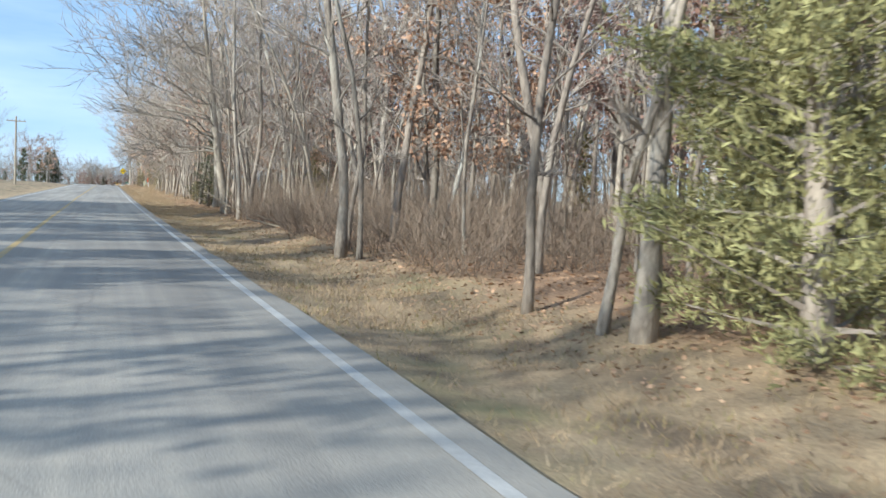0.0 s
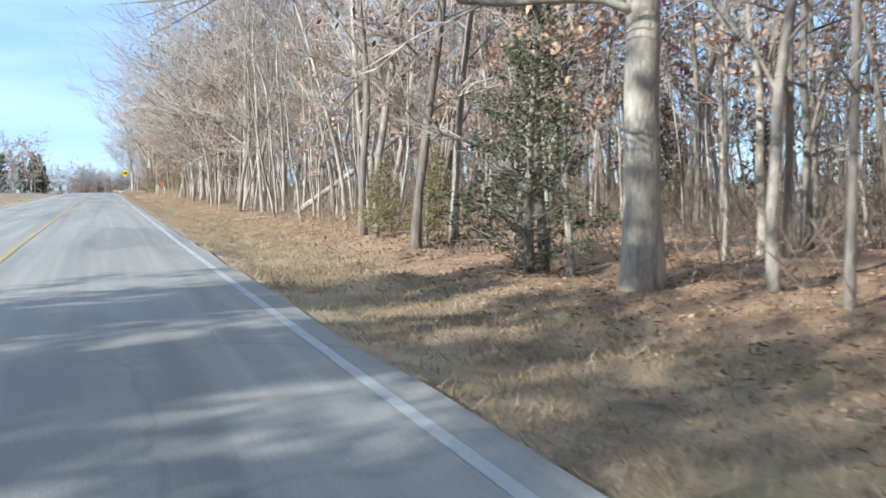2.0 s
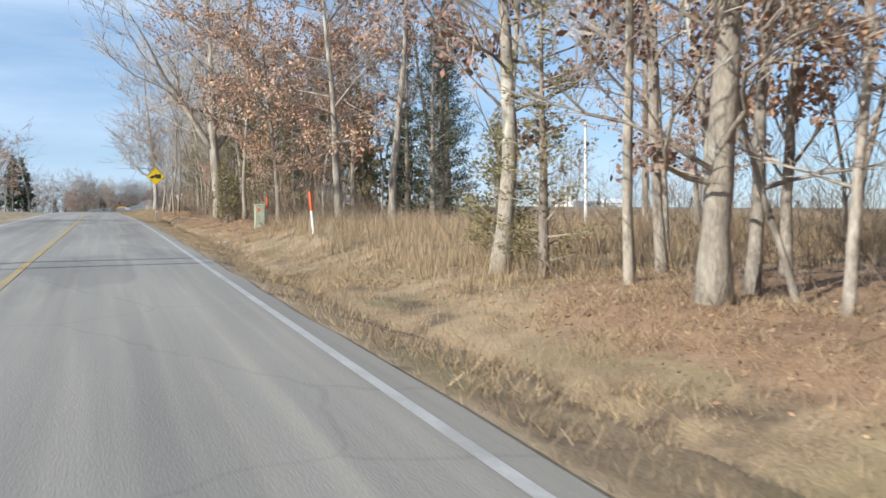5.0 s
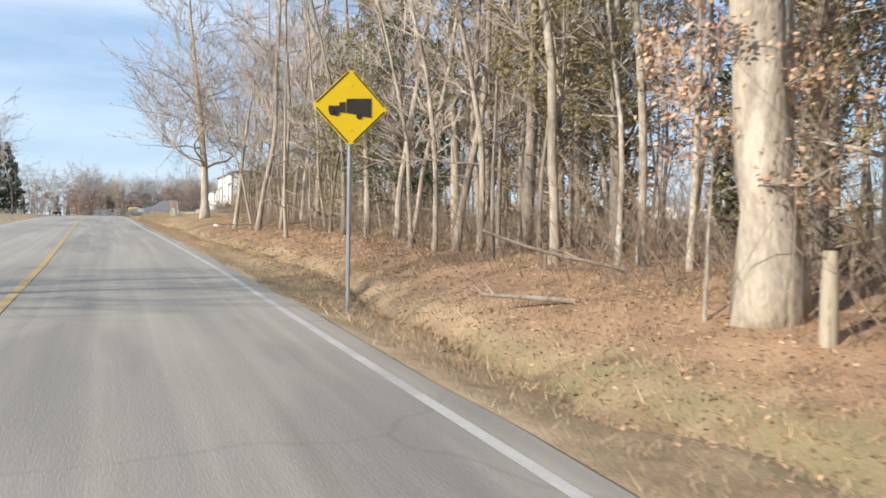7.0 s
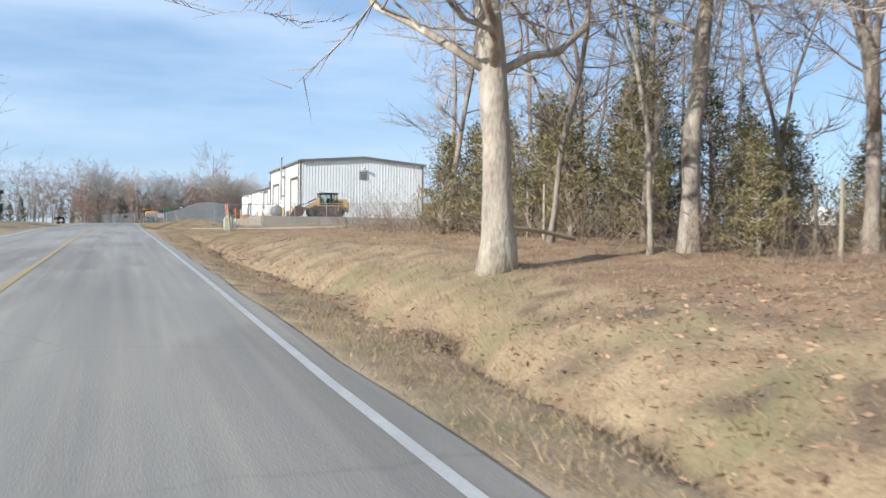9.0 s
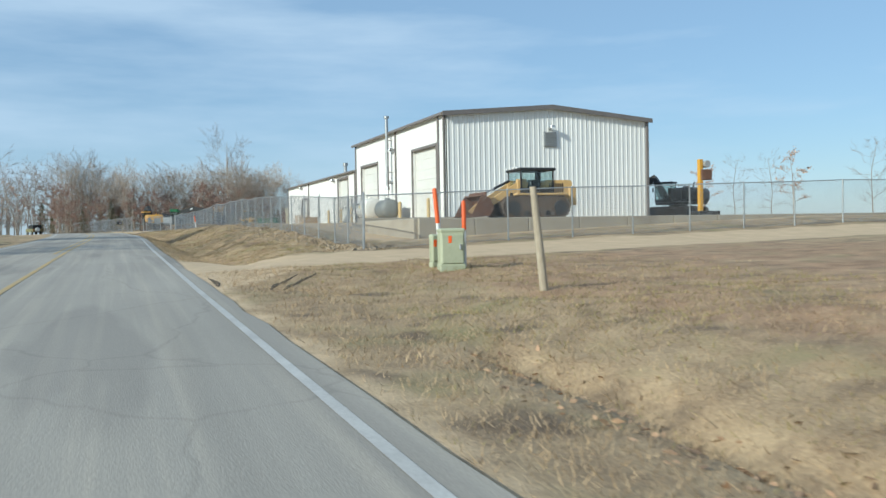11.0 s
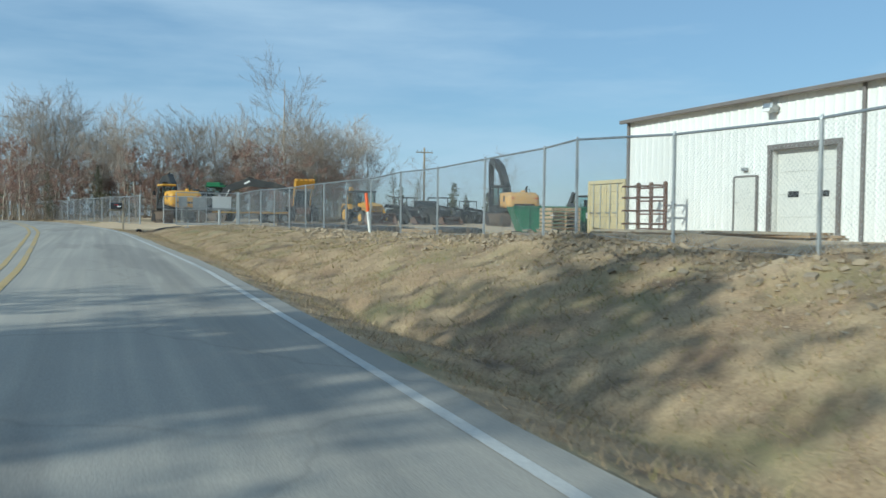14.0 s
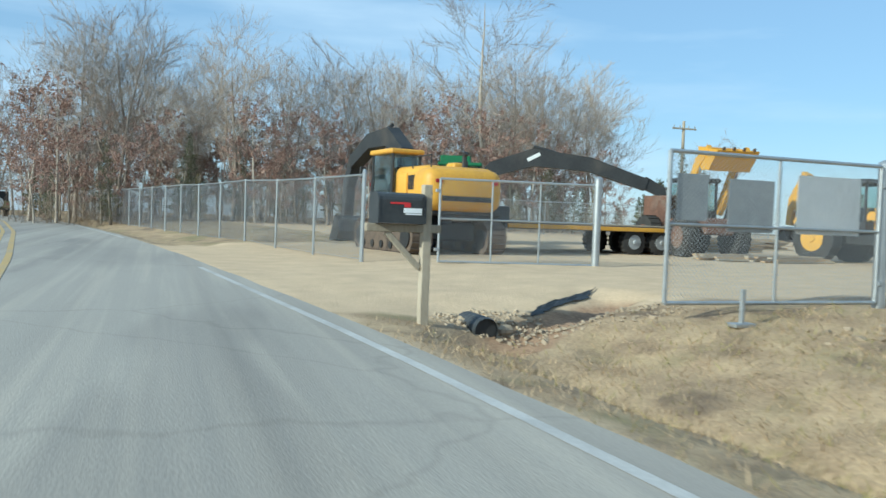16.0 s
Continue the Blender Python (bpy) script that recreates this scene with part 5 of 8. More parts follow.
def man_door(bld, ya, yb, z0, top):
    d = part("door", Build().chamfer((WX - 0.04, (ya + yb) / 2, (z0 + top) / 2), (0.05, yb - ya, top - z0), 0.012), M["door_white"], bld, "plain white steel door")
    part("handle", Build().tube([(WX - 0.07, yb - 0.09, z0 + 1.0), (WX - 0.13, yb - 0.09, z0 + 1.0), (WX - 0.13, yb - 0.2, z0 + 1.0)], 0.012, 6), M["galv"], d)
    f = Build()
    for y in (ya - 0.03, yb + 0.03):
        f.box((WX - 0.03, y, (z0 + top) / 2), (0.09, 0.05, top - z0 + 0.06))
    f.box((WX - 0.03, (ya + yb) / 2, top + 0.03), (0.09, yb - ya, 0.05))
    part("door_frame", f, M["trim_brown"], bld)
    part("door_lamp", Build().chamfer((WX - 0.09, (ya + yb) / 2, top + 0.22), (0.12, 0.18, 0.1), 0.02), M["galv"], bld)


def wall_light(bld, x, y, z, face="x"):
    a = Build().chamfer((x, y, z), (0.30, 0.34, 0.2), 0.04, ry=18 if face == "x" else 0, rx=0 if face == "x" else -18)
    lamp = part("wall_light", a, M["galv"], bld, "grey flood light on a wall bracket")
    part("lens", Build().chamfer((x - (0.15 if face == "x" else 0), y - (0 if face == "x" else 0.17), z - 0.05), (0.03 if face == "x" else 0.24, 0.26 if face == "x" else 0.03, 0.14), 0.008, ry=18 if face == "x" else 0), M["panel_white"], lamp)


def downpipe(bld, y, z0, z1):
    part("downpipe", Build().chamfer((WX - 0.08, y, (z0 + z1) / 2), (0.09, 0.09, z1 - z0), 0.02), M["trim_brown"], bld, "grey-brown downpipe")


tall = thing("tall_workshop", 22.85, 274, 9.5, 0, "tall white ribbed-metal workshop with brown trim and overhead doors", "building")
low = thing("low_workshop", 22.85, 295.4, 9.5, 0, "long low white ribbed-metal workshop wing with brown trim", "building")
tall.matrix_basis = low.matrix_basis = Matrix.Identity(4)
Z0, ZT, ZL, ZR = 9.5, 15.03, 13.28, 15.56
clad_side(tall, 265.3, 282.7, Z0, ZT, [(266.58, 270.5, 13.52), (277.43, 281.3, 13.4)])
overhead_door(tall, 266.58, 270.5, Z0, 13.52)
overhead_door(tall, 277.43, 281.3, Z0, 13.4)
for k in range(14):
    a, c = WX + (BACK - WX) * k / 14, WX + (BACK - WX) * (k + 1) / 14
    top = [ZT + (ZR - ZT) * (1 - abs(v - 22.85) / 6.35) for v in (a, c)]
    part("wall_panel", ribbed(a, c, Z0, top[0], Z0, top[1], lambda u, o, z: (u, 265.3 - o, z)), M["siding"], tall)
core = Build()
core.prism([(WX, Z0), (BACK, Z0), (BACK, ZT), (22.85, ZR), (WX, ZT)], 265.32, 265.5)
core.prism([(WX + 0.05, Z0), (BACK, Z0), (BACK, ZT), (22.85, ZR), (WX + 0.05, ZT)], 282.5, 282.68)
core.box((BACK, 274, (Z0 + ZT) / 2), (0.2, 17.0, ZT - Z0))
part("wall", core, M["siding"], tall)
rf = Build()
rf.prism([(WX - 0.22, ZT - 0.02), (22.85, ZR + 0.02), (BACK + 0.22, ZT - 0.02), (BACK + 0.22, ZT + 0.12), (22.85, ZR + 0.16), (WX - 0.22, ZT + 0.12)], 265.1, 282.9)
part("roof", rf, M["roof_metal"], tall, "grey metal roof")
tr = Build()
tr.prism([(WX - 0.25, ZT - 0.10), (22.85, ZR - 0.06), (BACK + 0.25, ZT - 0.10), (BACK + 0.25, ZT + 0.14), (22.85, ZR + 0.18), (WX - 0.25, ZT + 0.14)], 265.0, 265.09)
tr.chamfer((WX - 0.27, 274, ZT + 0.02), (0.12, 17.8, 0.14), 0.02)
part("eave_trim", tr, M["trim_brown"], tall, "grey-brown eave trim")
for y in (265.36, 266.2, 273.54, 282.62):
    downpipe(tall, y, Z0, ZT)
part("corner_trim", Build().chamfer((BACK + 0.02, 265.24, (Z0 + ZT) / 2), (0.16, 0.1, ZT - Z0), 0.01), M["trim_brown"], tall)
v = part("vent", Build().chamfer((22.76, 265.24, 13.83), (0.82, 0.08, 0.82), 0.015), M["panel_grey"], tall, "square grey louvred wall vent")
for k in range(9):
    part("louvre", Build().box((22.76, 265.18, 13.5 + k * 0.085), (0.7, 0.05, 0.02), Euler((radians(35), 0, 0)).to_matrix()), M["panel_grey"], v)
wall_light(tall, 22.8, 265.05, 14.45, "y")
wall_light(tall, WX - 0.2, 274.05, 14.0)
fl = Build()
fl.tube([(WX - 0.35, 274.35, 11.7), (WX - 0.35, 274.35, 15.95)], 0.11, 10)
flue = part("flue", fl, M["galv"], tall, "galvanised stove flue", True)
part("flue_cap", Build().tube([(WX - 0.35, 274.35, 15.95), (WX - 0.35, 274.35, 15.99), (WX - 0.35, 274.35, 16.13)], [0.11, 0.17, 0.17], 10), M["galv"], flue, smooth=True)
part("flue_tee", Build().tube([(WX - 0.35, 274.35, 11.95), (WX + 0.0, 274.35, 11.95)], 0.11, 10).tube([(WX - 0.35, 274.35, 11.5), (WX - 0.35, 274.35, 11.72)], [0.16, 0.12], 10), M["galv"], flue, smooth=True)
for z in (11.2, 12.6, 14.6):
    part("flue_bracket", Build().box((WX - 0.2, 274.35, z), (0.42, 0.05, 0.05)), M["trim_brown"], flue)
part("flue_rail", Build().box((WX - 0.42, 274.0, 12.0), (0.05, 0.05, 1.9)), M["trim_brown"], flue)

clad_side(low, 282.74, 308.0, Z0, ZL, [(285.05, 288.03, 12.95), (299.23, 301.4, 11.9)])
overhead_door(low, 285.05, 288.03, Z0, 12.95, 3)
overhead_door(low, 299.23, 301.4, Z0, 11.9, 2)
man_door(low, 284.02, 284.72, Z0, 11.3)
man_door(low, 301.94, 302.75, Z0, 11.2)
core = Build()
core.prism([(WX, Z0), (BACK, Z0), (BACK, ZL), (22.85, ZL + 0.6), (WX, ZL)], 307.8, 308.0)
core.box((BACK, 295.4, (Z0 + ZL) / 2), (0.2, 24.8, ZL - Z0))
part("wall", core, M["siding"], low)
part("roof", Build().prism([(WX - 0.2, ZL - 0.02), (22.85, ZL + 0.6), (BACK + 0.2, ZL - 0.02), (BACK + 0.2, ZL + 0.1), (22.85, ZL + 0.72), (WX - 0.2, ZL + 0.1)], 282.75, 308.2), M["roof_metal"], low)
part("eave_trim", Build().chamfer((WX - 0.24, 295.5, ZL + 0.02), (0.12, 25.3, 0.12), 0.02), M["trim_brown"], low)
for y in (283.0, 298.46, 307.9):
    downpipe(low, y, Z0, ZL)
wall_light(low, WX - 0.2, 289.2, 13.0)
wall_light(low, WX - 0.2, 301.3, 13.0)
vp = part("roof_vent", Build().tube([(17.2, 288.4, 13.3), (17.2, 288.4, 14.2)], 0.13, 10), M["galv"], low, "galvanised roof flue", True)
part("cap", Build().tube([(17.2, 288.4, 14.1), (17.2, 288.4, 14.35)], 0.2, 10), M["galv"], vp, smooth=True)
part("conduit", Build().tube([(WX - 0.05, 294.4, 9.7), (WX - 0.05, 294.4, 12.2)], 0.025, 6).box((WX - 0.07, 294.4, 10.4), (0.1, 0.18, 0.26)), M["panel_grey"], low)

# concrete apron that the tracked loader stands on
ap = thing("concrete_apron", 0, 0, 0, 0, "stained tan concrete loading apron with a low kerb wall", "retaining wall", kind="structure")
for k in range(12):
    part("slab", Build().chamfer((12.45 + k * 2.44, 255.3, 8.55), (2.42, 0.28, 1.62), 0.025), M["concrete"], ap)
part("slab", Build().chamfer((11.2, 258.9, 8.6), (0.28, 7.2, 1.55), 0.03), M["concrete"], ap)
part("deck", Build().box((26.0, 260.4, 8.7), (29.4, 9.7, 1.3)), M["concrete"], ap)
part("deck", Build().chamfer((17.0, 264.6, 9.4), (11.0, 0.9, 0.32), 0.03), M["concrete"], ap)

# posts that guard the doors
bol = thing("bollard", 15.8, 271.0, 9.4, 0, "faded yellow steel guard post beside a door", "bollard", "guard posts")
part("post", Build().tube([(0, 0, -0.2), (0, 0, 1.15)], 0.1, 12), M["bollard"], bol, smooth=True)
part("cap", Build().tube([(0, 0, 1.15), (0, 0, 1.2), (0, 0, 1.23)], [0.1, 0.08, 0.03], 12), M["bollard"], bol, smooth=True)
for y in (266.2, 276.9, 281.8, 284.75, 288.6):
    copy_thing(bol, pose(15.8, y, 9.4))


# ---- chain-link fences ----
def chain_fence(name, pts, spacing, height, label, first=0, odd=()):
    """Posts, a top rail and woven wire along a bent line of ground points."""
    f = thing(name, 0, 0, 0, 0, label, "fence")
    runs = [math.dist(p, q) for p, q in zip(pts, pts[1:])]
    L = sum(runs)
    stops = list(np.linspace(0, L, max(1, round(L / spacing)) + 1))
    if odd:                            # one short bay where two runs of the fence meet
        a, e = odd
        stops = list(np.linspace(0, a, round(a / spacing) + 1)) + list(np.linspace(e, L, round((L - e) / spacing) + 1))
    n = len(stops) - 1
    marks = np.concatenate([[0.0], np.cumsum(runs)])

    def plan(s):
        return float(np.interp(s, marks, [p[0] for p in pts])), float(np.interp(s, marks, [p[1] for p in pts]))
    r = random.Random(int(L * 10))
    base = [Vector((*plan(v), 0)) for v in stops]
    for p in base:
        p.z = gz(p.x, p.y)
    tops = [p + Vector((r.uniform(-0.02, 0.02), r.uniform(-0.03, 0.03), height + r.uniform(-0.015, 0.015))) for p in base]
    for i, (p, q) in enumerate(zip(base, tops)):
        if i < first:
            continue
        end = i in (0, n)
        post = part("post", Build().tube([p - Vector((0, 0, 0.3)), q + Vector((0, 0, 0.06 if end else 0))], 0.045 if end else 0.03, 8), M["galv"], f, smooth=True)
        part("post_cap", Build().tube([q + Vector((0, 0, 0.05 if end else -0.02)), q + Vector((0, 0, 0.12 if end else 0.05))], [0.05 if end else 0.036, 0.02], 8), M["galv"], post, smooth=True)
    part("top_rail", Build().tube(tops, 0.022, 7), M["galv"], f, smooth=True)
    w = Build()
    pitch = 0.075
    m = int(L / pitch)
    hgt = height - 0.03

    def at(s, h):
        s = min(max(s, 0), L)
        k = float(np.interp(s, stops, range(n + 1)))
        i = min(int(k), n - 1)
        return base[i].lerp(base[i + 1], k - i) + Vector((0, 0, 0.04 + h))
    for k in range(-int(hgt / pitch), m):
        for sgn in (1, -1):
            s0 = k * pitch
            a, e = max(0, -s0), min(hgt, L - s0)
            if e - a < 0.05:
                continue
            if sgn > 0:
                p, q = at(s0 + a, a), at(s0 + e, e)
            else:
                p, q = at(s0 + a, hgt - a), at(s0 + e, hgt - e)
            w.tube([p, q], 0.0026, 3, False)
    ob = part("chain_link", w, M["wire"], f, "woven galvanised wire mesh")
    ob["kind"] = "stuff"
    part("tension_wire", Build().tube([at(0, 0.02)] + [at(v, 0.02) for v in stops[1:]], 0.004, 4), M["wire"], f)
    return f


def gate_leaf(name, p, q, height, label, lift=0.12, braces=(), panels=()):
    """A framed gate leaf from its hinge p to q, with wire and any sheet panels (start, end, foot, top, material)."""
    p, q = Vector(p), Vector(q)
    ang = math.degrees(math.atan2(q.y - p.y, q.x - p.x))
    L = (q - p).length
    g = thing(name, p.x, p.y, p.z, ang, label, "gate")
    fr = Build()
    zt = lift + height
    for s in (0.03, L - 0.03):
        fr.tube([(s, 0, lift), (s, 0, zt)], 0.027, 8)
    for z in (lift, zt):
        fr.tube([(0.03, 0, z), (L - 0.03, 0, z)], 0.025, 8)
    part("gate_frame", fr, M["galv"], g, smooth=True)
    part("mid_rail", Build().tube([(0.03, 0, lift + height * 0.52), (L - 0.03, 0, lift + height * 0.52)], 0.02, 8), M["galv"], g, smooth=True)
    for s in braces:
        part("upright_bar", Build().tube([(s, 0, lift), (s, 0, zt)], 0.02, 8), M["galv"], g, smooth=True)
    w = Build()
    for k in range(-int(height / 0.06), int(L / 0.06)):
        s0 = k * 0.06
        a, e = max(0, -s0), min(height, L - s0)
        if e - a > 0.05:
            w.tube([(s0 + a, 0, lift + a), (s0 + e, 0, lift + e)], 0.0026, 3, False)
            w.tube([(s0 + a, 0, zt - a), (s0 + e, 0, zt - e)], 0.0026, 3, False)
    part("chain_link", w, M["wire"], g)["kind"] = "stuff"
    for a, e, z0, z1, mt in panels:
        part("sheet_panel", Build().chamfer(((a + e) / 2, -0.045, (z0 + z1) / 2), (e - a, 0.012, z1 - z0), 0.004), M[mt], g, "plain sheet sign fixed to the wire")
    for z in (lift + 0.25, zt - 0.25):
        part("hinge", Build().chamfer((-0.02, 0, z), (0.09, 0.07, 0.07), 0.01), M["galv"], g)
    return g


chain_fence("chain_link_fence", ((7.8, 251.15), (8.3, 257), (8.35, 285), (8.3, 298), (8.0, 313), (7.75, 321), (7.18, 332.5)), 2.84, 1.84, "long galvanised chain-link fence between the yard and the road verge", odd=(46.8, 48.05))
chain_fence("chain_link_fence", ((7.9, 251.1), (39.4, 250.8)), 2.6, 1.84, "galvanised chain-link fence along the gravel drive", 1)
chain_fence("chain_link_fence", ((2.27, 341.4), (-8.3, 393.5)), 2.75, 1.85, "galvanised chain-link fence following the road bend")
chain_fence("chain_link_fence", ((-8.3, 393.6), (14, 400)), 3.0, 1.85, "galvanised chain-link fence in front of the trees")
chain_fence("chain_link_fence", ((9.4, 366.5), (34, 366.5)), 3.0, 1.85, "galvanised chain-link fence behind the parked machines")
gate_leaf("yard_gate", (7.1, 332.45, 9.38), (3.73, 332.3, 9.46), 1.78, "open galvanised yard gate leaf carrying grey and white sheet signs", 0.12, (1.72,),
          ((0.33, 1.38, 0.98, 1.72, "panel_white"), (1.75, 2.45, 0.98, 1.62, "panel_grey"), (2.75, 3.2, 1.1, 1.65, "panel_grey")))
gate_leaf("yard_gate", (3.62, 340.35, 9.38), (7.05, 339.9, 9.42), 1.72, "open galvanised yard gate leaf on the gravel drive", 0.12, (1.15, 2.2))
gp = thing("gate_post", 7.18, 332.5, 9.1, 0, "stout galvanised gate post", "gate post")
part("post", Build().tube([(0, 0, -0.2), (0, 0, 2.2)], 0.085, 12), M["galv"], gp, smooth=True)
part("cap", Build().tube([(0, 0, 2.2), (0, 0, 2.24), (0, 0, 2.27)], [0.095, 0.08, 0.03], 12), M["galv"], gp, smooth=True)
copy_thing(gp, pose(7.08, 339.9, 9.15))
pin = thing("gate_stop", 4.3, 331.6, gz(4.3, 331.6), 0, "small galvanised gate stop set in the grass", "gate stop")
part("rod", Build().tube([(0, 0, -0.1), (0, 0, 0.42)], 0.03, 8), M["galv"], pin)
part("foot", Build().chamfer((0, 0, 0.02), (0.28, 0.16, 0.05), 0.01), M["galv"], pin)


# ---- things along the roadside ----
def warning_sign():
    x, y = 3.0, 153.85
    z = gz(x, y)
    s = thing("warning_sign", x, y, z, 0, "yellow diamond truck warning sign on a slim steel post", "road sign")
    c = 8.2 - z
    part("post", Build().tube([(0, 0.04, -0.4), (0, 0.04, c + 0.45)], 0.028, 8), M["galv"], s, "slim galvanised sign post")
    r = 0.539

    def diamond(k, y0, y1, round_=0.055):
        pts = []
        for i in range(4):
            a = math.pi / 2 * i
            t = Vector((math.cos(a), math.sin(a)))
            nxt = Vector((math.cos(a + math.pi / 2), math.sin(a + math.pi / 2)))
            prv = Vector((math.cos(a - math.pi / 2), math.sin(a - math.pi / 2)))
            for o in (prv, nxt):
                q = t * k + (o - t).normalized() * round_
                pts.append((q.x, c + q.y))
        return Build().prism(pts, y0, y1)
    face = part("panel", diamond(r, -0.004, 0.008), M["sign_yellow"], s, "bright yellow diamond panel")
    ring = Build()
    for a, k in (("outer", r - 0.028),):
        for i in range(4):
            t0, t1 = math.pi / 2 * i, math.pi / 2 * (i + 1)
            p, q = Vector((math.cos(t0), 0, math.sin(t0))) * k, Vector((math.cos(t1), 0, math.sin(t1))) * k
            d = (q - p).normalized() * 0.05
            p, q = p + d, q - d
            nrm = Vector((p.x + q.x, 0, p.z + q.z)).normalized() * 0.009
            n = len(ring.v)
            for yy in (-0.008, -0.0045):
                ring.v += [(v.x, yy, v.z + c) for v in (p - nrm, q - nrm, q + nrm, p + nrm)]
            ring.f += [(n, n + 1, n + 2, n + 3), (n + 4, n + 7, n + 6, n + 5), (n, n + 4, n + 5, n + 1), (n + 1, n + 5, n + 6, n + 2), (n + 2, n + 6, n + 7, n + 3), (n + 3, n + 7, n + 4, n)]
    part("border", ring, M["sign_black"], face)
    tk = Build()
    y0, y1 = -0.010, -0.005
    tk.prism([(-0.06, c + 0.11), (0.29, c + 0.14), (0.29, c - 0.125), (-0.06, c - 0.08)], y0, y1)
    tk.prism([(-0.16, c + 0.055), (-0.075, c + 0.065), (-0.075, c - 0.08), (-0.16, c - 0.075)], y0 - 0.001, y1)
    tk.prism([(-0.31, c + 0.0), (-0.16, c + 0.012), (-0.16, c - 0.075), (-0.31, c - 0.07)], y0, y1)
    for wx, wz in ((-0.26, -0.085), (0.12, -0.115), (-0.2, -0.09)):
        tk.prism([(wx + 0.042 * math.cos(a), c + wz + 0.042 * math.sin(a)) for a in [k * math.pi / 6 for k in range(12)]], y0 - 0.002, y1)
    part("truck_symbol", tk, M["sign_black"], face, "black lorry silhouette")
    for zz in (0.3, -0.3):
        part("bolt", Build().tube([(0, -0.014, c + zz), (0, -0.004, c + zz)], 0.012, 8), M["sign_yellow"], face)


def cable_marker(x, y, h, lean=(0, 0), top=0.45, label="white utility marker post with an orange top"):
    m = thing("marker_post", x, y, gz(x, y), 0, label, "marker post", "utility markers", rx=lean[0], ry=lean[1])
    part("post", Build().tube([(0, 0, -0.2), (0, 0, h * (1 - top))], 0.045, 10), M["marker_white"], m, "white plastic post", True)
    part("sleeve", Build().tube([(0, 0, h * (1 - top)), (0, 0, h - 0.03), (0, 0, h)], [0.05, 0.05, 0.03], 10), M["marker_orange"], m, "orange plastic sleeve", True)
    part("sticker", Build().tube([(0, 0, h * (1 - top) - 0.25), (0, 0, h * (1 - top) - 0.06)], 0.0465, 10, False), M["panel_white"], m)


def cabinet(x, y, w, d, h, rz, label):
    z = gz(x, y)
    c = thing("utility_cabinet", x, y, z, rz, label, "utility cabinet", "utility cabinets")
    part("plinth", Build().chamfer((0, 0, 0.02), (w * 1.06, d * 1.06, 0.2), 0.02), M["cabinet_green"], c)
    body = part("body", Build().chamfer((0, 0, 0.1 + (h - 0.14) / 2), (w, d, h - 0.14), 0.03), M["cabinet_green"], c, "pale green painted steel body")
    part("lid", Build().chamfer((0, 0, h - 0.04), (w * 1.05, d * 1.05, 0.1), 0.03), M["cabinet_green"], c)
    part("door", Build().chamfer((0, -d / 2 - 0.008, 0.1 + (h - 0.2) / 2), (w * 0.86, 0.02, (h - 0.26)), 0.008), M["cabinet_green"], body)
    part("latch", Build().chamfer((w * 0.3, -d / 2 - 0.03, h * 0.55), (0.04, 0.04, 0.12), 0.01), M["galv"], body)
    part("warning_label", Build().box((-w * 0.12, -d / 2 - 0.021, h * 0.74), (0.07, 0.006, 0.15)), M["marker_orange"], body, "small orange warning label")
    for s in (-1, 1):
        part("side_rib", Build().chamfer((s * (w / 2 + 0.006), 0, h * 0.5), (0.02, d * 0.08, h * 0.7), 0.006), M["cabinet_green"], body)


warning_sign()
cabinet(5.8, 135.05, 0.44, 0.42, 0.9, -8, "pale green utility pedestal standing in leaf litter")
cable_marker(6.12, 135.3, 1.08)
cable_marker(5.9, 126.5, 1.32, (0, -5))
cable_marker(7.5, 308.6, 1.28, (0, -6))
cabinet(6.68, 240.6, 0.52, 0.44, 0.86, -12, "large pale green utility cabinet on the verge")
cabinet(6.5, 241.15, 0.17, 0.17, 0.7, 6, "slim pale green cable pedestal beside the cabinet")
cable_marker(6.74, 241.3, 1.72, (0, -5))
cable_marker(7.2, 241.1, 1.45)


def pole(name, x, y, h, r, mat, label, category, crossarm=False, lean=0.0):
    p = thing(name, x, y, gz(x, y), 0, label, category, ry=lean)
    part("shaft", Build().tube([(0, 0, -0.3), (0, 0, h * 0.5), (0, 0, h)], [r, r * 0.9, r * 0.72], 10), M[mat], p, smooth=True)
    if crossarm:
        arm = part("crossarm", Build().chamfer((0, -0.1, h - 0.6), (2.2, 0.1, 0.12), 0.01), M["old_wood"], p)
        for s in (-0.95, -0.4, 0.4, 0.95):
            part("insulator", Build().tube([(s, -0.1, h - 0.54), (s, -0.1, h - 0.4), (s, -0.1, h - 0.34)], [0.03, 0.05, 0.02], 8), M["panel_grey"], arm)
    return p


pole("white_pole", 17.2, 129.4, 4.1, 0.07, "marker_white", "plain white painted pole in the field", "pole")
pole("utility_pole", 24.5, 135.7, 14.0, 0.15, "old_wood", "weathered wooden utility pole in the field", "utility pole", True)
# unseen pole, added so that a second thin shadow crosses the road
pole("utility_pole", -16.0, 113.5, 9.5, 0.13, "old_wood", "weathered wooden pole across the road, unseen, added for its shadow", "utility pole")
pole("utility_pole", -10.3, 117.0, 8.5, 0.13, "old_wood", "weathered wooden utility pole across the road", "utility pole", True)
pole("utility_pole", 37.0, 380.3, 8.9, 0.15, "old_wood", "weathered wooden utility pole beyond the yard", "utility pole", True)
pole("old_fence_post", 6.2, 235.6, 1.62, 0.07, "old_wood", "leaning weathered wooden fence post", "fence post", lean=-6)
pole("wooden_stump", 5.8, 148.3, 0.82, 0.088, "old_wood", "short bleached wooden stump post in the leaves", "stump")
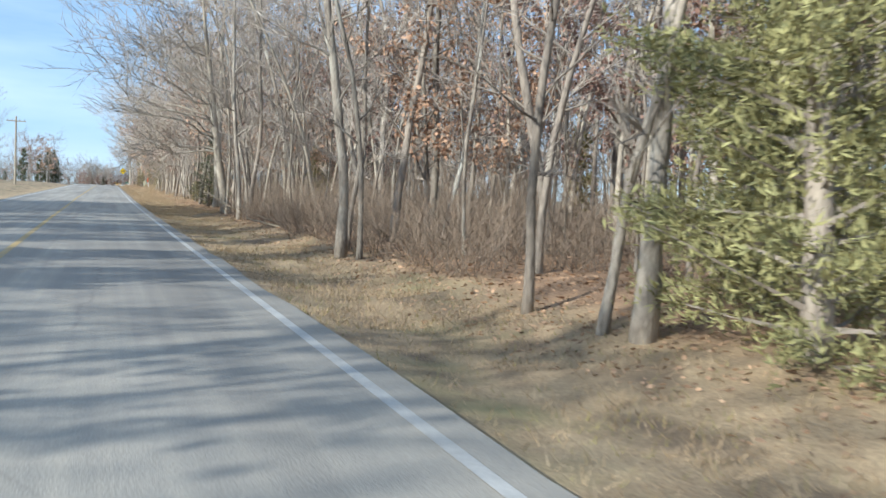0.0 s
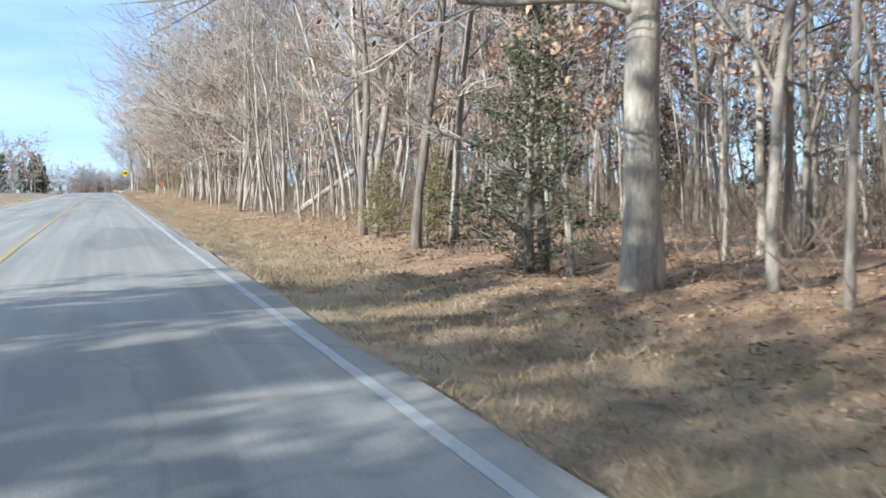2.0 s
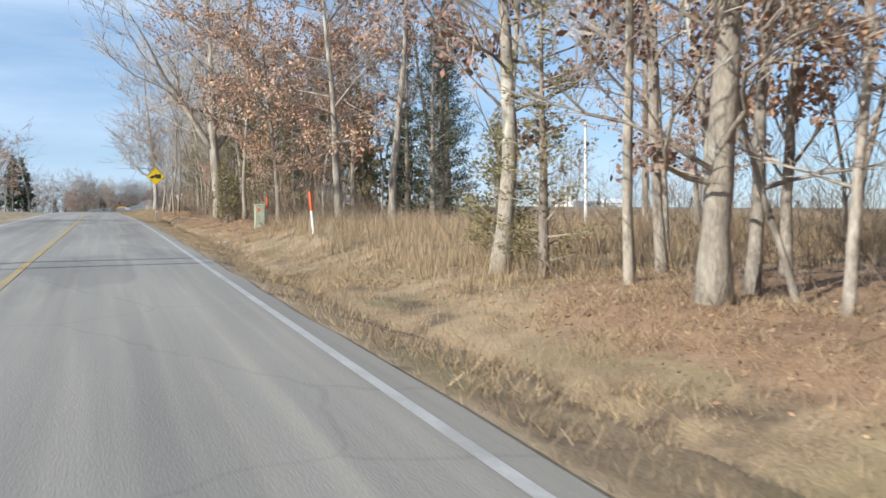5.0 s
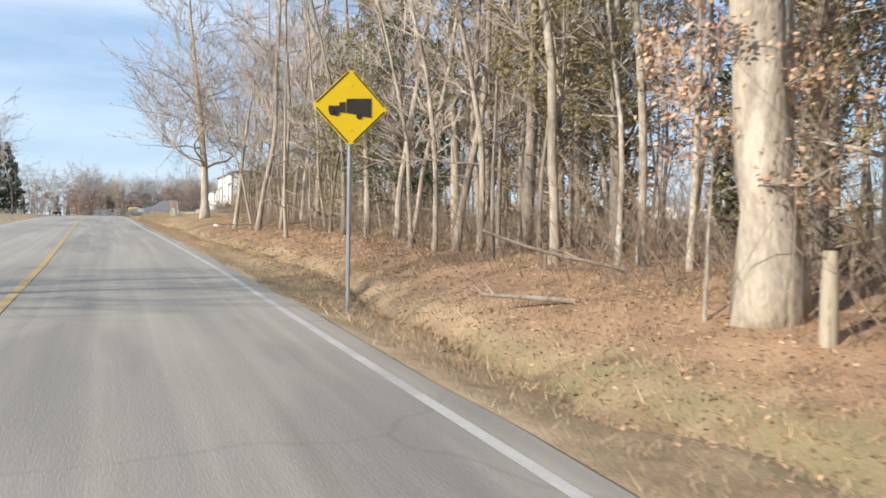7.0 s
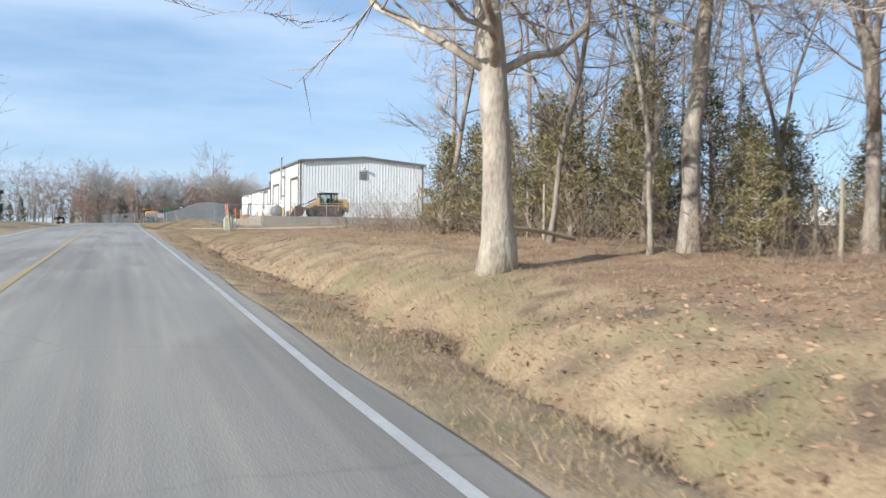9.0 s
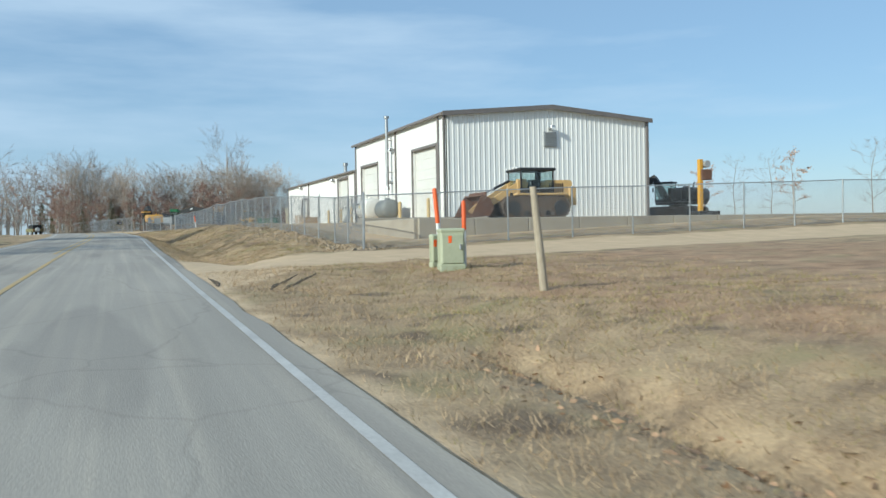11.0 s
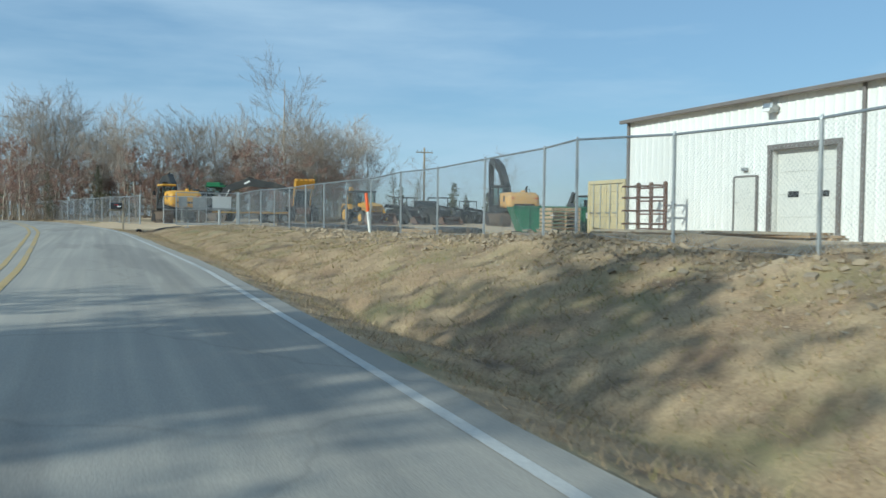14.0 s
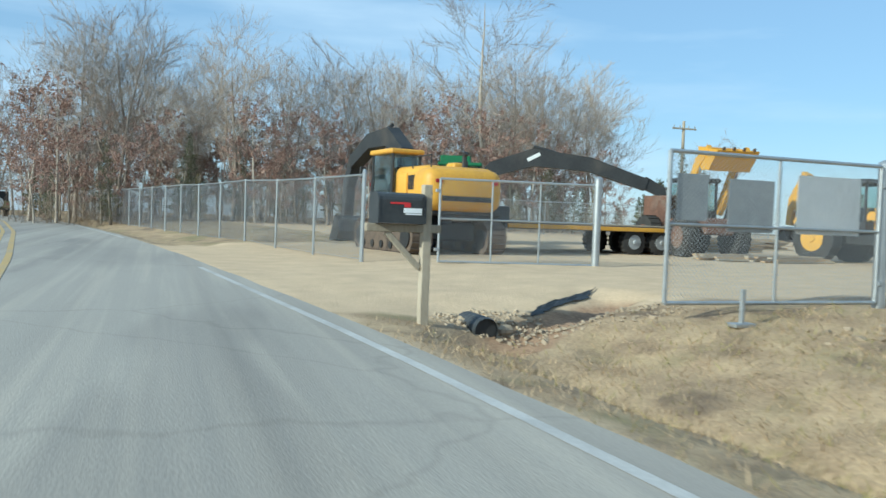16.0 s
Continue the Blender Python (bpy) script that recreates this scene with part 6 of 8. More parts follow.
for x, y in ((8.9, 200.3), (10.7, 196.1), (12.0, 195.5), (10.2, 193.2), (13.4, 195.2), (9.6, 202.5), (11, 206), (12.4, 210)):
    pole("old_fence_post", x, y, 1.25, 0.04, "old_wood", "thin weathered field fence post", "fence post")


def log(x, y, length, r, az, up, mat, label, twigs=3, lift=0.0, seed=1, name="log", wander=0.1):
    rr_ = random.Random(seed)
    l = thing(name, x, y, gz(x, y) + lift, 0, label, name.replace("_", " "))
    d = Vector((math.cos(radians(az)) * math.cos(radians(up)), math.sin(radians(az)) * math.cos(radians(up)), math.sin(radians(up))))
    pts = bent(rr_, (0, 0, r * 0.6), d, length, 7, wander, 0.0)
    part("trunk", Build().tube(pts, [r * (1 - 0.5 * k / 7) for k in range(8)], 8), M[mat], l, smooth=True)
    for k in range(twigs):
        p, t = along(pts, rr_.uniform(0.3, 0.98))
        b = bent(rr_, p, (t + Vector((rr_.uniform(-1, 1), rr_.uniform(-1, 1), rr_.uniform(0, 1)))).normalized(), length * rr_.uniform(0.12, 0.3), 4, 0.25)
        part("branch", Build().tube(b, [r * 0.4, r * 0.33, r * 0.25, r * 0.15, r * 0.06], 5, False), M[mat], l)


log(7.1, 73.0, 12.0, 0.125, -16, 34, "bark_pale", "dead pale trunk fallen at a slant against the trees", 4, 0, 5, "leaning_trunk", 0.045)
log(5.6, 77.3, 1.1, 0.07, -20, 2, "old_wood", "short bleached log lying in the grass", 0, 0, 6)
log(5.0, 74.2, 1.2, 0.03, 15, 2, "old_wood", "bleached branch lying in the grass", 0, 0, 7, "branch")
log(6.2, 73.0, 1.5, 0.05, 165, 3, "old_wood", "grey log half hidden in the grass", 1, 0, 8)
log(5.3, 36.1, 1.7, 0.05, 75, 32, "old_wood", "dead pale branch sticking out of the brush", 2, 0, 9, "branch")
log(5.6, 35.3, 1.9, 0.04, 170, 20, "old_wood", "arched dead branch on the ground", 2, 0, 10, "branch")
log(5.0, 25.5, 1.1, 0.034, 150, 8, "old_wood", "broken bleached log in the roadside brush", 4, 0, 11)
log(5.3, 26.3, 1.0, 0.028, 200, 16, "old_wood", "broken bleached branch in the roadside brush", 4, 0, 12, "branch")
log(5.4, 151.9, 1.2, 0.04, 150, 3, "bark_dark", "dark rotten branch in the leaf litter", 2, 0, 13, "branch")
log(7.3, 153.5, 2.4, 0.035, 170, 12, "bark_dark", "dark dead branch leaning in the brush", 4, 0, 14, "branch")
log(6.0, 174.5, 2.6, 0.06, 20, 6, "bark_dark", "rotten log lying among the stems", 3, 0.15, 15)
log(6.6, 178.6, 3.0, 0.035, 190, 4, "old_wood", "long thin branch lying on the leaves", 4, 0, 16, "branch")
log(8.7, 198.6, 3.0, 0.05, 200, 4, "old_wood", "pale fallen branch under the junipers", 3, 0.1, 17, "branch")


def rag(x, y, s, mat, label, name="plastic_bag", category="litter", seed=3):
    rr_ = random.Random(seed)
    bm = bmesh.new()
    bmesh.ops.create_icosphere(bm, subdivisions=2, radius=s)
    for v in bm.verts:
        v.co *= rr_.uniform(0.75, 1.15)
        v.co.z = max(-0.02, v.co.z * 0.62 + s * 0.3)
    me = bpy.data.meshes.new(name)
    bm.to_mesh(me)
    bm.free()
    me.materials.append(M[mat])
    ob = new(name, me)
    ob.location = (x, y, gz(x, y))
    tagged(ob, label, category)


rag(4.85, 184.6, 0.17, "plastic_white", "crumpled white plastic bag on the bank")
rag(4.2, 133.2, 0.06, "plastic_white", "crumpled white paper cup in the grass", seed=4)
rag(4.05, 133.6, 0.06, "cabinet_green", "crumpled green can in the grass", "crushed_can", seed=5)
rag(4.4, 34.3, 0.06, "plastic_white", "crumpled pale plastic scrap by the road", seed=6)


def mailbox():
    x, y = 0.97, 333.0
    z = 9.27
    m = thing("mailbox", x, y, z, 4, "large black mailbox on a braced wooden post", "mailbox", scale=1.04)
    part("post", Build().chamfer((0.06, 0, 0.61), (0.1, 0.1, 1.66), 0.008), M["old_wood"], m, "pale wooden post")
    part("arm", Build().chamfer((-0.2, 0, 0.96), (0.86, 0.09, 0.09), 0.008), M["old_wood"], m)
    part("brace", Build().chamfer((-0.2, 0, 0.72), (0.55, 0.06, 0.06), 0.006, ry=45), M["old_wood"], m)
    out = [(-0.16, 0.0), (0.16, 0.0), (0.16, 0.25)] + [(0.16 * math.cos(a), 0.25 + 0.08 * math.sin(a)) for a in [math.pi * k / 8 for k in range(1, 8)]] + [(-0.16, 0.25)]
    b = Build()
    b.prism([(p, q + 1.01) for p, q in out], -0.52, 0.0, "x")
    box = part("box", b, M["black_plastic"], m, "black steel box")
    part("door", Build().prism([(p * 1.03, (q - 0.16) * 1.03 + 1.17) for p, q in out], -0.545, -0.52, "x"), M["black_plastic"], box)
    part("writing", Build().box((-0.14, -0.163, 1.15), (0.24, 0.006, 0.05)).box((-0.13, -0.163, 1.112), (0.22, 0.006, 0.015)), M["plastic_white"], box, "white lettering drawn as bars")
    part("logo", Build().box((-0.3, -0.163, 1.225), (0.22, 0.006, 0.02)).box((-0.22, -0.163, 1.205), (0.07, 0.006, 0.045)), M["red_paint"], box, "red stripe emblem")
    part("flag", Build().box((-0.04, -0.172, 1.2), (0.03, 0.01, 0.2)), M["machine_black"], box)


mailbox()
cv = thing("culvert", 1.86, 333.08, 8.96, 0, "dark corrugated culvert pipe end under the drive", "culvert")
pp_ = Build()
for k in range(6):
    pp_.tube([(0, 0.12 * k, 0.12), (0, 0.12 * k + 0.06, 0.12), (0, 0.12 * k + 0.12, 0.12)], [0.15, 0.162, 0.15], 14, False)
part("pipe", pp_, M["black_plastic"], cv)
# black disc inside the pipe mouth, painted in for the shade within
part("bore", Build().tube([(0, 0.05, 0.12), (0, 0.08, 0.12)], 0.145, 14), M["machine_black"], cv, "black disc standing in for the shade inside the pipe")
for k, (dx, dz) in enumerate(((-0.3, 0.08), (0.31, 0.1), (-0.42, 0.12))):
    part("headwall_stone", Build().chamfer((dx, 0.16, dz), (0.2, 0.16, 0.14), 0.05, rz=17 * k), M["rock"], cv)


def rocks(n, x0, x1, y0, y1, seed, smin=0.05, smax=0.16, group="rubble"):
    rr_ = random.Random(seed)
    kinds = []
    for k in range(5):
        bm = bmesh.new()
        bmesh.ops.create_icosphere(bm, subdivisions=1, radius=1)
        for v in bm.verts:
            v.co = Vector((v.co.x * rr_.uniform(0.7, 1.1), v.co.y * rr_.uniform(0.6, 1.0), v.co.z * rr_.uniform(0.4, 0.7)))
        me = bpy.data.meshes.new("rock")
        bm.to_mesh(me)
        bm.free()
        me.materials.append(M["rock"])
        kinds.append(me)
    for _ in range(n):
        x, y = rr_.uniform(x0, x1), rr_.uniform(y0, y1)
        o = new("rock", rr_.choice(kinds))
        s = rr_.uniform(smin, smax)
        o.matrix_basis = pose(x, y, gz(x, y) + s * 0.15, rr_.uniform(-20, 20), rr_.uniform(-20, 20), rr_.uniform(0, 360)) @ Matrix.Scale(s, 4)
        tagged(o, "rough pale rubble stone along the fence", "stone", group)


rocks(30, 6.6, 8.0, 258, 332, 21, 0.03, 0.08)
rocks(16, 6.6, 8.2, 250, 258, 22, 0.04, 0.1)
rocks(20, 6.8, 8.6, 296, 330, 23, 0.05, 0.12)


def rubble(n, seed):
    """Small pale stones strewn along the foot of the fence."""
    rr_ = random.Random(seed)
    b = Build()
    for _ in range(n):
        y = rr_.uniform(250.5, 331)
        x = float(edge_x(y)) + 6.0 + rr_.gauss(0, 0.55) + 0.3 * math.sin(y / 3.1)
        k = rr_.uniform(0.015, 0.065) * (1.5 if rr_.random() < 0.15 else 1.0)
        b.box((x, y, gz(x, y) + k * 0.2), (k * rr_.uniform(1, 2), k * rr_.uniform(1, 2), k * rr_.uniform(0.6, 1.1)), Euler((rr_.uniform(-0.6, 0.6), rr_.uniform(-0.6, 0.6), rr_.uniform(0, 3))).to_matrix())
    single("rubble", b, M["rock"], None, "pale broken rubble strewn along the fence foot", "rubble", kind="stuff")


rubble(4600, 71)


def heap(x, y, w, d, h, n, seed, label, size=1.0):
    """A low spread heap of broken stone."""
    rr_ = random.Random(seed)
    b = Build()
    for _ in range(n):
        a, q = rr_.uniform(0, 6.28), rr_.random() ** 0.6
        px, py = x + w * q * math.cos(a), y + d * q * math.sin(a)
        k = size * rr_.uniform(0.015, 0.06) * (1.6 if rr_.random() < 0.1 else 1.0)
        b.box((px, py, gz(px, py) + h * (1 - q) * rr_.random() + k * 0.2), (k * rr_.uniform(1, 2), k * rr_.uniform(1, 2), k), Euler((rr_.uniform(-0.7, 0.7), rr_.uniform(-0.7, 0.7), rr_.uniform(0, 3))).to_matrix())
    single("rubble", b, M["rock"], None, label, "rubble", kind="stuff")


heap(2.1, 333.5, 0.9, 0.5, 0.03, 320, 72, "pale broken rubble packed round the culvert mouth", 0.5)
heap(3.4, 333.1, 1.4, 0.5, 0.03, 260, 73, "loose rubble along the ditch by the gravel drive", 0.5)
sheet, sr = Build(), random.Random(88)
for up in (0.0, 0.012):
    for i in range(13):
        for j in range(7):
            px = 2.7 + 0.115 * i + 0.05 * j + (0.08 * sr.random() if j in (0, 6) or i in (0, 12) else 0)
            py = 333.75 + 0.085 * i + 0.06 * j
            sheet.v.append((px, py, gz(px, py) + 0.02 + up + 0.012 * math.sin(5 * i + 3 * j)))
sheet.f += [(k, k + 7, k + 8, k + 1) if k > 90 else (k, k + 1, k + 8, k + 7) for i in range(12) for j in range(6) for k in (7 * i + j, 91 + 7 * i + j)]
rim = [7 * i for i in range(13)] + [84 + j for j in range(1, 7)] + [7 * i + 6 for i in range(11, -1, -1)] + [j for j in range(5, 0, -1)]
sheet.f += [(a, b, b + 91, a + 91) for a, b in zip(rim, rim[1:] + rim[:1])]
single("ground_fabric", sheet, M["black_plastic"], None, "crumpled black fabric lining the ditch by the drive", "fabric")
heap(8.2, 251.4, 0.9, 0.6, 0.12, 130, 74, "pale broken concrete heaped at the fence corner")
heap(7.9, 272.5, 0.8, 3.5, 0.08, 220, 75, "broken slabs and rubble spilling under the fence")
heap(7.9, 299.0, 0.8, 6.0, 0.08, 320, 76, "pale rubble spilling down the bank under the fence")
heap(7.7, 313.0, 0.8, 6.0, 0.06, 260, 77, "pale rubble scattered along the fence foot")


def wheel_rut(x0, y0, x1, y1, bow, label):
    """A dark strip with ragged edges, laid along the furrow that a tyre pressed."""
    b, r, n = Build(), random.Random(int(x0 * 100)), 34
    for i in range(n):
        t = i / (n - 1)
        x, y = x0 + (x1 - x0) * t + bow * math.sin(math.pi * t), y0 + (y1 - y0) * t
        w = (0.05 * math.sin(math.pi * (i + 0.4) / n) + 0.012) * r.uniform(0.75, 1.25)
        for k, lift in ((-1.0, 0.006), (-0.45, 0.014), (0.45, 0.014), (1.0, 0.006)):
            b.v.append((x + k * w, y, gz(x + k * w, y) + lift))
    for i in range(n - 1):
        for k in range(3):
            b.f.append((4 * i + k, 4 * i + k + 1, 4 * i + k + 5, 4 * i + k + 4))
    single("wheel_rut", b, M["dark_soil"], None, label, "wheel rut", kind="structure")


wheel_rut(4.06, 241.95, 2.8, 239.15, -0.12, "dark tyre rut pressed into the soft verge")
wheel_rut(3.6, 241.8, 2.62, 239.4, -0.1, "dark tyre rut pressed into the soft verge")
wheel_rut(1.86, 242.6, 1.8, 240.3, 0.06, "broken dark crack along the crumbling road edge")


# ---- machines and goods in the yard ----
def rounded(x0, x1, z0, z1, r, n=5):
    pts = []
    for cx, cz, a0 in ((x1 - r, z1 - r, 0), (x0 + r, z1 - r, 90), (x0 + r, z0 + r, 180), (x1 - r, z0 + r, 270)):
        for k in range(n + 1):
            a = radians(a0 + 90 * k / n)
            pts.append((cx + r * math.cos(a), cz + r * math.sin(a)))
    return pts


def crawler(m, length, width, height, gauge, mat="track_steel"):
    """Two tracks with shoes, rollers and sprockets."""
    for s in (-1, 1):
        y0, y1 = s * gauge / 2 - width / 2, s * gauge / 2 + width / 2
        t = part("track", Build().prism(rounded(-length / 2, length / 2, 0.03, height, height * 0.46), y0 + 0.03, y1 - 0.03), M[mat], m, "dusty steel crawler track")
        out = rounded(-length / 2 - 0.02, length / 2 + 0.02, 0.0, height + 0.03, height * 0.48, 4)
        per = []
        for i in range(len(out)):
            a, b = Vector(out[i]), Vector(out[(i + 1) % len(out)])
            k = max(1, int((b - a).length / 0.19))
            per += [(a.lerp(b, j / k), (b - a).normalized()) for j in range(k)]
        sh = Build()
        for p, d in per:
            mm = Matrix.Rotation(-math.atan2(d.y, d.x), 3, "Y")
            sh.box((p.x, (y0 + y1) / 2, p.y), (0.14, width, 0.05), mm)
        o = part("shoe_chain", sh, M[mat], t)
        o["kind"] = "stuff"
        for k in range(5):
            x = -length * 0.32 + length * 0.64 * k / 4
            part("roller", Build().tube([(x, y0 - 0.005, height * 0.22), (x, y1 + 0.005, height * 0.22)], height * 0.13, 10), M["machine_black"], t)
        for x in (-length / 2 + height * 0.5, length / 2 - height * 0.5):
            part("sprocket", Build().tube([(x, y0 - 0.01, height * 0.5), (x, y1 + 0.01, height * 0.5)], height * 0.33, 14), M["machine_black"], t)


def wheel(m, x, y, r, w, rim="rim_yellow", name="wheel"):
    s = 1 if y > 0 else -1
    t = part(name, Build().tube([(x, y - w / 2, r), (x, y - w * 0.42, r), (x, y + w * 0.42, r), (x, y + w / 2, r)], [r * 0.86, r, r, r * 0.86], 20), M["tyre"], m, "dusty black rubber tyre", True)
    part("rim", Build().tube([(x, y + s * w * 0.3, r), (x, y + s * (w * 0.5 + 0.012), r)], [r * 0.58, r * 0.55], 16), M[rim], t, smooth=True)
    part("hub", Build().tube([(x, y + s * w * 0.5, r), (x, y + s * (w * 0.5 + 0.05), r)], [r * 0.2, r * 0.14], 10), M[rim], t)
    lug = Build()
    for k in range(18):
        a = 2 * math.pi * k / 18
        lug.box((x + r * 1.0 * math.cos(a), y, r + r * 1.0 * math.sin(a)), (0.05, w * 0.9, 0.05), Matrix.Rotation(-a, 3, "Y"))
    part("tread", lug, M["tyre"], t)["kind"] = "stuff"


def cab(m, x0, x1, y0, y1, z0, z1, frame="machine_yellow", roof="machine_yellow", lean=0.0):
    c = part("cab", Build().chamfer(((x0 + x1) / 2, (y0 + y1) / 2, z0 + 0.12), (x1 - x0, y1 - y0, 0.24), 0.02), M[frame], m, "glazed operator cab")
    for x in (x0, x1):
        for y in (y0, y1):
            part("pillar", Build().tube([(x + (0.04 if x == x0 else -0.04), y + (0.04 if y == y0 else -0.04), z0), (x + (0.04 if x == x0 else -0.04) + (lean if x == x1 else 0), y + (0.04 if y == y0 else -0.04), z1)], 0.045, 6), M[frame], c)
    part("roof", Build().chamfer(((x0 + x1) / 2, (y0 + y1) / 2, z1 + 0.06), (x1 - x0 + 0.16, y1 - y0 + 0.12, 0.14), 0.04), M[roof], c)
    for y in (y0 + 0.03, y1 - 0.03):
        part("pane", Build().box(((x0 + x1) / 2, y, (z0 + z1) / 2 + 0.1), (x1 - x0 - 0.12, 0.012, z1 - z0 - 0.28)), M["cab_glass"], c)
    for x in (x0 + 0.03, x1 - 0.03):
        part("pane", Build().box((x, (y0 + y1) / 2, (z0 + z1) / 2 + 0.1), (0.012, y1 - y0 - 0.12, z1 - z0 - 0.28)), M["cab_glass"], c)
    part("seat", Build().chamfer(((x0 + x1) / 2 - 0.15, (y0 + y1) / 2, z0 + 0.45), (0.5, 0.5, 0.4), 0.06).chamfer(((x0 + x1) / 2 - 0.38, (y0 + y1) / 2, z0 + 0.85), (0.14, 0.48, 0.6), 0.05), M["machine_black"], c)
    return c


def bucket(m, x, z, w, d, h, mat="rusty", tilt=0.0, name="bucket"):
    """An open scoop whose mouth looks forward, with side plates, a lip and teeth."""
    o = [(0, h), (-d * 0.35, h * 0.82), (-d * 0.5, h * 0.4), (-d * 0.3, 0.06), (d * 0.5, 0.0)]
    i = [(d * 0.5, 0.05), (-d * 0.26, 0.11), (-d * 0.43, h * 0.42), (-d * 0.3, h * 0.77), (0.03, h * 0.94)]
    ca, sa_ = math.cos(tilt), math.sin(tilt)

    def tr(p):
        return (x + p[0] * ca - p[1] * sa_, z + p[0] * sa_ + p[1] * ca)
    b = part(name, Build().prism([tr(p) for p in o + i], -w / 2, w / 2), M[mat], m, "rusty steel bucket")
    for s in (-1, 1):
        part("side_plate", Build().prism([tr(p) for p in o], s * w / 2 - 0.02, s * w / 2 + 0.02), M[mat], b)
    n = max(4, int(w / 0.3))
    for k in range(n):
        y = -w / 2 + w * (k + 0.5) / n
        part("tooth", Build().prism([tr(p) for p in ((d * 0.48, 0.0), (d * 0.48, 0.07), (d * 0.62, 0.015))], y - 0.04, y + 0.04), M["track_steel"], b)
    return b


def beam(name, m, pts, w, mat, label=""):
    """A box-section boom through (x, z, depth) points."""
    up, dn = [], []
    for i, (x, z, d) in enumerate(pts):
        a = Vector(pts[max(0, i - 1)][:2])
        b = Vector(pts[min(len(pts) - 1, i + 1)][:2])
        t = (b - a).normalized()
        n = Vector((-t.y, t.x)) * d / 2
        up.append((x + n.x, z + n.y))
        dn.append((x - n.x, z - n.y))
    return part(name, Build().prism(up + dn[::-1], -w / 2, w / 2), M[mat], m, label)


def ram(m, a, b, y, r=0.055):
    p = part("ram", Build().tube([(a[0], y, a[1]), ((a[0] * 0.45 + b[0] * 0.55), y, (a[1] * 0.45 + b[1] * 0.55))], r, 8), M["machine_black"], m, smooth=True)
    part("rod", Build().tube([((a[0] + b[0]) / 2, y, (a[1] + b[1]) / 2), (b[0], y, b[1])], r * 0.55, 8), M["galv"], p, smooth=True)


def excavator(x, y, z, rz, body, boom_pts, stick_pts, label, k=1.0, boom_mat="machine_black", roof=None, with_bucket=True):
    m = thing("excavator", x, y, z, rz, label, "excavator", scale=k)
    crawler(m, 4.0, 0.6, 0.85, 2.3)
    part("car_body", Build().chamfer((0, 0, 0.6), (2.6, 1.7, 0.5), 0.06).tube([(0, 0, 0.8), (0, 0, 1.05)], 0.7, 18), M["machine_black"], m)
    part("deck", Build().chamfer((-0.3, 0, 1.15), (3.4, 2.5, 0.22), 0.05), M["machine_black"], m)
    hood = part("engine_cover", Build().soft((-0.75, -0.1, 1.84), (2.0, 2.2, 1.1), 0.2), M[body], m, "painted rounded engine cover", True)
    part("counterweight", Build().soft((-1.75, 0, 1.74), (1.1, 2.36, 1.16), 0.34, 4), M[body], m, "heavy rounded counterweight", True)
    part("side_cover", Build().soft((0.75, -0.85, 1.62), (1.5, 0.8, 0.75), 0.12), M[body], m, smooth=True)
    for sy in (-1, 1):
        for k, xx in enumerate((-1.15, -0.45)):
            part("access_door", Build().soft((xx, sy * 1.1 - 0.1, 1.8), (0.62, 0.16, 0.78), 0.05, 2), M[body], hood, smooth=True)
        for k in range(6):
            part("louvre", Build().chamfer((-1.38 + k * 0.085, sy * 1.19 - 0.1, 1.92), (0.04, 0.03, 0.4), 0.008), M["machine_black"], hood)
    part("exhaust", Build().tube([(-1.1, -0.55, 2.35), (-1.1, -0.55, 2.72), (-1.2, -0.55, 2.82)], 0.07, 8), M["machine_black"], hood)
    part("air_cleaner", Build().soft((-0.5, -0.6, 2.46), (0.5, 0.4, 0.22), 0.08), M[body], hood, smooth=True)
    part("marking", Build().box((-0.4, -1.262, 1.5), (0.75, 0.012, 0.12)), M["machine_black"], hood, "dark bar of lettering")
    part("rear_stripe", Build().chamfer((-2.302, 0, 1.5), (0.014, 1.5, 0.14), 0.004), M["machine_black"], m, "dark bar of lettering")
    for sy in (-0.85, 0.85):
        part("tail_lamp", Build().chamfer((-2.3, sy, 1.95), (0.03, 0.2, 0.1), 0.01), M["lamp_red"], m)
    part("handrail", Build().tube([(-0.2, -1.15, 2.1), (-0.2, -1.15, 2.65), (1.0, -1.15, 2.65), (1.0, -1.15, 2.1)], 0.02, 6), M["machine_black"], m)
    part("handrail", Build().tube([(-2.1, 1.0, 2.3), (-2.1, 1.0, 2.62), (-1.0, 1.0, 2.62), (-1.0, 1.0, 2.3)], 0.02, 6), M["machine_black"], m)
    part("mirror", Build().soft((1.5, 1.45, 2.25), (0.06, 0.2, 0.34), 0.03), M["machine_black"], m)
    cab(m, 0.05, 1.5, 0.22, 1.16, 1.26, 2.78, "machine_black", roof or body, 0.0)
    b = beam("boom", m, boom_pts, 0.42, boom_mat, "heavy dark boom")
    bp = boom_pts[len(boom_pts) // 2]
    part("boom_lettering", Build().box((bp[0], -0.216, bp[1]), (0.5, 0.012, 0.13), Matrix.Rotation(-0.5, 3, "Y")), M["panel_white"], b, "pale bar of lettering")
    s = beam("stick", m, stick_pts, 0.34, boom_mat, "dark dipper arm")
    ram(m, (boom_pts[0][0] + 0.5, boom_pts[0][1] - 0.2), (boom_pts[1][0], boom_pts[1][1] - boom_pts[1][2] * 0.3), 0.28)
    ram(m, (boom_pts[0][0] + 0.5, boom_pts[0][1] - 0.2), (boom_pts[1][0], boom_pts[1][1] - boom_pts[1][2] * 0.3), -0.28)
    mid = boom_pts[len(boom_pts) // 2]
    ram(m, (mid[0], mid[1] + mid[2] * 0.62), (stick_pts[0][0], stick_pts[0][1] + 0.15), 0.0, 0.06)
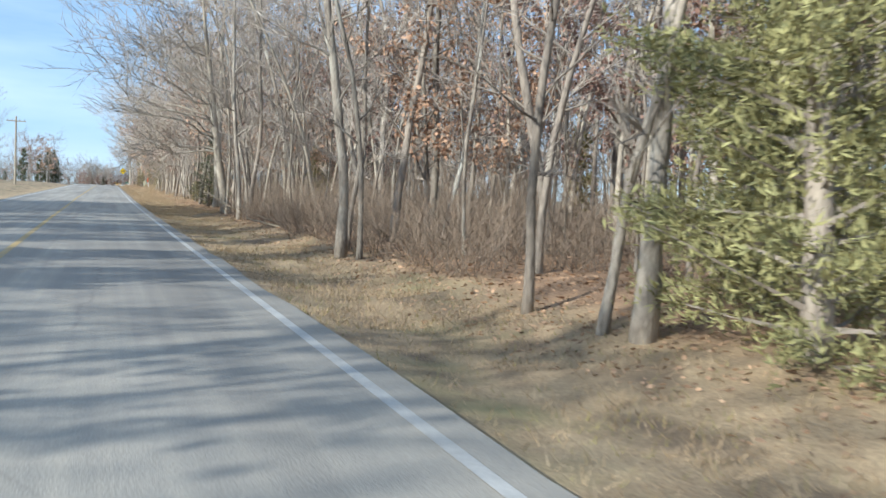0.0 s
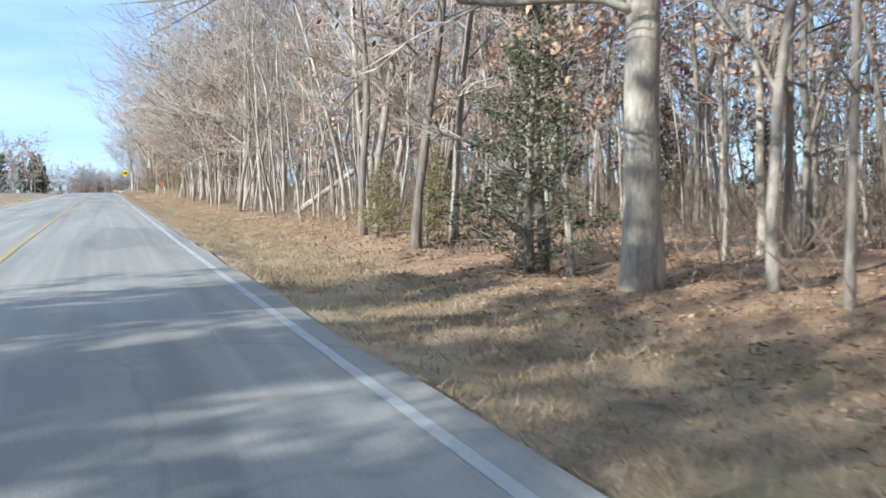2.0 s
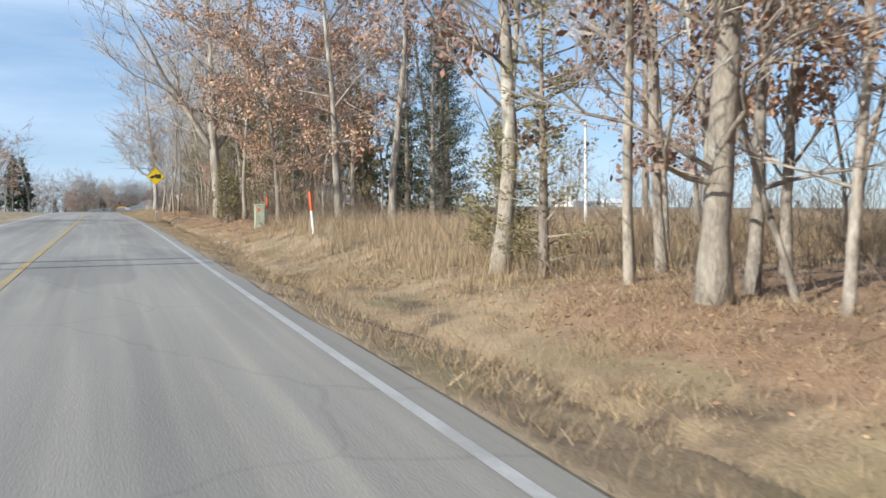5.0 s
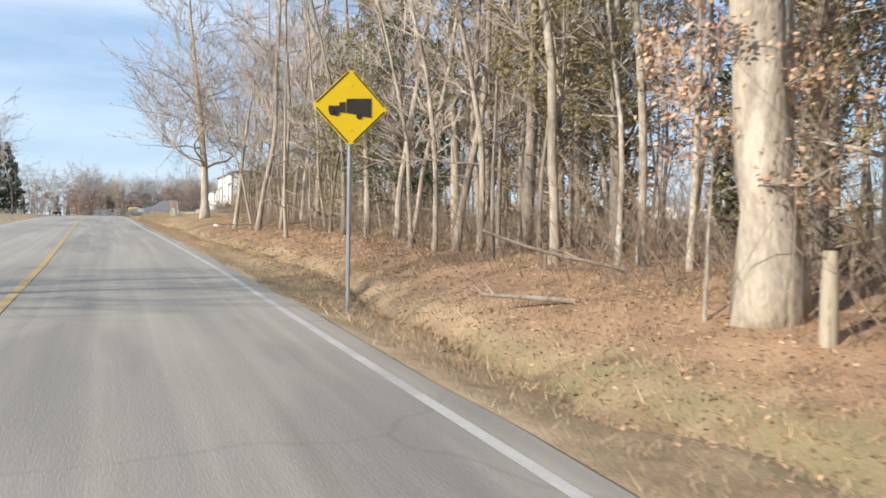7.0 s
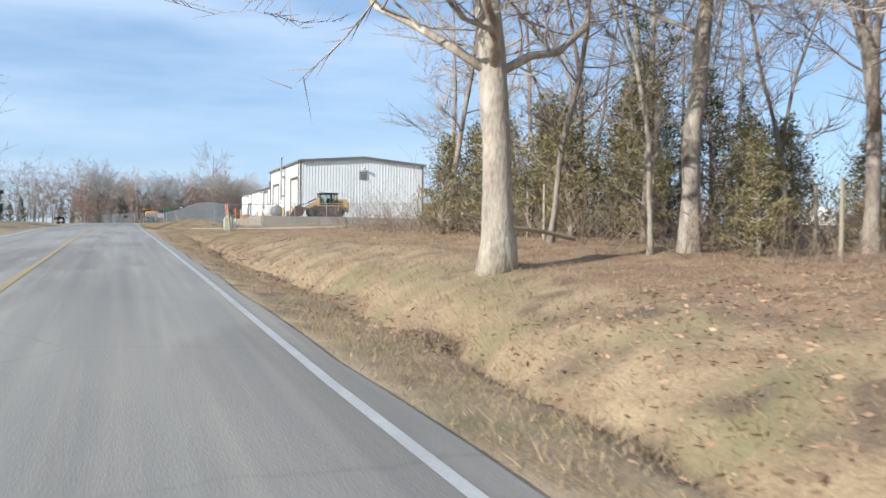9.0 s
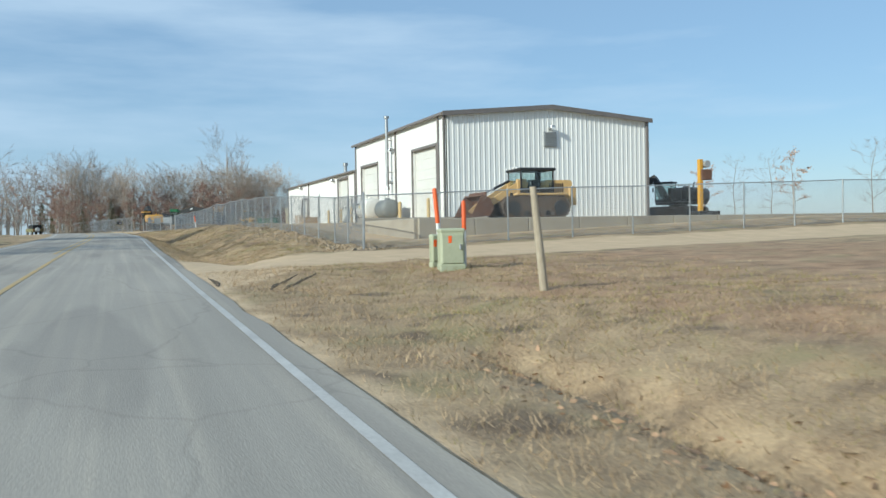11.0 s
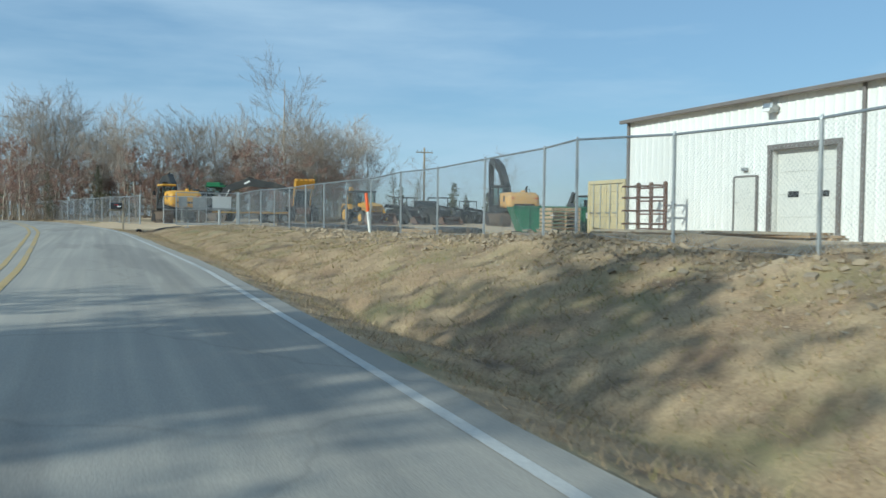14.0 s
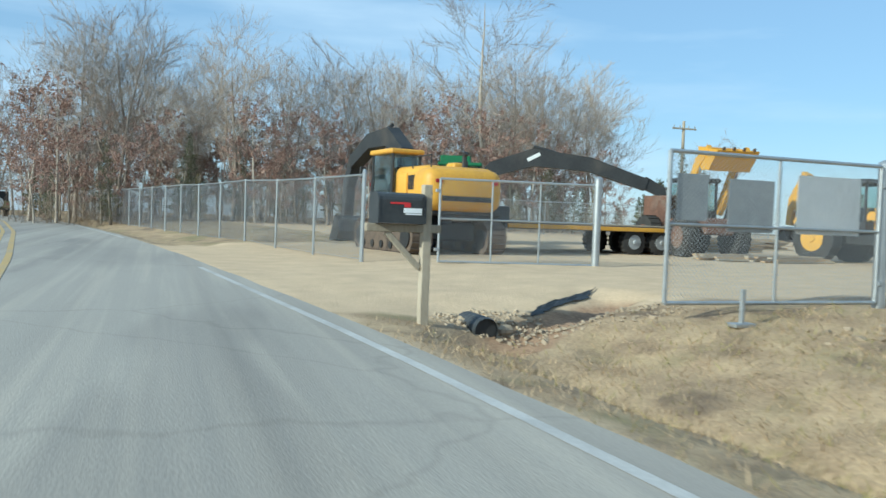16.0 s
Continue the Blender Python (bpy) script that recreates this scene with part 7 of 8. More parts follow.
    if with_bucket:
        bucket(m, stick_pts[-1][0] - 0.25, max(0.02, stick_pts[-1][1] - 0.85), 1.1, 1.0, 0.9, "machine_black", radians(140) if False else 0.0)
    return m


# yellow one by the gate, its boom folded over towards the road bend
excavator(5.0, 345.4, 9.5, 99, "machine_yellow", [(0.9, 1.5, 0.5), (1.7, 2.9, 0.55), (2.7, 3.5, 0.6), (4.2, 3.45, 0.5), (5.8, 2.8, 0.42)], [(5.7, 3.0, 0.42), (6.3, 2.0, 0.38), (6.4, 0.9, 0.3)],
          "yellow tracked excavator with a dark folded boom behind the gate", 0.93)
for xx, yy, rr0 in ((39.4, 337.2, 75), (41.6, 336.4, 80)):
    excavator(xx, yy, 9.5, rr0, "machine_yellow", [(0.9, 1.4, 0.4), (2.2, 2.3, 0.45), (3.6, 1.5, 0.35)], [(3.5, 1.6, 0.35), (3.9, 0.9, 0.3), (3.8, 0.5, 0.25)], "small yellow tracked excavator with a black canopy", 0.6, "machine_black", "machine_black")
# dark one behind it
e3 = excavator(7.6, 352.5, 9.55, -22, "machine_black", [(0.9, 1.5, 0.5), (2.0, 2.7, 0.55), (3.4, 3.15, 0.62), (5.4, 2.95, 0.5), (7.4, 2.3, 0.42)], [(7.3, 2.4, 0.42), (8.1, 2.0, 0.36), (8.6, 1.3, 0.3)],
               "dark green and black tracked machine with a long folded boom", 1.0, "machine_black", "machine_green")
part("guard", Build().chamfer((0.6, 0.75, 2.95), (1.1, 1.0, 0.4), 0.03), M["machine_green"], e3, "green steel cab guard")
# orange one with a raised boom
excavator(27.3, 337.4, 9.5, 82, "machine_orange", [(0.9, 1.5, 0.5), (1.75, 3.0, 0.62), (2.8, 4.2, 0.62), (4.1, 4.85, 0.5), (5.1, 4.95, 0.4)], [(4.9, 5.15, 0.36), (5.3, 4.7, 0.46), (5.25, 3.0, 0.36), (5.05, 1.0, 0.28)],
          "orange tracked excavator with its dark boom raised high", 1.0, "machine_black", "machine_black")


def crawler_loader(x, y, z, rz):
    m = thing("crawler_loader", x, y, z, rz, "yellow tracked loader with a rusty bucket parked on the concrete apron", "loader", scale=0.93)
    crawler(m, 3.3, 0.5, 0.95, 1.9)
    part("belly", Build().chamfer((-0.1, 0, 0.85), (2.6, 1.4, 0.7), 0.05), M["machine_black"], m)
    h = part("engine_cover", Build().prism(rounded(-2.0, -0.65, 0.85, 1.75, 0.14), -0.75, 0.75), M["machine_dusty"], m, "yellow rear engine cover")
    part("rear_block", Build().chamfer((-2.0, 0, 1.0), (0.4, 1.7, 0.9), 0.06), M["machine_dusty"], m)
    for k in range(7):
        part("grille_bar", Build().box((-1.5 + k * 0.11, 0.762, 1.35), (0.05, 0.02, 0.5)), M["machine_black"], h)
    part("fender", Build().chamfer((-0.3, 0.95, 1.08), (2.6, 0.5, 0.1), 0.02).chamfer((-0.3, -0.95, 1.08), (2.6, 0.5, 0.1), 0.02), M["machine_dusty"], m)
    c = cab(m, -1.05, 0.65, -0.8, 0.8, 1.15, 2.2, "machine_black", "machine_black")
    for s in (-0.6, -0.2, 0.2, 0.6):
        part("work_lamp", Build().chamfer((0.76, s, 2.33), (0.08, 0.16, 0.1), 0.02), M["panel_white"], c)
    for s in (-1, 1):
        part("lift_arm", Build().prism([(0.2, 1.65), (0.6, 1.75), (2.3, 0.75), (2.75, 0.35), (2.5, 0.2), (2.0, 0.6), (0.3, 1.35)], s * 0.62 - 0.07, s * 0.62 + 0.07), M["machine_dusty"], m, "yellow loader arm")
        part("tower", Build().chamfer((0.55, s * 0.62, 1.35), (0.5, 0.2, 0.9), 0.04), M["machine_dusty"], m)
        ram(m, (0.9, 0.8), (2.2, 0.75), s * 0.62)
    ram(m, (0.9, 1.75), (2.3, 1.1), 0.0, 0.06)
    bucket(m, 2.72, 0.03, 2.4, 1.15, 1.05, "rusty")
    part("spill_plate", Build().box((2.5, 0, 1.1), (0.06, 2.3, 0.2)), M["rusty"], m)


crawler_loader(17.05, 257.1, 9.36, 176)


def backhoe(x, y, z, rz, label, dark=False):
    m = thing("backhoe_loader", x, y, z, rz, label, "backhoe loader", "backhoes")
    body = "machine_yellow"
    wheel(m, -1.2, 0.85, 0.72, 0.45)
    wheel(m, -1.2, -0.85, 0.72, 0.45)
    wheel(m, 1.25, 0.8, 0.5, 0.32)
    wheel(m, 1.25, -0.8, 0.5, 0.32)
    part("chassis", Build().chamfer((0.0, 0, 0.75), (3.6, 0.8, 0.4), 0.05), M["machine_black"], m)
    h = part("bonnet", Build().prism([(0.35, 0.9), (1.9, 0.9), (1.95, 1.35), (1.7, 1.5), (0.35, 1.65)], -0.42, 0.42), M[body], m, "yellow sloping bonnet")
    for k in range(5):
        part("grille_bar", Build().box((1.955, 0, 0.98 + k * 0.08), (0.02, 0.7, 0.03)), M["machine_black"], h)
    part("fender", Build().prism([(-1.95, 1.2), (-1.7, 1.5), (-0.75, 1.5), (-0.45, 1.15), (-0.55, 1.1), (-0.8, 1.42), (-1.65, 1.42), (-1.88, 1.15)], -1.05, -0.6).prism([(-1.95, 1.2), (-1.7, 1.5), (-0.75, 1.5), (-0.45, 1.15), (-0.55, 1.1), (-0.8, 1.42), (-1.65, 1.42), (-1.88, 1.15)], 0.6, 1.05), M[body], m)
    cab(m, -1.35, 0.3, -0.75, 0.75, 1.0, 2.35, "machine_black", "machine_black")
    part("exhaust", Build().tube([(1.0, 0.25, 1.5), (1.0, 0.25, 2.3)], 0.04, 8), M["machine_black"], m)
    for s in (-1, 1):
        part("lift_arm", Build().prism([(0.15, 1.3), (0.4, 1.55), (1.6, 1.45), (2.5, 0.45), (2.35, 0.3), (1.5, 1.2), (0.4, 1.3)], s * 0.62 - 0.06, s * 0.62 + 0.06), M[body], m, "yellow loader arm")
        ram(m, (0.5, 0.9), (1.7, 1.1), s * 0.62, 0.045)
    bucket(m, 2.75, 0.02, 2.2, 0.95, 0.8, "rusty")
    part("swing_post", Build().chamfer((-2.0, 0, 0.8), (0.4, 0.6, 0.8), 0.05), M[body], m)
    beam("boom", m, [(-2.1, 0.9, 0.3), (-2.75, 1.9, 0.34), (-2.35, 2.75, 0.26)], 0.26, body if not dark else "machine_black", "boom folded upright")
    beam("stick", m, [(-2.35, 2.75, 0.26), (-2.85, 1.9, 0.24), (-2.95, 1.1, 0.18)], 0.2, body if not dark else "machine_black", "dipper arm")
    bucket(m, -2.95, 0.55, 0.6, 0.5, 0.5, "machine_black", 0.0, "hoe_bucket")
    for s in (-1, 1):
        part("stabiliser", Build().chamfer((-2.05, s * 0.7, 1.0), (0.16, 0.14, 1.1), 0.02), M["machine_black"], m)


backhoe(17.9, 343.0, 9.5, -82, "yellow backhoe loader with a rusty front bucket on gravel")
backhoe(36.5, 341.2, 9.5, -78, "yellow backhoe loader with a black folded hoe", True)


def skid_steer(x, y, z, rz, label):
    m = thing("skid_steer", x, y, z, rz, label, "skid steer", "skid steers")
    for xx in (-0.55, 0.55):
        for yy in (-0.72, 0.72):
            wheel(m, xx, yy, 0.42, 0.3, "machine_black")
    part("body", Build().prism(rounded(-1.4, 0.9, 0.35, 1.15, 0.12), -0.55, 0.55), M["machine_black"], m)
    cg = part("cage", Build().chamfer((0.0, 0, 2.05), (1.3, 1.05, 0.08), 0.02), M["machine_black"], m, "black roll cage")
    for xx in (-0.6, 0.6):
        for yy in (-0.48, 0.48):
            part("cage_bar", Build().tube([(xx, yy, 1.1), (xx, yy, 2.05)], 0.04, 6), M["machine_black"], cg)
    part("seat", Build().chamfer((-0.1, 0, 1.2), (0.5, 0.5, 0.2), 0.04).chamfer((-0.35, 0, 1.5), (0.12, 0.5, 0.5), 0.04), M["tyre"], m)
    for s in (-1, 1):
        part("lift_arm", Build().prism([(-1.35, 1.2), (-1.2, 1.55), (0.9, 1.3), (1.5, 0.5), (1.35, 0.4), (0.8, 1.1), (-1.1, 1.3)], s * 0.85 - 0.06, s * 0.85 + 0.06), M["machine_black"], m)
    bucket(m, 1.7, 0.02, 1.8, 0.8, 0.6, "rusty")


skid_steer(21.6, 344.6, 9.52, -60, "black skid steer with an open roll cage")
skid_steer(23.8, 343.2, 9.52, -75, "dark skid steer with a worn bucket")
skid_steer(30.5, 352.5, 9.52, 20, "dark skid steer parked far back on the gravel")


def flat_truck(x, y, z, rz, colour, label, bed=3.2, k=1.0):
    m = thing("flatbed_truck", x, y, z, rz, label, "truck", "yard trucks", scale=k)
    for xx, yy in ((1.7, 0.85), (1.7, -0.85), (-1.6, 0.85), (-1.6, -0.85)):
        wheel(m, xx, yy, 0.42, 0.28, "panel_grey")
    part("frame", Build().chamfer((0, 0, 0.62), (5.2, 0.8, 0.18), 0.02), M["machine_black"], m)
    c = part("cab_body", Build().prism([(0.7, 0.55), (2.75, 0.55), (2.8, 1.2), (1.95, 1.28), (1.55, 1.95), (0.7, 1.98)], -0.9, 0.9), M[colour], m, "painted truck cab")
    part("windscreen", Build().prism([(1.93, 1.31), (1.57, 1.88), (1.6, 1.9), (1.97, 1.33)], -0.75, 0.75), M["cab_glass"], c)
    for s in (-1, 1):
        part("side_window", Build().prism([(0.95, 1.35), (1.75, 1.35), (1.48, 1.82), (0.95, 1.84)], s * 0.9 - 0.012, s * 0.9 + 0.012), M["cab_glass"], c)
        part("headlight", Build().chamfer((2.8, s * 0.68, 1.02), (0.05, 0.26, 0.16), 0.02), M["panel_white"], c)
    part("grille", Build().chamfer((2.79, 0, 0.98), (0.04, 1.0, 0.26), 0.01), M["machine_black"], c)
    part("bumper", Build().chamfer((2.88, 0, 0.62), (0.14, 1.8, 0.2), 0.03), M["galv"], m)
    part("bed", Build().chamfer((-1.0, 0, 0.92), (bed, 2.0, 0.14), 0.02), M["machine_black"], m)
    hr = part("headache_rack", Build().chamfer((0.55, 0, 1.9), (0.06, 1.9, 0.06), 0.01), M["machine_black"], m)
    for s in (-0.9, -0.45, 0, 0.45, 0.9):
        part("rack_bar", Build().chamfer((0.55, s, 1.45), (0.05, 0.05, 0.95), 0.01), M["machine_black"], hr)
    return m


flat_truck(37.0, 356.0, 9.55, -60, "truck_white", "white flatbed truck with a black rack")
flat_truck(32.8, 351.0, 9.55, -70, "machine_black", "black pickup with a headache rack")
flat_truck(26.4, 352.6, 9.55, -110, "machine_black", "black flatbed truck parked on the gravel")


def lowboy(x, y, z, rz):
    """A low equipment trailer with a raised neck."""
    m = thing("equipment_trailer", x, y, z, rz, "long low black equipment trailer with a yellow deck edge", "trailer")
    part("deck", Build().chamfer((0, 0, 0.78), (6.4, 2.3, 0.16), 0.02), M["machine_black"], m)
    for sy in (-1.175, 1.175):
        part("deck_edge", Build().chamfer((0, sy, 0.78), (6.2, 0.05, 0.12), 0.01), M["machine_yellow"], m, "yellow deck edge")
    part("neck", Build().prism([(3.1, 0.75), (4.7, 1.15), (4.7, 1.35), (3.1, 1.0)], -0.5, 0.5), M["machine_black"], m)
    part("ramp", Build().chamfer((-3.3, 0, 1.35), (0.12, 2.1, 1.1), 0.02), M["rusty"], m, "folded rusty loading ramp")
    for k in range(5):
        part("deck_board", Build().chamfer((0, -0.84 + 0.42 * k, 0.885), (6.1, 0.38, 0.05), 0.01), M["old_wood"], m)
    for xx in (-2.3, -1.3):
        for yy in (-0.95, 0.95):
            wheel(m, xx, yy, 0.4, 0.26, "panel_grey")
    part("tool_box", Build().soft((2.5, -0.85, 1.12), (0.9, 0.5, 0.45), 0.04), M["machine_black"], m)


lowboy(10.2, 346.6, 9.5, 186)


def raised_loader(x, y, z, rz):
    """A loader with its yellow bucket lifted over the cab."""
    m = thing("wheel_loader", x, y, z, rz, "yellow wheel loader with its bucket lifted high", "loader")
    for xx in (-1.1, 1.1):
        for yy in (-0.85, 0.85):
            wheel(m, xx, yy, 0.62, 0.42, "rusty")
    part("chassis", Build().chamfer((0, 0, 0.95), (3.4, 1.0, 0.5), 0.06), M["rusty"], m)
    part("bonnet", Build().prism(rounded(-1.9, -0.4, 1.05, 1.75, 0.15), -0.6, 0.6), M["rusty"], m)
    cab(m, -0.45, 0.6, -0.55, 0.55, 1.2, 2.3, "machine_black", "machine_black")
    for s in (-1, 1):
        part("lift_arm", Build().prism([(0.4, 1.4), (0.7, 1.3), (1.5, 2.7), (2.0, 3.1), (1.9, 3.3), (1.3, 2.95)], s * 0.62 - 0.07, s * 0.62 + 0.07), M["machine_yellow"], m, "raised yellow arm")
        ram(m, (0.9, 1.1), (1.5, 2.7), s * 0.62)
    bucket(m, 2.2, 2.75, 1.3, 0.9, 0.95, "machine_yellow", radians(55))


raised_loader(13.9, 346.2, 9.5, -95)


def semi(x, y, z, rz):
    m = thing("semi_truck", x, y, z, rz, "white box trailer behind a bright blue road tractor", "truck", scale=1.25)
    t = part("trailer", Build().chamfer((-3.4, 0, 1.9), (7.4, 2.5, 2.3), 0.04), M["truck_white"], m, "white ribbed box trailer")
    for k in range(11):
        part("rib", Build().box((-6.9 + k * 0.68, -1.262, 1.9), (0.05, 0.03, 2.2)), M["truck_white"], t)
    part("tractor", Build().prism([(0.6, 0.7), (3.9, 0.7), (4.0, 1.55), (2.9, 1.75), (2.5, 2.75), (1.6, 3.0), (0.6, 3.0)], -1.15, 1.15), M["truck_blue"], m, "bright blue tractor cab")
    part("windscreen", Build().prism([(2.88, 1.8), (2.53, 2.6), (2.57, 2.62), (2.92, 1.82)], -1.0, 1.0), M["cab_glass"], m)
    part("side_window", Build().prism([(1.9, 1.75), (2.7, 1.75), (2.45, 2.4), (1.9, 2.45)], -1.17, -1.14), M["cab_glass"], m)
    for xx in (-6.2, -5.1, 1.0, 3.3):
        for yy in (-1.0, 1.0):
            wheel(m, xx, yy, 0.5, 0.3, "panel_grey")


semi(73.0, 371.0, gz(73.0, 371.0), -38)


def tank(x, y, z, rz, r, length, mat, label, text=False):
    m = thing("storage_tank", x, y, z, rz, label, "tank", "storage tanks")
    n = 24
    pts, rad = [], []
    for k, (dx, f) in enumerate(((-length / 2 - 0.16, 0.35), (-length / 2 - 0.11, 0.7), (-length / 2, 0.97), (-length / 2 + 0.04, 1.0), (length / 2 - 0.04, 1.0), (length / 2, 0.97), (length / 2 + 0.11, 0.7), (length / 2 + 0.16, 0.35))):
        pts.append((dx, 0, r + 0.2))
        rad.append(r * f)
    b = part("shell", Build().tube(pts, rad, n), M[mat], m, smooth=True)
    for xx in (-length * 0.3, length * 0.3):
        part("saddle", Build().prism([(-r * 0.7, 0), (r * 0.7, 0), (r * 0.6, 0.42), (0, 0.24), (-r * 0.6, 0.42)], xx - 0.08, xx + 0.08, "x"), M["lumber"] if text else M["machine_black"], m)
    part("manhole", Build().tube([(0.1, 0, 2 * r + 0.17), (0.1, 0, 2 * r + 0.3)], 0.14, 12), M[mat], b, smooth=True)
    part("vent_pipe", Build().tube([(-0.4, 0, 2 * r + 0.15), (-0.4, 0, 2 * r + 0.42), (-0.32, 0, 2 * r + 0.48)], 0.03, 6), M["galv"], b)
    if text:
        cu = bpy.data.curves.new("writing", "FONT")
        cu.body, cu.size, cu.extrude, cu.align_x = "OIL", 0.24, 0.002, "CENTER"
        dg = bpy.data.objects.new("t", cu)
        scene.collection.objects.link(dg)
        me = bpy.data.meshes.new_from_object(dg.evaluated_get(bpy.context.evaluated_depsgraph_get()))
        bpy.data.objects.remove(dg)
        me.materials.clear()
        me.materials.append(M["sign_black"])
        for v in me.vertices:
            v.co = Vector((v.co.x - length * 0.28, -math.sqrt(max(0.0, (r + 0.004) ** 2 - (v.co.y + 0.12) ** 2)), r + 0.2 + v.co.y + 0.12))
        o = new("writing", me)
        o.parent = b
        part("writing_bar", Build().box((-length * 0.28, -r * 0.885, r + 0.2 + r * 0.49), (0.5, 0.02, 0.1), Matrix.Rotation(-0.5, 3, "X")), M["sign_black"], b, "dark bar of worn lettering")
        part("sticker", Build().box((-length * 0.02, -r * 0.985, r + 0.2 + r * 0.2), (0.24, 0.02, 0.12)), M["sign_yellow"], b, "small yellow sticker")


tank(15.2, 275.25, 9.42, -90, 0.68, 1.75, "tank_white", "large white fuel tank lying on wooden saddles by the wall", True)
tank(15.3, 271.9, 9.42, -90, 0.58, 1.55, "tank_grey", "dark grey steel tank lying beside the white one")
bn = thing("waste_drum", 15.0, 276.6, 9.42, 0, "dark open bin beside the fuel tank", "bin")
part("shell", Build().chamfer((0, 0, 0.4), (0.55, 0.5, 0.8), 0.04), M["black_plastic"], bn)
part("red_can", Build().tube([(0, 0, 0.8), (0, 0, 1.1), (0.02, 0, 1.16)], [0.16, 0.16, 0.06], 10), M["red_paint"], bn, "red fuel can")


def pallet_stack(x, y, z, rz, n, label):
    m = thing("pallet_stack", x, y, z, rz, label, "pallets", "wooden pallets")
    for k in range(n):
        z0 = k * 0.135
        for j in range(3):
            part("bearer", Build().box((0, -0.5 + j * 0.5, z0 + 0.055), (1.2, 0.05, 0.085)), M["lumber"], m)
        for j in range(6):
            part("slat", Build().box((-0.54 + j * 0.216, 0, z0 + 0.107), (0.1, 1.05, 0.018)), M["lumber"], m)


pallet_stack(15.2, 295.6, 9.45, 88, 7, "stack of weathered wooden pallets by the wall")
pallet_stack(14.55, 309.2, 9.45, 80, 7, "stack of weathered wooden pallets beside the container")
cr = thing("timber_crate", 14.6, 290.6, 9.42, 90, "long plain wooden crate on the gravel", "crate")
for k in range(5):
    for s in (-1, 1):
        part("plank", Build().chamfer((0, s * 0.5, 0.08 + k * 0.135), (2.3, 0.03, 0.125), 0.006), M["lumber"], cr)
for s in (-1, 1):
    part("end_board", Build().chamfer((s * 1.15, 0, 0.34), (0.03, 1.0, 0.66), 0.006), M["lumber"], cr)
part("lid", Build().chamfer((0, 0, 0.7), (2.36, 1.06, 0.03), 0.006), M["lumber"], cr)
tb = thing("tool_box", 15.3, 293.4, 9.42, 90, "grey-green steel tool box against the wall", "tool box")
part("body", Build().chamfer((0, 0, 0.2), (1.5, 0.6, 0.4), 0.03), M["panel_grey"], tb)
part("lid", Build().chamfer((0, 0, 0.43), (1.54, 0.64, 0.08), 0.03), M["cabinet_green"], tb)
pn = thing("scaffold_frames", 15.8, 282.1, 9.42, 0, "grey steel scaffold frames leaning against the wall", "scaffold")
for k in range(5):
    y = -0.55 + k * 0.24
    fr = Build().tube([(-0.45, y, 0), (0.42, y + 0.1, 1.55)], 0.025, 6).tube([(-0.45, y + 0.3, 0), (0.42, y + 0.4, 1.55)], 0.025, 6)
    for s in (0.1, 0.35, 0.6, 0.85):
        fr.tube([(-0.45 + 0.87 * s, y + 0.1 * s, 1.55 * s), (-0.45 + 0.87 * s, y + 0.3 + 0.1 * s, 1.55 * s)], 0.018, 6)
    part("frame", fr, M["panel_grey"], pn)
rk = thing("pipe_rack", 15.4, 305.2, 9.42, 0, "tall dark steel storage rack with arms", "rack")
for y in (-0.7, 0.0, 0.65):
    u = part("upright_post", Build().chamfer((0, y, 0.85), (0.1, 0.1, 1.75), 0.01), M["rusty"], rk)
    for z in (0.45, 0.85, 1.25, 1.6):
        part("arm", Build().chamfer((-0.3, y, z), (0.6, 0.06, 0.06), 0.01), M["rusty"], u)
for z in (0.3, 0.75, 1.15, 1.55):
    part("rail", Build().chamfer((0, 0, z), (0.05, 1.5, 0.05), 0.01), M["rusty"], rk)


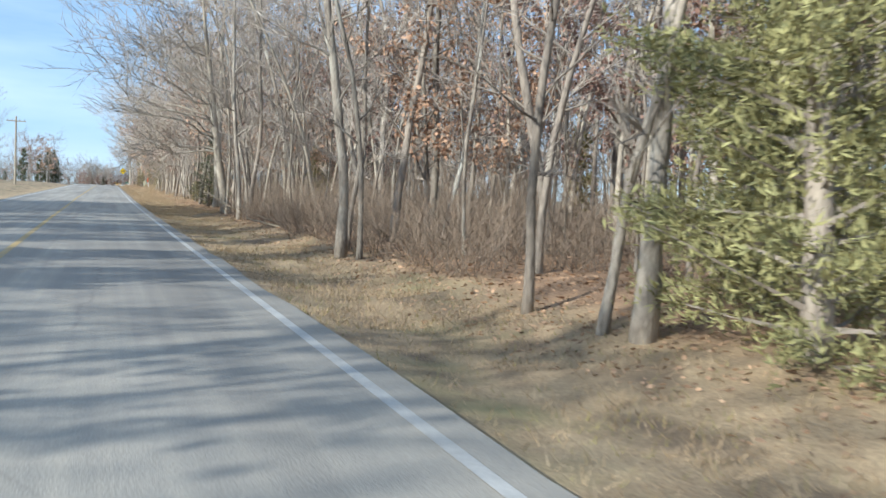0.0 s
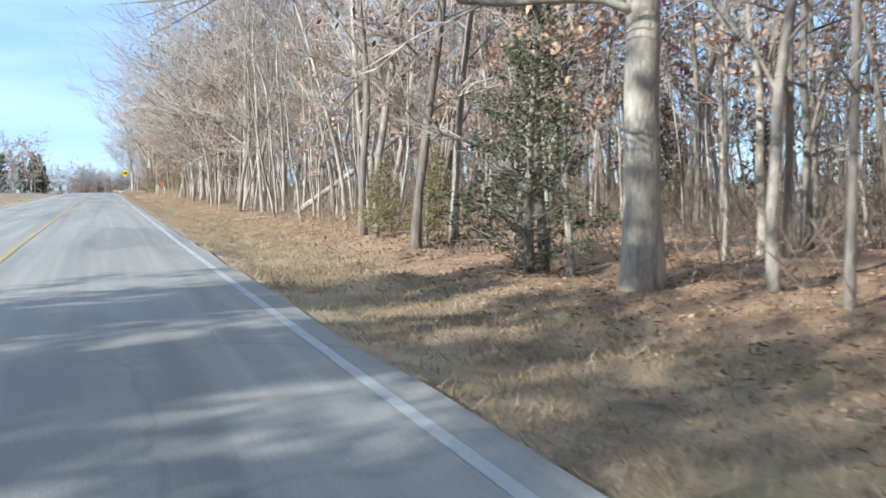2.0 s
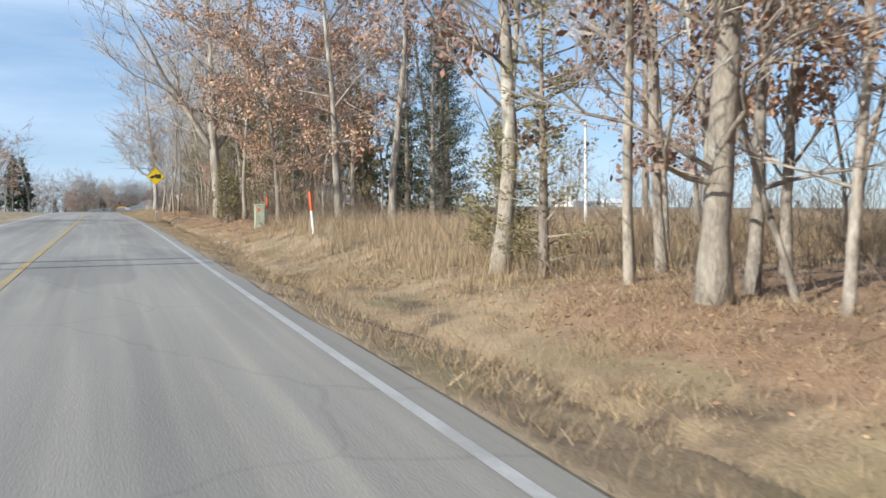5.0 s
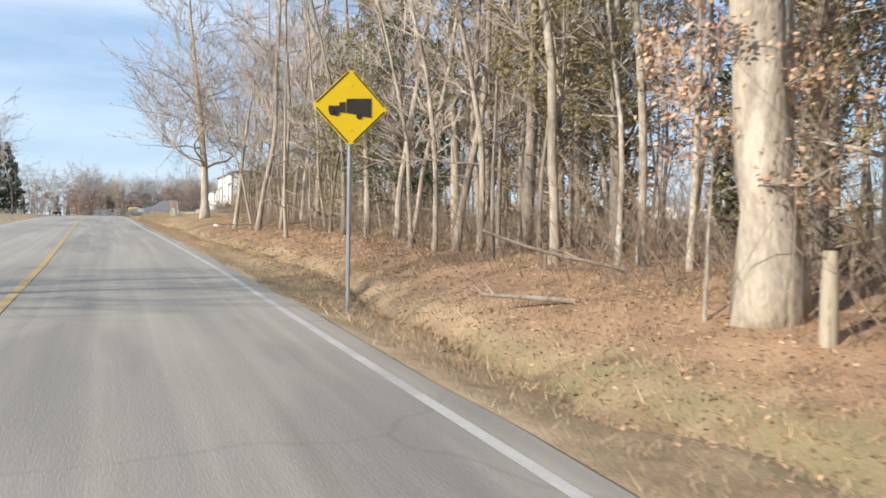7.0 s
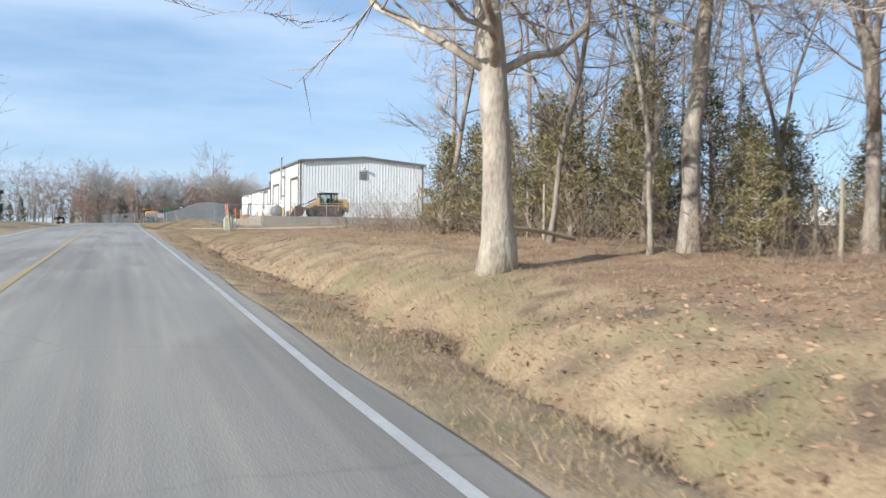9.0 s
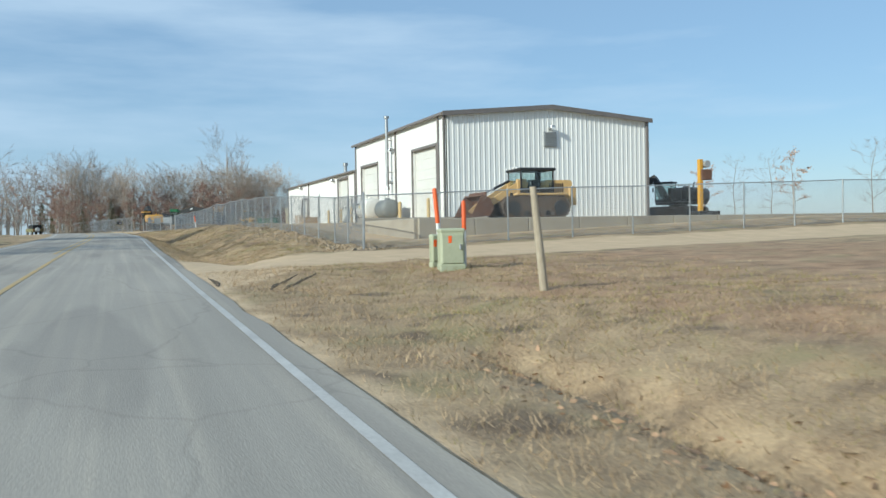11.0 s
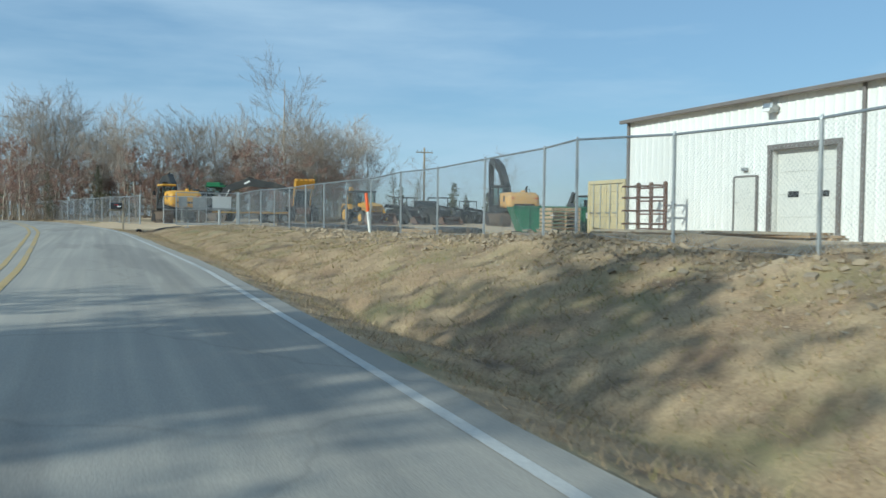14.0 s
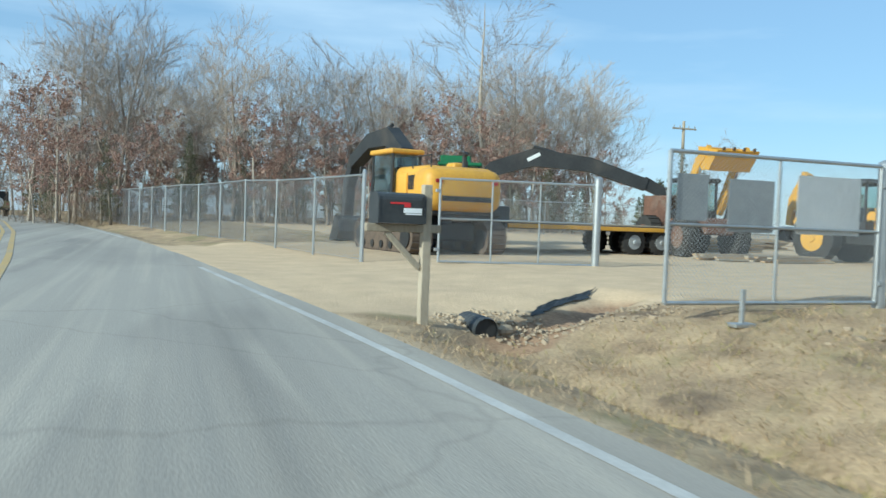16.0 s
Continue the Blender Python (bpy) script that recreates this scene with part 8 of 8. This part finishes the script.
def container(x, y, z, L, W, H):
    m = thing("shipping_container", x, y, z, 0, "tan steel shipping container with closed end doors", "container")
    b = Build()
    n = int(L / 0.28)
    us = []
    for k in range(n):
        us += [(k * L / n, 0), ((k + 0.3) * L / n, 0), ((k + 0.45) * L / n, -0.035), ((k + 0.85) * L / n, -0.035)]
    us.append((L, 0))
    for side in (0, 1):
        n0 = len(b.v)
        for u, o in us:
            yy = (-o if side == 0 else W + o)
            b.v += [(u, yy, 0.12), (u, yy, H - 0.1)]
        for k in range(len(us) - 1):
            b.f.append((n0 + 2 * k, n0 + 2 * k + 2, n0 + 2 * k + 3, n0 + 2 * k + 1))
    part("side_wall", b, M["container_tan"], m)
    fr = Build()
    for xx in (0.05, L - 0.05):
        for yy in (0.05, W - 0.05):
            fr.chamfer((xx, yy, H / 2), (0.14, 0.14, H), 0.015)
    for zz in (0.07, H - 0.06):
        for yy in (0.05, W - 0.05):
            fr.chamfer((L / 2, yy, zz), (L, 0.12, 0.13), 0.012)
        for xx in (0.05, L - 0.05):
            fr.chamfer((xx, W / 2, zz), (0.12, W, 0.13), 0.012)
    part("frame", fr, M["container_tan"], m)
    part("roof", Build().box((L / 2, W / 2, H - 0.06), (L - 0.1, W - 0.1, 0.04)), M["container_tan"], m)
    part("rear_wall", Build().box((L - 0.06, W / 2, H / 2), (0.04, W - 0.1, H - 0.2)), M["container_tan"], m)
    for s in (0, 1):
        y0 = 0.1 + s * (W / 2 - 0.09)
        d = part("door", Build().chamfer((0.04, y0 + (W / 2 - 0.12) / 2, H / 2), (0.05, W / 2 - 0.13, H - 0.3), 0.01), M["container_tan"], m, "tan container door")
        for k in range(4):
            part("door_rib", Build().chamfer((0.005, y0 + (W / 2 - 0.12) / 2, 0.35 + k * (H - 0.6) / 3.2), (0.03, W / 2 - 0.3, 0.16), 0.01), M["container_tan"], d)
        for k in (0.28, 0.72):
            yy = y0 + (W / 2 - 0.12) * k
            part("lock_rod", Build().tube([(-0.03, yy, 0.12), (-0.03, yy, H - 0.12)], 0.018, 6), M["galv"], d)
            part("handle", Build().box((-0.05, yy + 0.1, H * 0.42), (0.02, 0.28, 0.04)), M["galv"], d)


container(16.55, 308.25, 9.4, 6.0, 2.3, 2.0)


def dumpster(x, y, z, rz, L, label):
    m = thing("dumpster", x, y, z, rz, label, "dumpster", "green dumpsters")
    part("tub", Build().prism([(-L / 2 + 0.35, 0.1), (L / 2, 0.1), (L / 2, 1.0), (-L / 2, 1.0)], -0.9, 0.9), M["dumpster_green"], m, "dark green steel tub")
    for sy in (-0.92, 0.92):
        part("rim", Build().chamfer((0, sy, 1.0), (L, 0.07, 0.08), 0.01), M["dumpster_green"], m)
    for k in range(4):
        part("rib", Build().chamfer((-L / 2 + 0.6 + k * (L - 0.8) / 3, -0.92, 0.55), (0.07, 0.05, 0.85), 0.01), M["dumpster_green"], m)
    part("label_plate", Build().box((0.45, -0.955, 0.72), (0.16, 0.01, 0.22)), M["panel_white"], m, "small white label plate")
    part("skid", Build().chamfer((0, -0.5, 0.05), (L * 0.9, 0.1, 0.1), 0.01).chamfer((0, 0.5, 0.05), (L * 0.9, 0.1, 0.1), 0.01), M["machine_black"], m)


dumpster(15.0, 311.7, 9.42, -20, 2.0, "dark green steel dumpster with sloping front")
dumpster(16.9, 312.3, 9.42, -20, 1.7, "second dark green steel dumpster on the gravel")
for k, (x, y, l, w, h, rz) in enumerate(((9.3, 320.5, 5.6, 1.0, 0.12, 92), (9.7, 314.4, 4.6, 1.1, 0.16, 91), (9.2, 326.5, 4.0, 0.8, 0.1, 95), (10.4, 308.5, 3.0, 1.0, 0.14, 80), (9.4, 330.0, 2.6, 0.7, 0.1, 70))):
    mt = thing("mat_stack", x, y, gz(x, y), rz, "low stack of dark timber mats along the fence", "mats", "timber mats")
    for j in range(5):
        part("beam", Build().chamfer((0, -w / 2 + w * (j + 0.5) / 5, h / 2 + 0.03), (l, w / 5 - 0.02, h + 0.06 * (j % 2)), 0.015), M["black_plastic"], mt)
tm = thing("timber_mat", 10.3, 310.2, gz(10.3, 310.2), 88, "pale tan timber mat lying inside the fence", "mats", "timber mats")
for j in range(6):
    part("beam", Build().chamfer((0, -0.62 + 0.25 * j, 0.06), (2.9, 0.235, 0.12), 0.02), M["lumber"], tm)
for k, (x, y, l, rz) in enumerate(((10.6, 313.0, 2.4, 75), (11.8, 300.0, 3.2, 100), (11.0, 304.0, 2.2, 60), (12.6, 297.5, 3.6, 95), (13.4, 343.5, 2.6, 5), (14.7, 342.9, 2.4, 15), (15.5, 343.9, 2.6, -12), (15.2, 350.4, 3.0, 15), (16.6, 351.5, 3.0, -10), (17.6, 349.6, 3.2, 8), (19.4, 351.8, 3.0, 20), (21.4, 352.6, 3.4, -5))):
    lm = thing("lumber_pile", x, y, gz(x, y), rz, "untidy pile of weathered boards on the gravel", "lumber", "board piles")
    rr_ = random.Random(k + 50)
    for j in range(24 if y > 349 else 9):
        part("board", Build().box((rr_.uniform(-0.2, 0.2), -0.5 + 0.12 * (j % 9) + rr_.uniform(-0.03, 0.03), 0.04 + 0.05 * (j % 3) + 0.15 * (j // 9)), (l * rr_.uniform(0.75, 1.0), 0.14, 0.045), Matrix.Rotation(rr_.uniform(-0.08, 0.08), 3, "Z")), M["lumber"] if j % 2 else M["old_wood"], lm)


def jeep(x, y, z, rz):
    m = thing("off_road_car", x, y, z, rz, "square olive off-road car with a spare wheel", "car")
    for xx in (-1.2, 1.2):
        for yy in (-0.72, 0.72):
            wheel(m, xx, yy, 0.38, 0.24, "panel_grey")
    part("body", Build().prism([(-1.9, 0.5), (1.9, 0.5), (1.9, 1.05), (0.75, 1.12), (-1.9, 1.12)], -0.8, 0.8), M["jeep_paint"], m, "olive painted body")
    part("top", Build().prism([(-1.88, 1.12), (0.72, 1.12), (0.45, 1.75), (-1.8, 1.8)], -0.74, 0.74), M["machine_black"], m, "black soft top")
    part("spare_wheel", Build().tube([(-1.92, 0, 1.0), (-2.12, 0, 1.0)], 0.36, 18), M["panel_white"], m, "covered spare wheel")
    for s in (-1, 1):
        part("tail_light", Build().chamfer((-1.92, s * 0.66, 0.92), (0.05, 0.12, 0.16), 0.01), M["lamp_red"], m)
    part("bumper", Build().chamfer((-1.98, 0, 0.55), (0.14, 1.6, 0.16), 0.03), M["machine_black"], m)


jeep(-13.4, 391.5, float(road_z(391.5)) + 0.03, 112)
# machines far behind the apron
excavator(34.5, 282.0, 9.45, 200, "machine_yellow", [(0.9, 1.5, 0.5), (2.0, 3.6, 0.6), (3.9, 2.6, 0.45)], [(3.8, 2.7, 0.45), (4.1, 1.5, 0.35), (4.0, 0.8, 0.3)], "yellow tracked excavator parked behind the workshop", 0.95)
excavator(36.5, 272.0, 9.45, 120, "machine_black", [(0.9, 1.5, 0.5), (2.0, 3.2, 0.6), (3.9, 2.4, 0.45)], [(3.8, 2.5, 0.45), (4.1, 1.4, 0.35), (4.0, 0.8, 0.3)], "dark compact excavator parked behind the workshop", 0.85)
dr = thing("drill_rig", 33.6, 266.0, 9.4, 0, "yellow upright mast of a drill rig with a rusty head", "drill rig", scale=0.72)
part("mast", Build().chamfer((0, 0, 2.4), (0.35, 0.35, 5.0), 0.02), M["machine_yellow"], dr)
part("head", Build().chamfer((0.5, 0, 3.6), (1.1, 0.6, 0.9), 0.06), M["rusty"], dr)
part("winch", Build().tube([(0.5, -0.4, 4.5), (0.5, 0.4, 4.5)], 0.3, 12), M["panel_grey"], dr)
part("base", Build().chamfer((0.4, 0, 0.25), (2.2, 1.5, 0.5), 0.06), M["machine_black"], dr)
# low farm buildings far across the field
for x, y, L, W, H, rz in ((121, 300, 12, 7, 3.0, 20), (131, 300, 7, 5, 2.6, -10)):
    fb = thing("farm_shed", x, y, gz(x, y), rz, "low white metal farm shed far across the field", "shed")
    part("wall", Build().box((0, 0, H / 2), (L, W, H)), M["siding"], fb)
    part("roof", Build().prism([(-W / 2 - 0.3, H), (W / 2 + 0.3, H), (0, H + 1.3)], -L / 2 - 0.3, L / 2 + 0.3, "x"), M["siding"], fb)
    part("door", Build().box((0, -W / 2 - 0.02, H * 0.42), (3, 0.06, H * 0.8)), M["panel_grey"], fb)


# ---- grass, leaves and brush ----
def tri_mesh(name, verts, mat, label, category, per=3):
    """A mesh of loose triangles or quads from an array of corners."""
    n = len(verts) // per
    me = bpy.data.meshes.new(name)
    me.vertices.add(len(verts))
    me.vertices.foreach_set("co", np.asarray(verts, float).ravel())
    me.loops.add(len(verts))
    me.loops.foreach_set("vertex_index", np.arange(len(verts)))
    me.polygons.add(n)
    me.polygons.foreach_set("loop_start", np.arange(n) * per)
    me.materials.append(M[mat])
    me.update(calc_edges=True)
    return tagged(new(name, me), label, category, kind="stuff")


def blades(name, n, u_of, y0, y1, hmin, hmax, width, seed, mat, label, category="grass", skip=((244.6, 251), (333, 349)), lean=1.3, clump=0.0, patchy=0.0):
    r = np.random.RandomState(seed)
    y = r.uniform(y0, y1, n)
    u = u_of(r, n)
    if clump:
        k = max(1, int(n / 14))
        cy, cu = r.uniform(y0, y1, k), u_of(r, k)
        pick = r.randint(0, k, n)
        y, u = cy[pick] + r.normal(0, clump, n), np.maximum(0.4, cu[pick] + r.normal(0, clump, n))
    patch = 0.55 * smooth_noise(u, y, 2.3, seed + 300) + 0.45 * smooth_noise(u, y, 0.8, seed + 301)
    keep = patch > (patchy - 1) * 0.9
    for a, b in skip:
        keep &= ~((y > a) & (y < b))
    y, u, patch = y[keep], u[keep], patch[keep]
    n = len(y)
    x = u + edge_x(y)
    z = surface(x, y) - 0.03
    h = r.uniform(hmin, hmax, n) * r.uniform(0.5, 1.0, n) * np.clip(1 + patchy * patch, 0.4, 1.8)
    a = r.uniform(0, 6.28, n)
    t = r.uniform(0, 6.28, n)
    l = h * r.uniform(0.2, lean, n)
    base = np.stack([x, y, z], 1)
    side = np.stack([np.cos(a), np.sin(a), np.zeros(n)], 1) * (width * r.uniform(0.6, 1.4, n) / 2)[:, None]
    tip = base + np.stack([np.cos(t) * l, np.sin(t) * l, h], 1)
    v = np.stack([base - side, base + side, tip], 1).reshape(-1, 3)
    return tri_mesh(name, v, mat, label, category)


def flakes(name, n, u_of, y0, y1, size, seed, mat, label, skip=((244.6, 251), (333, 349))):
    r = np.random.RandomState(seed)
    y = r.uniform(y0, y1, n)
    u = u_of(r, n)
    keep = np.ones(n, bool)
    for a, b in skip:
        keep &= ~((y > a) & (y < b))
    y, u = y[keep], u[keep]
    n = len(y)
    x = u + edge_x(y)
    c = np.stack([x, y, surface(x, y) + r.uniform(0.0, 0.02, n)], 1)
    d = r.normal(0, 1, (n, 3))
    d[:, 2] *= 0.25
    d /= np.linalg.norm(d, axis=1)[:, None]
    e = np.cross(d, r.normal(0, 1, (n, 3)) * (0.5, 0.5, 1.0))
    e /= np.linalg.norm(e, axis=1)[:, None]
    s = (size * r.uniform(0.6, 1.4, n))[:, None]
    v = np.stack([c - d * s, c + e * s * 0.45, c + d * s, c - e * s * 0.45], 1).reshape(-1, 3)
    return tri_mesh(name, v, mat, label, "leaf litter", 4)


near = lambda r, n: 0.45 + 3.2 * r.beta(1.1, 1.6, n)
bank = lambda r, n: r.uniform(0.6, 7.5, n)
blades("verge_grass", 110000, near, -4, 332, 0.06, 0.17, 0.009, 31, "blades", "dry tan grass tufts on the road verge", clump=0.22)
blades("verge_grass", 40000, bank, 60, 332, 0.05, 0.14, 0.010, 32, "blades", "short dry grass on the roadside bank")
blades("green_grass", 16000, bank, 190, 330, 0.05, 0.14, 0.012, 33, "blades_green", "dull green winter grass on the bank", clump=0.35)
blades("green_grass", 30000, lambda r, n: 0.8 + 6.0 * r.beta(1.6, 1.5, n), 250.5, 332, 0.06, 0.18, 0.013, 63, "blades_green", "matted dull green grass on the bank", lean=1.8, clump=0.4)
blades("green_grass", 22000, lambda r, n: r.uniform(2.2, 10, n), 222, 245, 0.05, 0.15, 0.011, 64, "blades_green", "dull green winter grass beside the drive", lean=1.8, clump=0.3, patchy=0.5)
blades("green_grass", 9000, near, 0, 60, 0.06, 0.16, 0.012, 34, "blades_green", "dull green winter grass under the trees", clump=0.3)
blades("bank_grass", 42000, lambda r, n: r.uniform(0.7, 6.5, n), 66, 136, 0.08, 0.28, 0.010, 35, "blades", "taller dry grass on the bank", clump=0.3)
blades("field_grass", 42000, lambda r, n: r.uniform(3.5, 26, n), 113, 134, 0.35, 0.95, 0.012, 36, "blades", "tall dry broom grass in the open field", lean=0.35, clump=0.14)
blades("field_grass", 16000, lambda r, n: r.uniform(20, 60, n), 118, 150, 0.4, 0.9, 0.02, 37, "blades", "tall dry broom grass in the open field", lean=0.3, clump=0.3)
blades("bank_grass", 16000, lambda r, n: r.uniform(1.0, 7.0, n), 136, 188, 0.06, 0.22, 0.010, 38, "blades", "dry grass among the leaf litter", clump=0.25)
blades("bank_grass", 34000, lambda r, n: 0.8 + 14 * r.beta(1.0, 2.0, n), 185, 233, 0.05, 0.15, 0.011, 39, "blades", "dry tan grass on the bank below the old fence", clump=0.22)
blades("matted_grass", 90000, lambda r, n: 0.7 + 7.0 * r.beta(1.2, 1.4, n), 250.5, 332, 0.05, 0.15, 0.011, 61, "blades", "matted dry grass on the bank below the fence", lean=2.6, clump=0.3)
blades("matted_grass", 80000, lambda r, n: 0.8 + 9 * r.beta(1.0, 1.6, n), 186, 245, 0.05, 0.14, 0.011, 62, "blades", "matted dry grass on the open bank", lean=2.6, clump=0.3)
tight = lambda r, n: 0.42 + 2.6 * r.beta(1.0, 1.5, n)
blades("straw_tufts", 46000, tight, -2, 66, 0.05, 0.17, 0.012, 81, "blades", "ragged dry grass tufts at the wood's edge", clump=0.13, patchy=0.8, lean=1.8)
blades("straw_tufts", 36000, lambda r, n: 1.2 + 5 * r.beta(1.2, 1.5, n), 40, 72, 0.05, 0.2, 0.012, 82, "straw", "yellow straw tufts on the bank before the trees", clump=0.15, patchy=0.8, lean=1.8)
blades("straw_tufts", 150000, lambda r, n: 0.7 + 7.0 * r.beta(1.2, 1.4, n), 64, 137, 0.05, 0.24, 0.011, 83, "straw", "thick yellow straw tufts on the open bank", clump=0.15, patchy=0.9, lean=1.9)
blades("straw_tufts", 50000, lambda r, n: 0.6 + 6.5 * r.beta(1.0, 1.5, n), 135, 189, 0.05, 0.2, 0.011, 84, "straw", "pale straw tufts among the leaf litter", clump=0.14, patchy=0.9, lean=1.7)
blades("straw_tufts", 66000, lambda r, n: 0.6 + 11 * r.beta(1.0, 1.8, n), 186, 245, 0.04, 0.13, 0.011, 85, "straw", "short pale straw on the open bank", clump=0.2, lean=2.2, patchy=0.8)
blades("straw_tufts", 66000, lambda r, n: 0.6 + 6.6 * r.beta(1.1, 1.4, n), 250.5, 333, 0.04, 0.15, 0.011, 86, "straw", "short pale straw on the bank below the fence", clump=0.18, lean=2.2, patchy=0.8)
flakes("fallen_leaves", 30000, lambda r, n: 1.6 + r.gamma(2.0, 1.8, n), -2, 66, 0.033, 41, "leaf_litter", "fallen brown leaves on the woodland edge")
flakes("fallen_leaves", 16000, lambda r, n: 2.6 + r.gamma(2.0, 1.8, n), 66, 120, 0.033, 42, "leaf_litter", "fallen brown leaves on the woodland edge")
flakes("fallen_leaves", 30000, lambda r, n: 1.2 + r.gamma(2.0, 1.5, n), 132, 186, 0.03, 43, "leaf_litter", "fallen brown leaves on the bank")
flakes("fallen_leaves", 12000, lambda r, n: 2.2 + r.gamma(2.0, 1.7, n), 160, 192, 0.036, 46, "leaf_litter", "curled fallen oak leaves on the bank")
flakes("fallen_leaves", 9000, lambda r, n: 2.4 + r.gamma(2.0, 1.8, n), 8, 84, 0.05, 47, "leaf_litter", "curled fallen oak leaves at the wood's edge")
flakes("fallen_leaves", 3600, lambda r, n: 2.0 + r.normal(0, 0.3, n), 160, 232, 0.04, 44, "leaf_litter", "fallen brown leaves gathered in the ditch")
flakes("fallen_leaves", 5000, lambda r, n: 5.4 + r.normal(0, 0.8, n), 251, 331, 0.045, 45, "gravel", "pale rubble and leaves along the fence")


def brush(name, n, x0, x1, y0, y1, hmin, hmax, seed, label, power=1.0):
    r = random.Random(seed)
    b = Build()
    for _ in range(n):
        x, y = x0 + (x1 - x0) * r.random() ** power, r.uniform(y0, y1)
        z = gz(x, y)
        h = (hmin + (hmax - hmin) * r.random() ** 1.5) * (1 + 0.65 * float(smooth_noise(x, y, 1.9, seed)))
        d = Vector((r.gauss(0, 0.6), r.gauss(0, 0.6), 1)).normalized()
        st = bent(r, (x, y, z - 0.05), d, h, 2, 0.3, 0.1)
        rr0 = r.uniform(0.004, 0.009)
        b.tube(st[:2], [rr0, rr0 * 0.7], 3, False)
        b.spike(st[1], st[2], rr0 * 0.7)
        for k in range(6):
            p, t = along(st, r.uniform(0.2, 0.95))
            q = p + (t + Vector((r.uniform(-1, 1), r.uniform(-1, 1), r.uniform(-0.3, 0.6)))).normalized() * h * r.uniform(0.15, 0.4)
            b.spike(p, q, 0.0045)
    ob = new(name, b.mesh(name, M["brush"]))
    return tagged(ob, label, "brush", kind="stuff")


brush("thicket", 5400, 4.8, 13, 11, 35, 0.4, 1.9, 51, "dense leafless brown thicket at the wood's edge", 1.2)
brush("thicket", 2000, 18, 44, 0, 126, 1.5, 4.5, 59, "dense brown undergrowth deep in the woods")
brush("thicket", 2400, 6.4, 16, 0, 118, 0.6, 2.2, 52, "leafless brown undergrowth beneath the trees")
brush("thicket", 3600, 11, 24, 40, 124, 1.2, 3.4, 60, "tangled leafless saplings and vines beneath the trees")
brush("thicket", 900, 6.0, 9.5, 36, 114, 0.4, 1.4, 53, "leafless brown undergrowth at the wood's edge")
brush("thicket", 4200, 5.6, 14, 133, 187, 0.5, 2.6, 54, "leafless brown undergrowth in the grove")
brush("thicket", 2400, 8.4, 17, 188, 220, 0.6, 2.2, 55, "leafless brown undergrowth along the old fence")
brush("thicket", 800, 7.0, 24, 118, 134, 0.3, 1.0, 56, "dead weed stalks in the open field")
brush("thicket", 2600, -10, 29, 369, 386, 0.8, 3.4, 57, "leafless brown undergrowth behind the yard")
brush("weeds", 220, 7.0, 8.0, 252, 331, 0.2, 0.6, 58, "dead weed stalks along the fence foot")
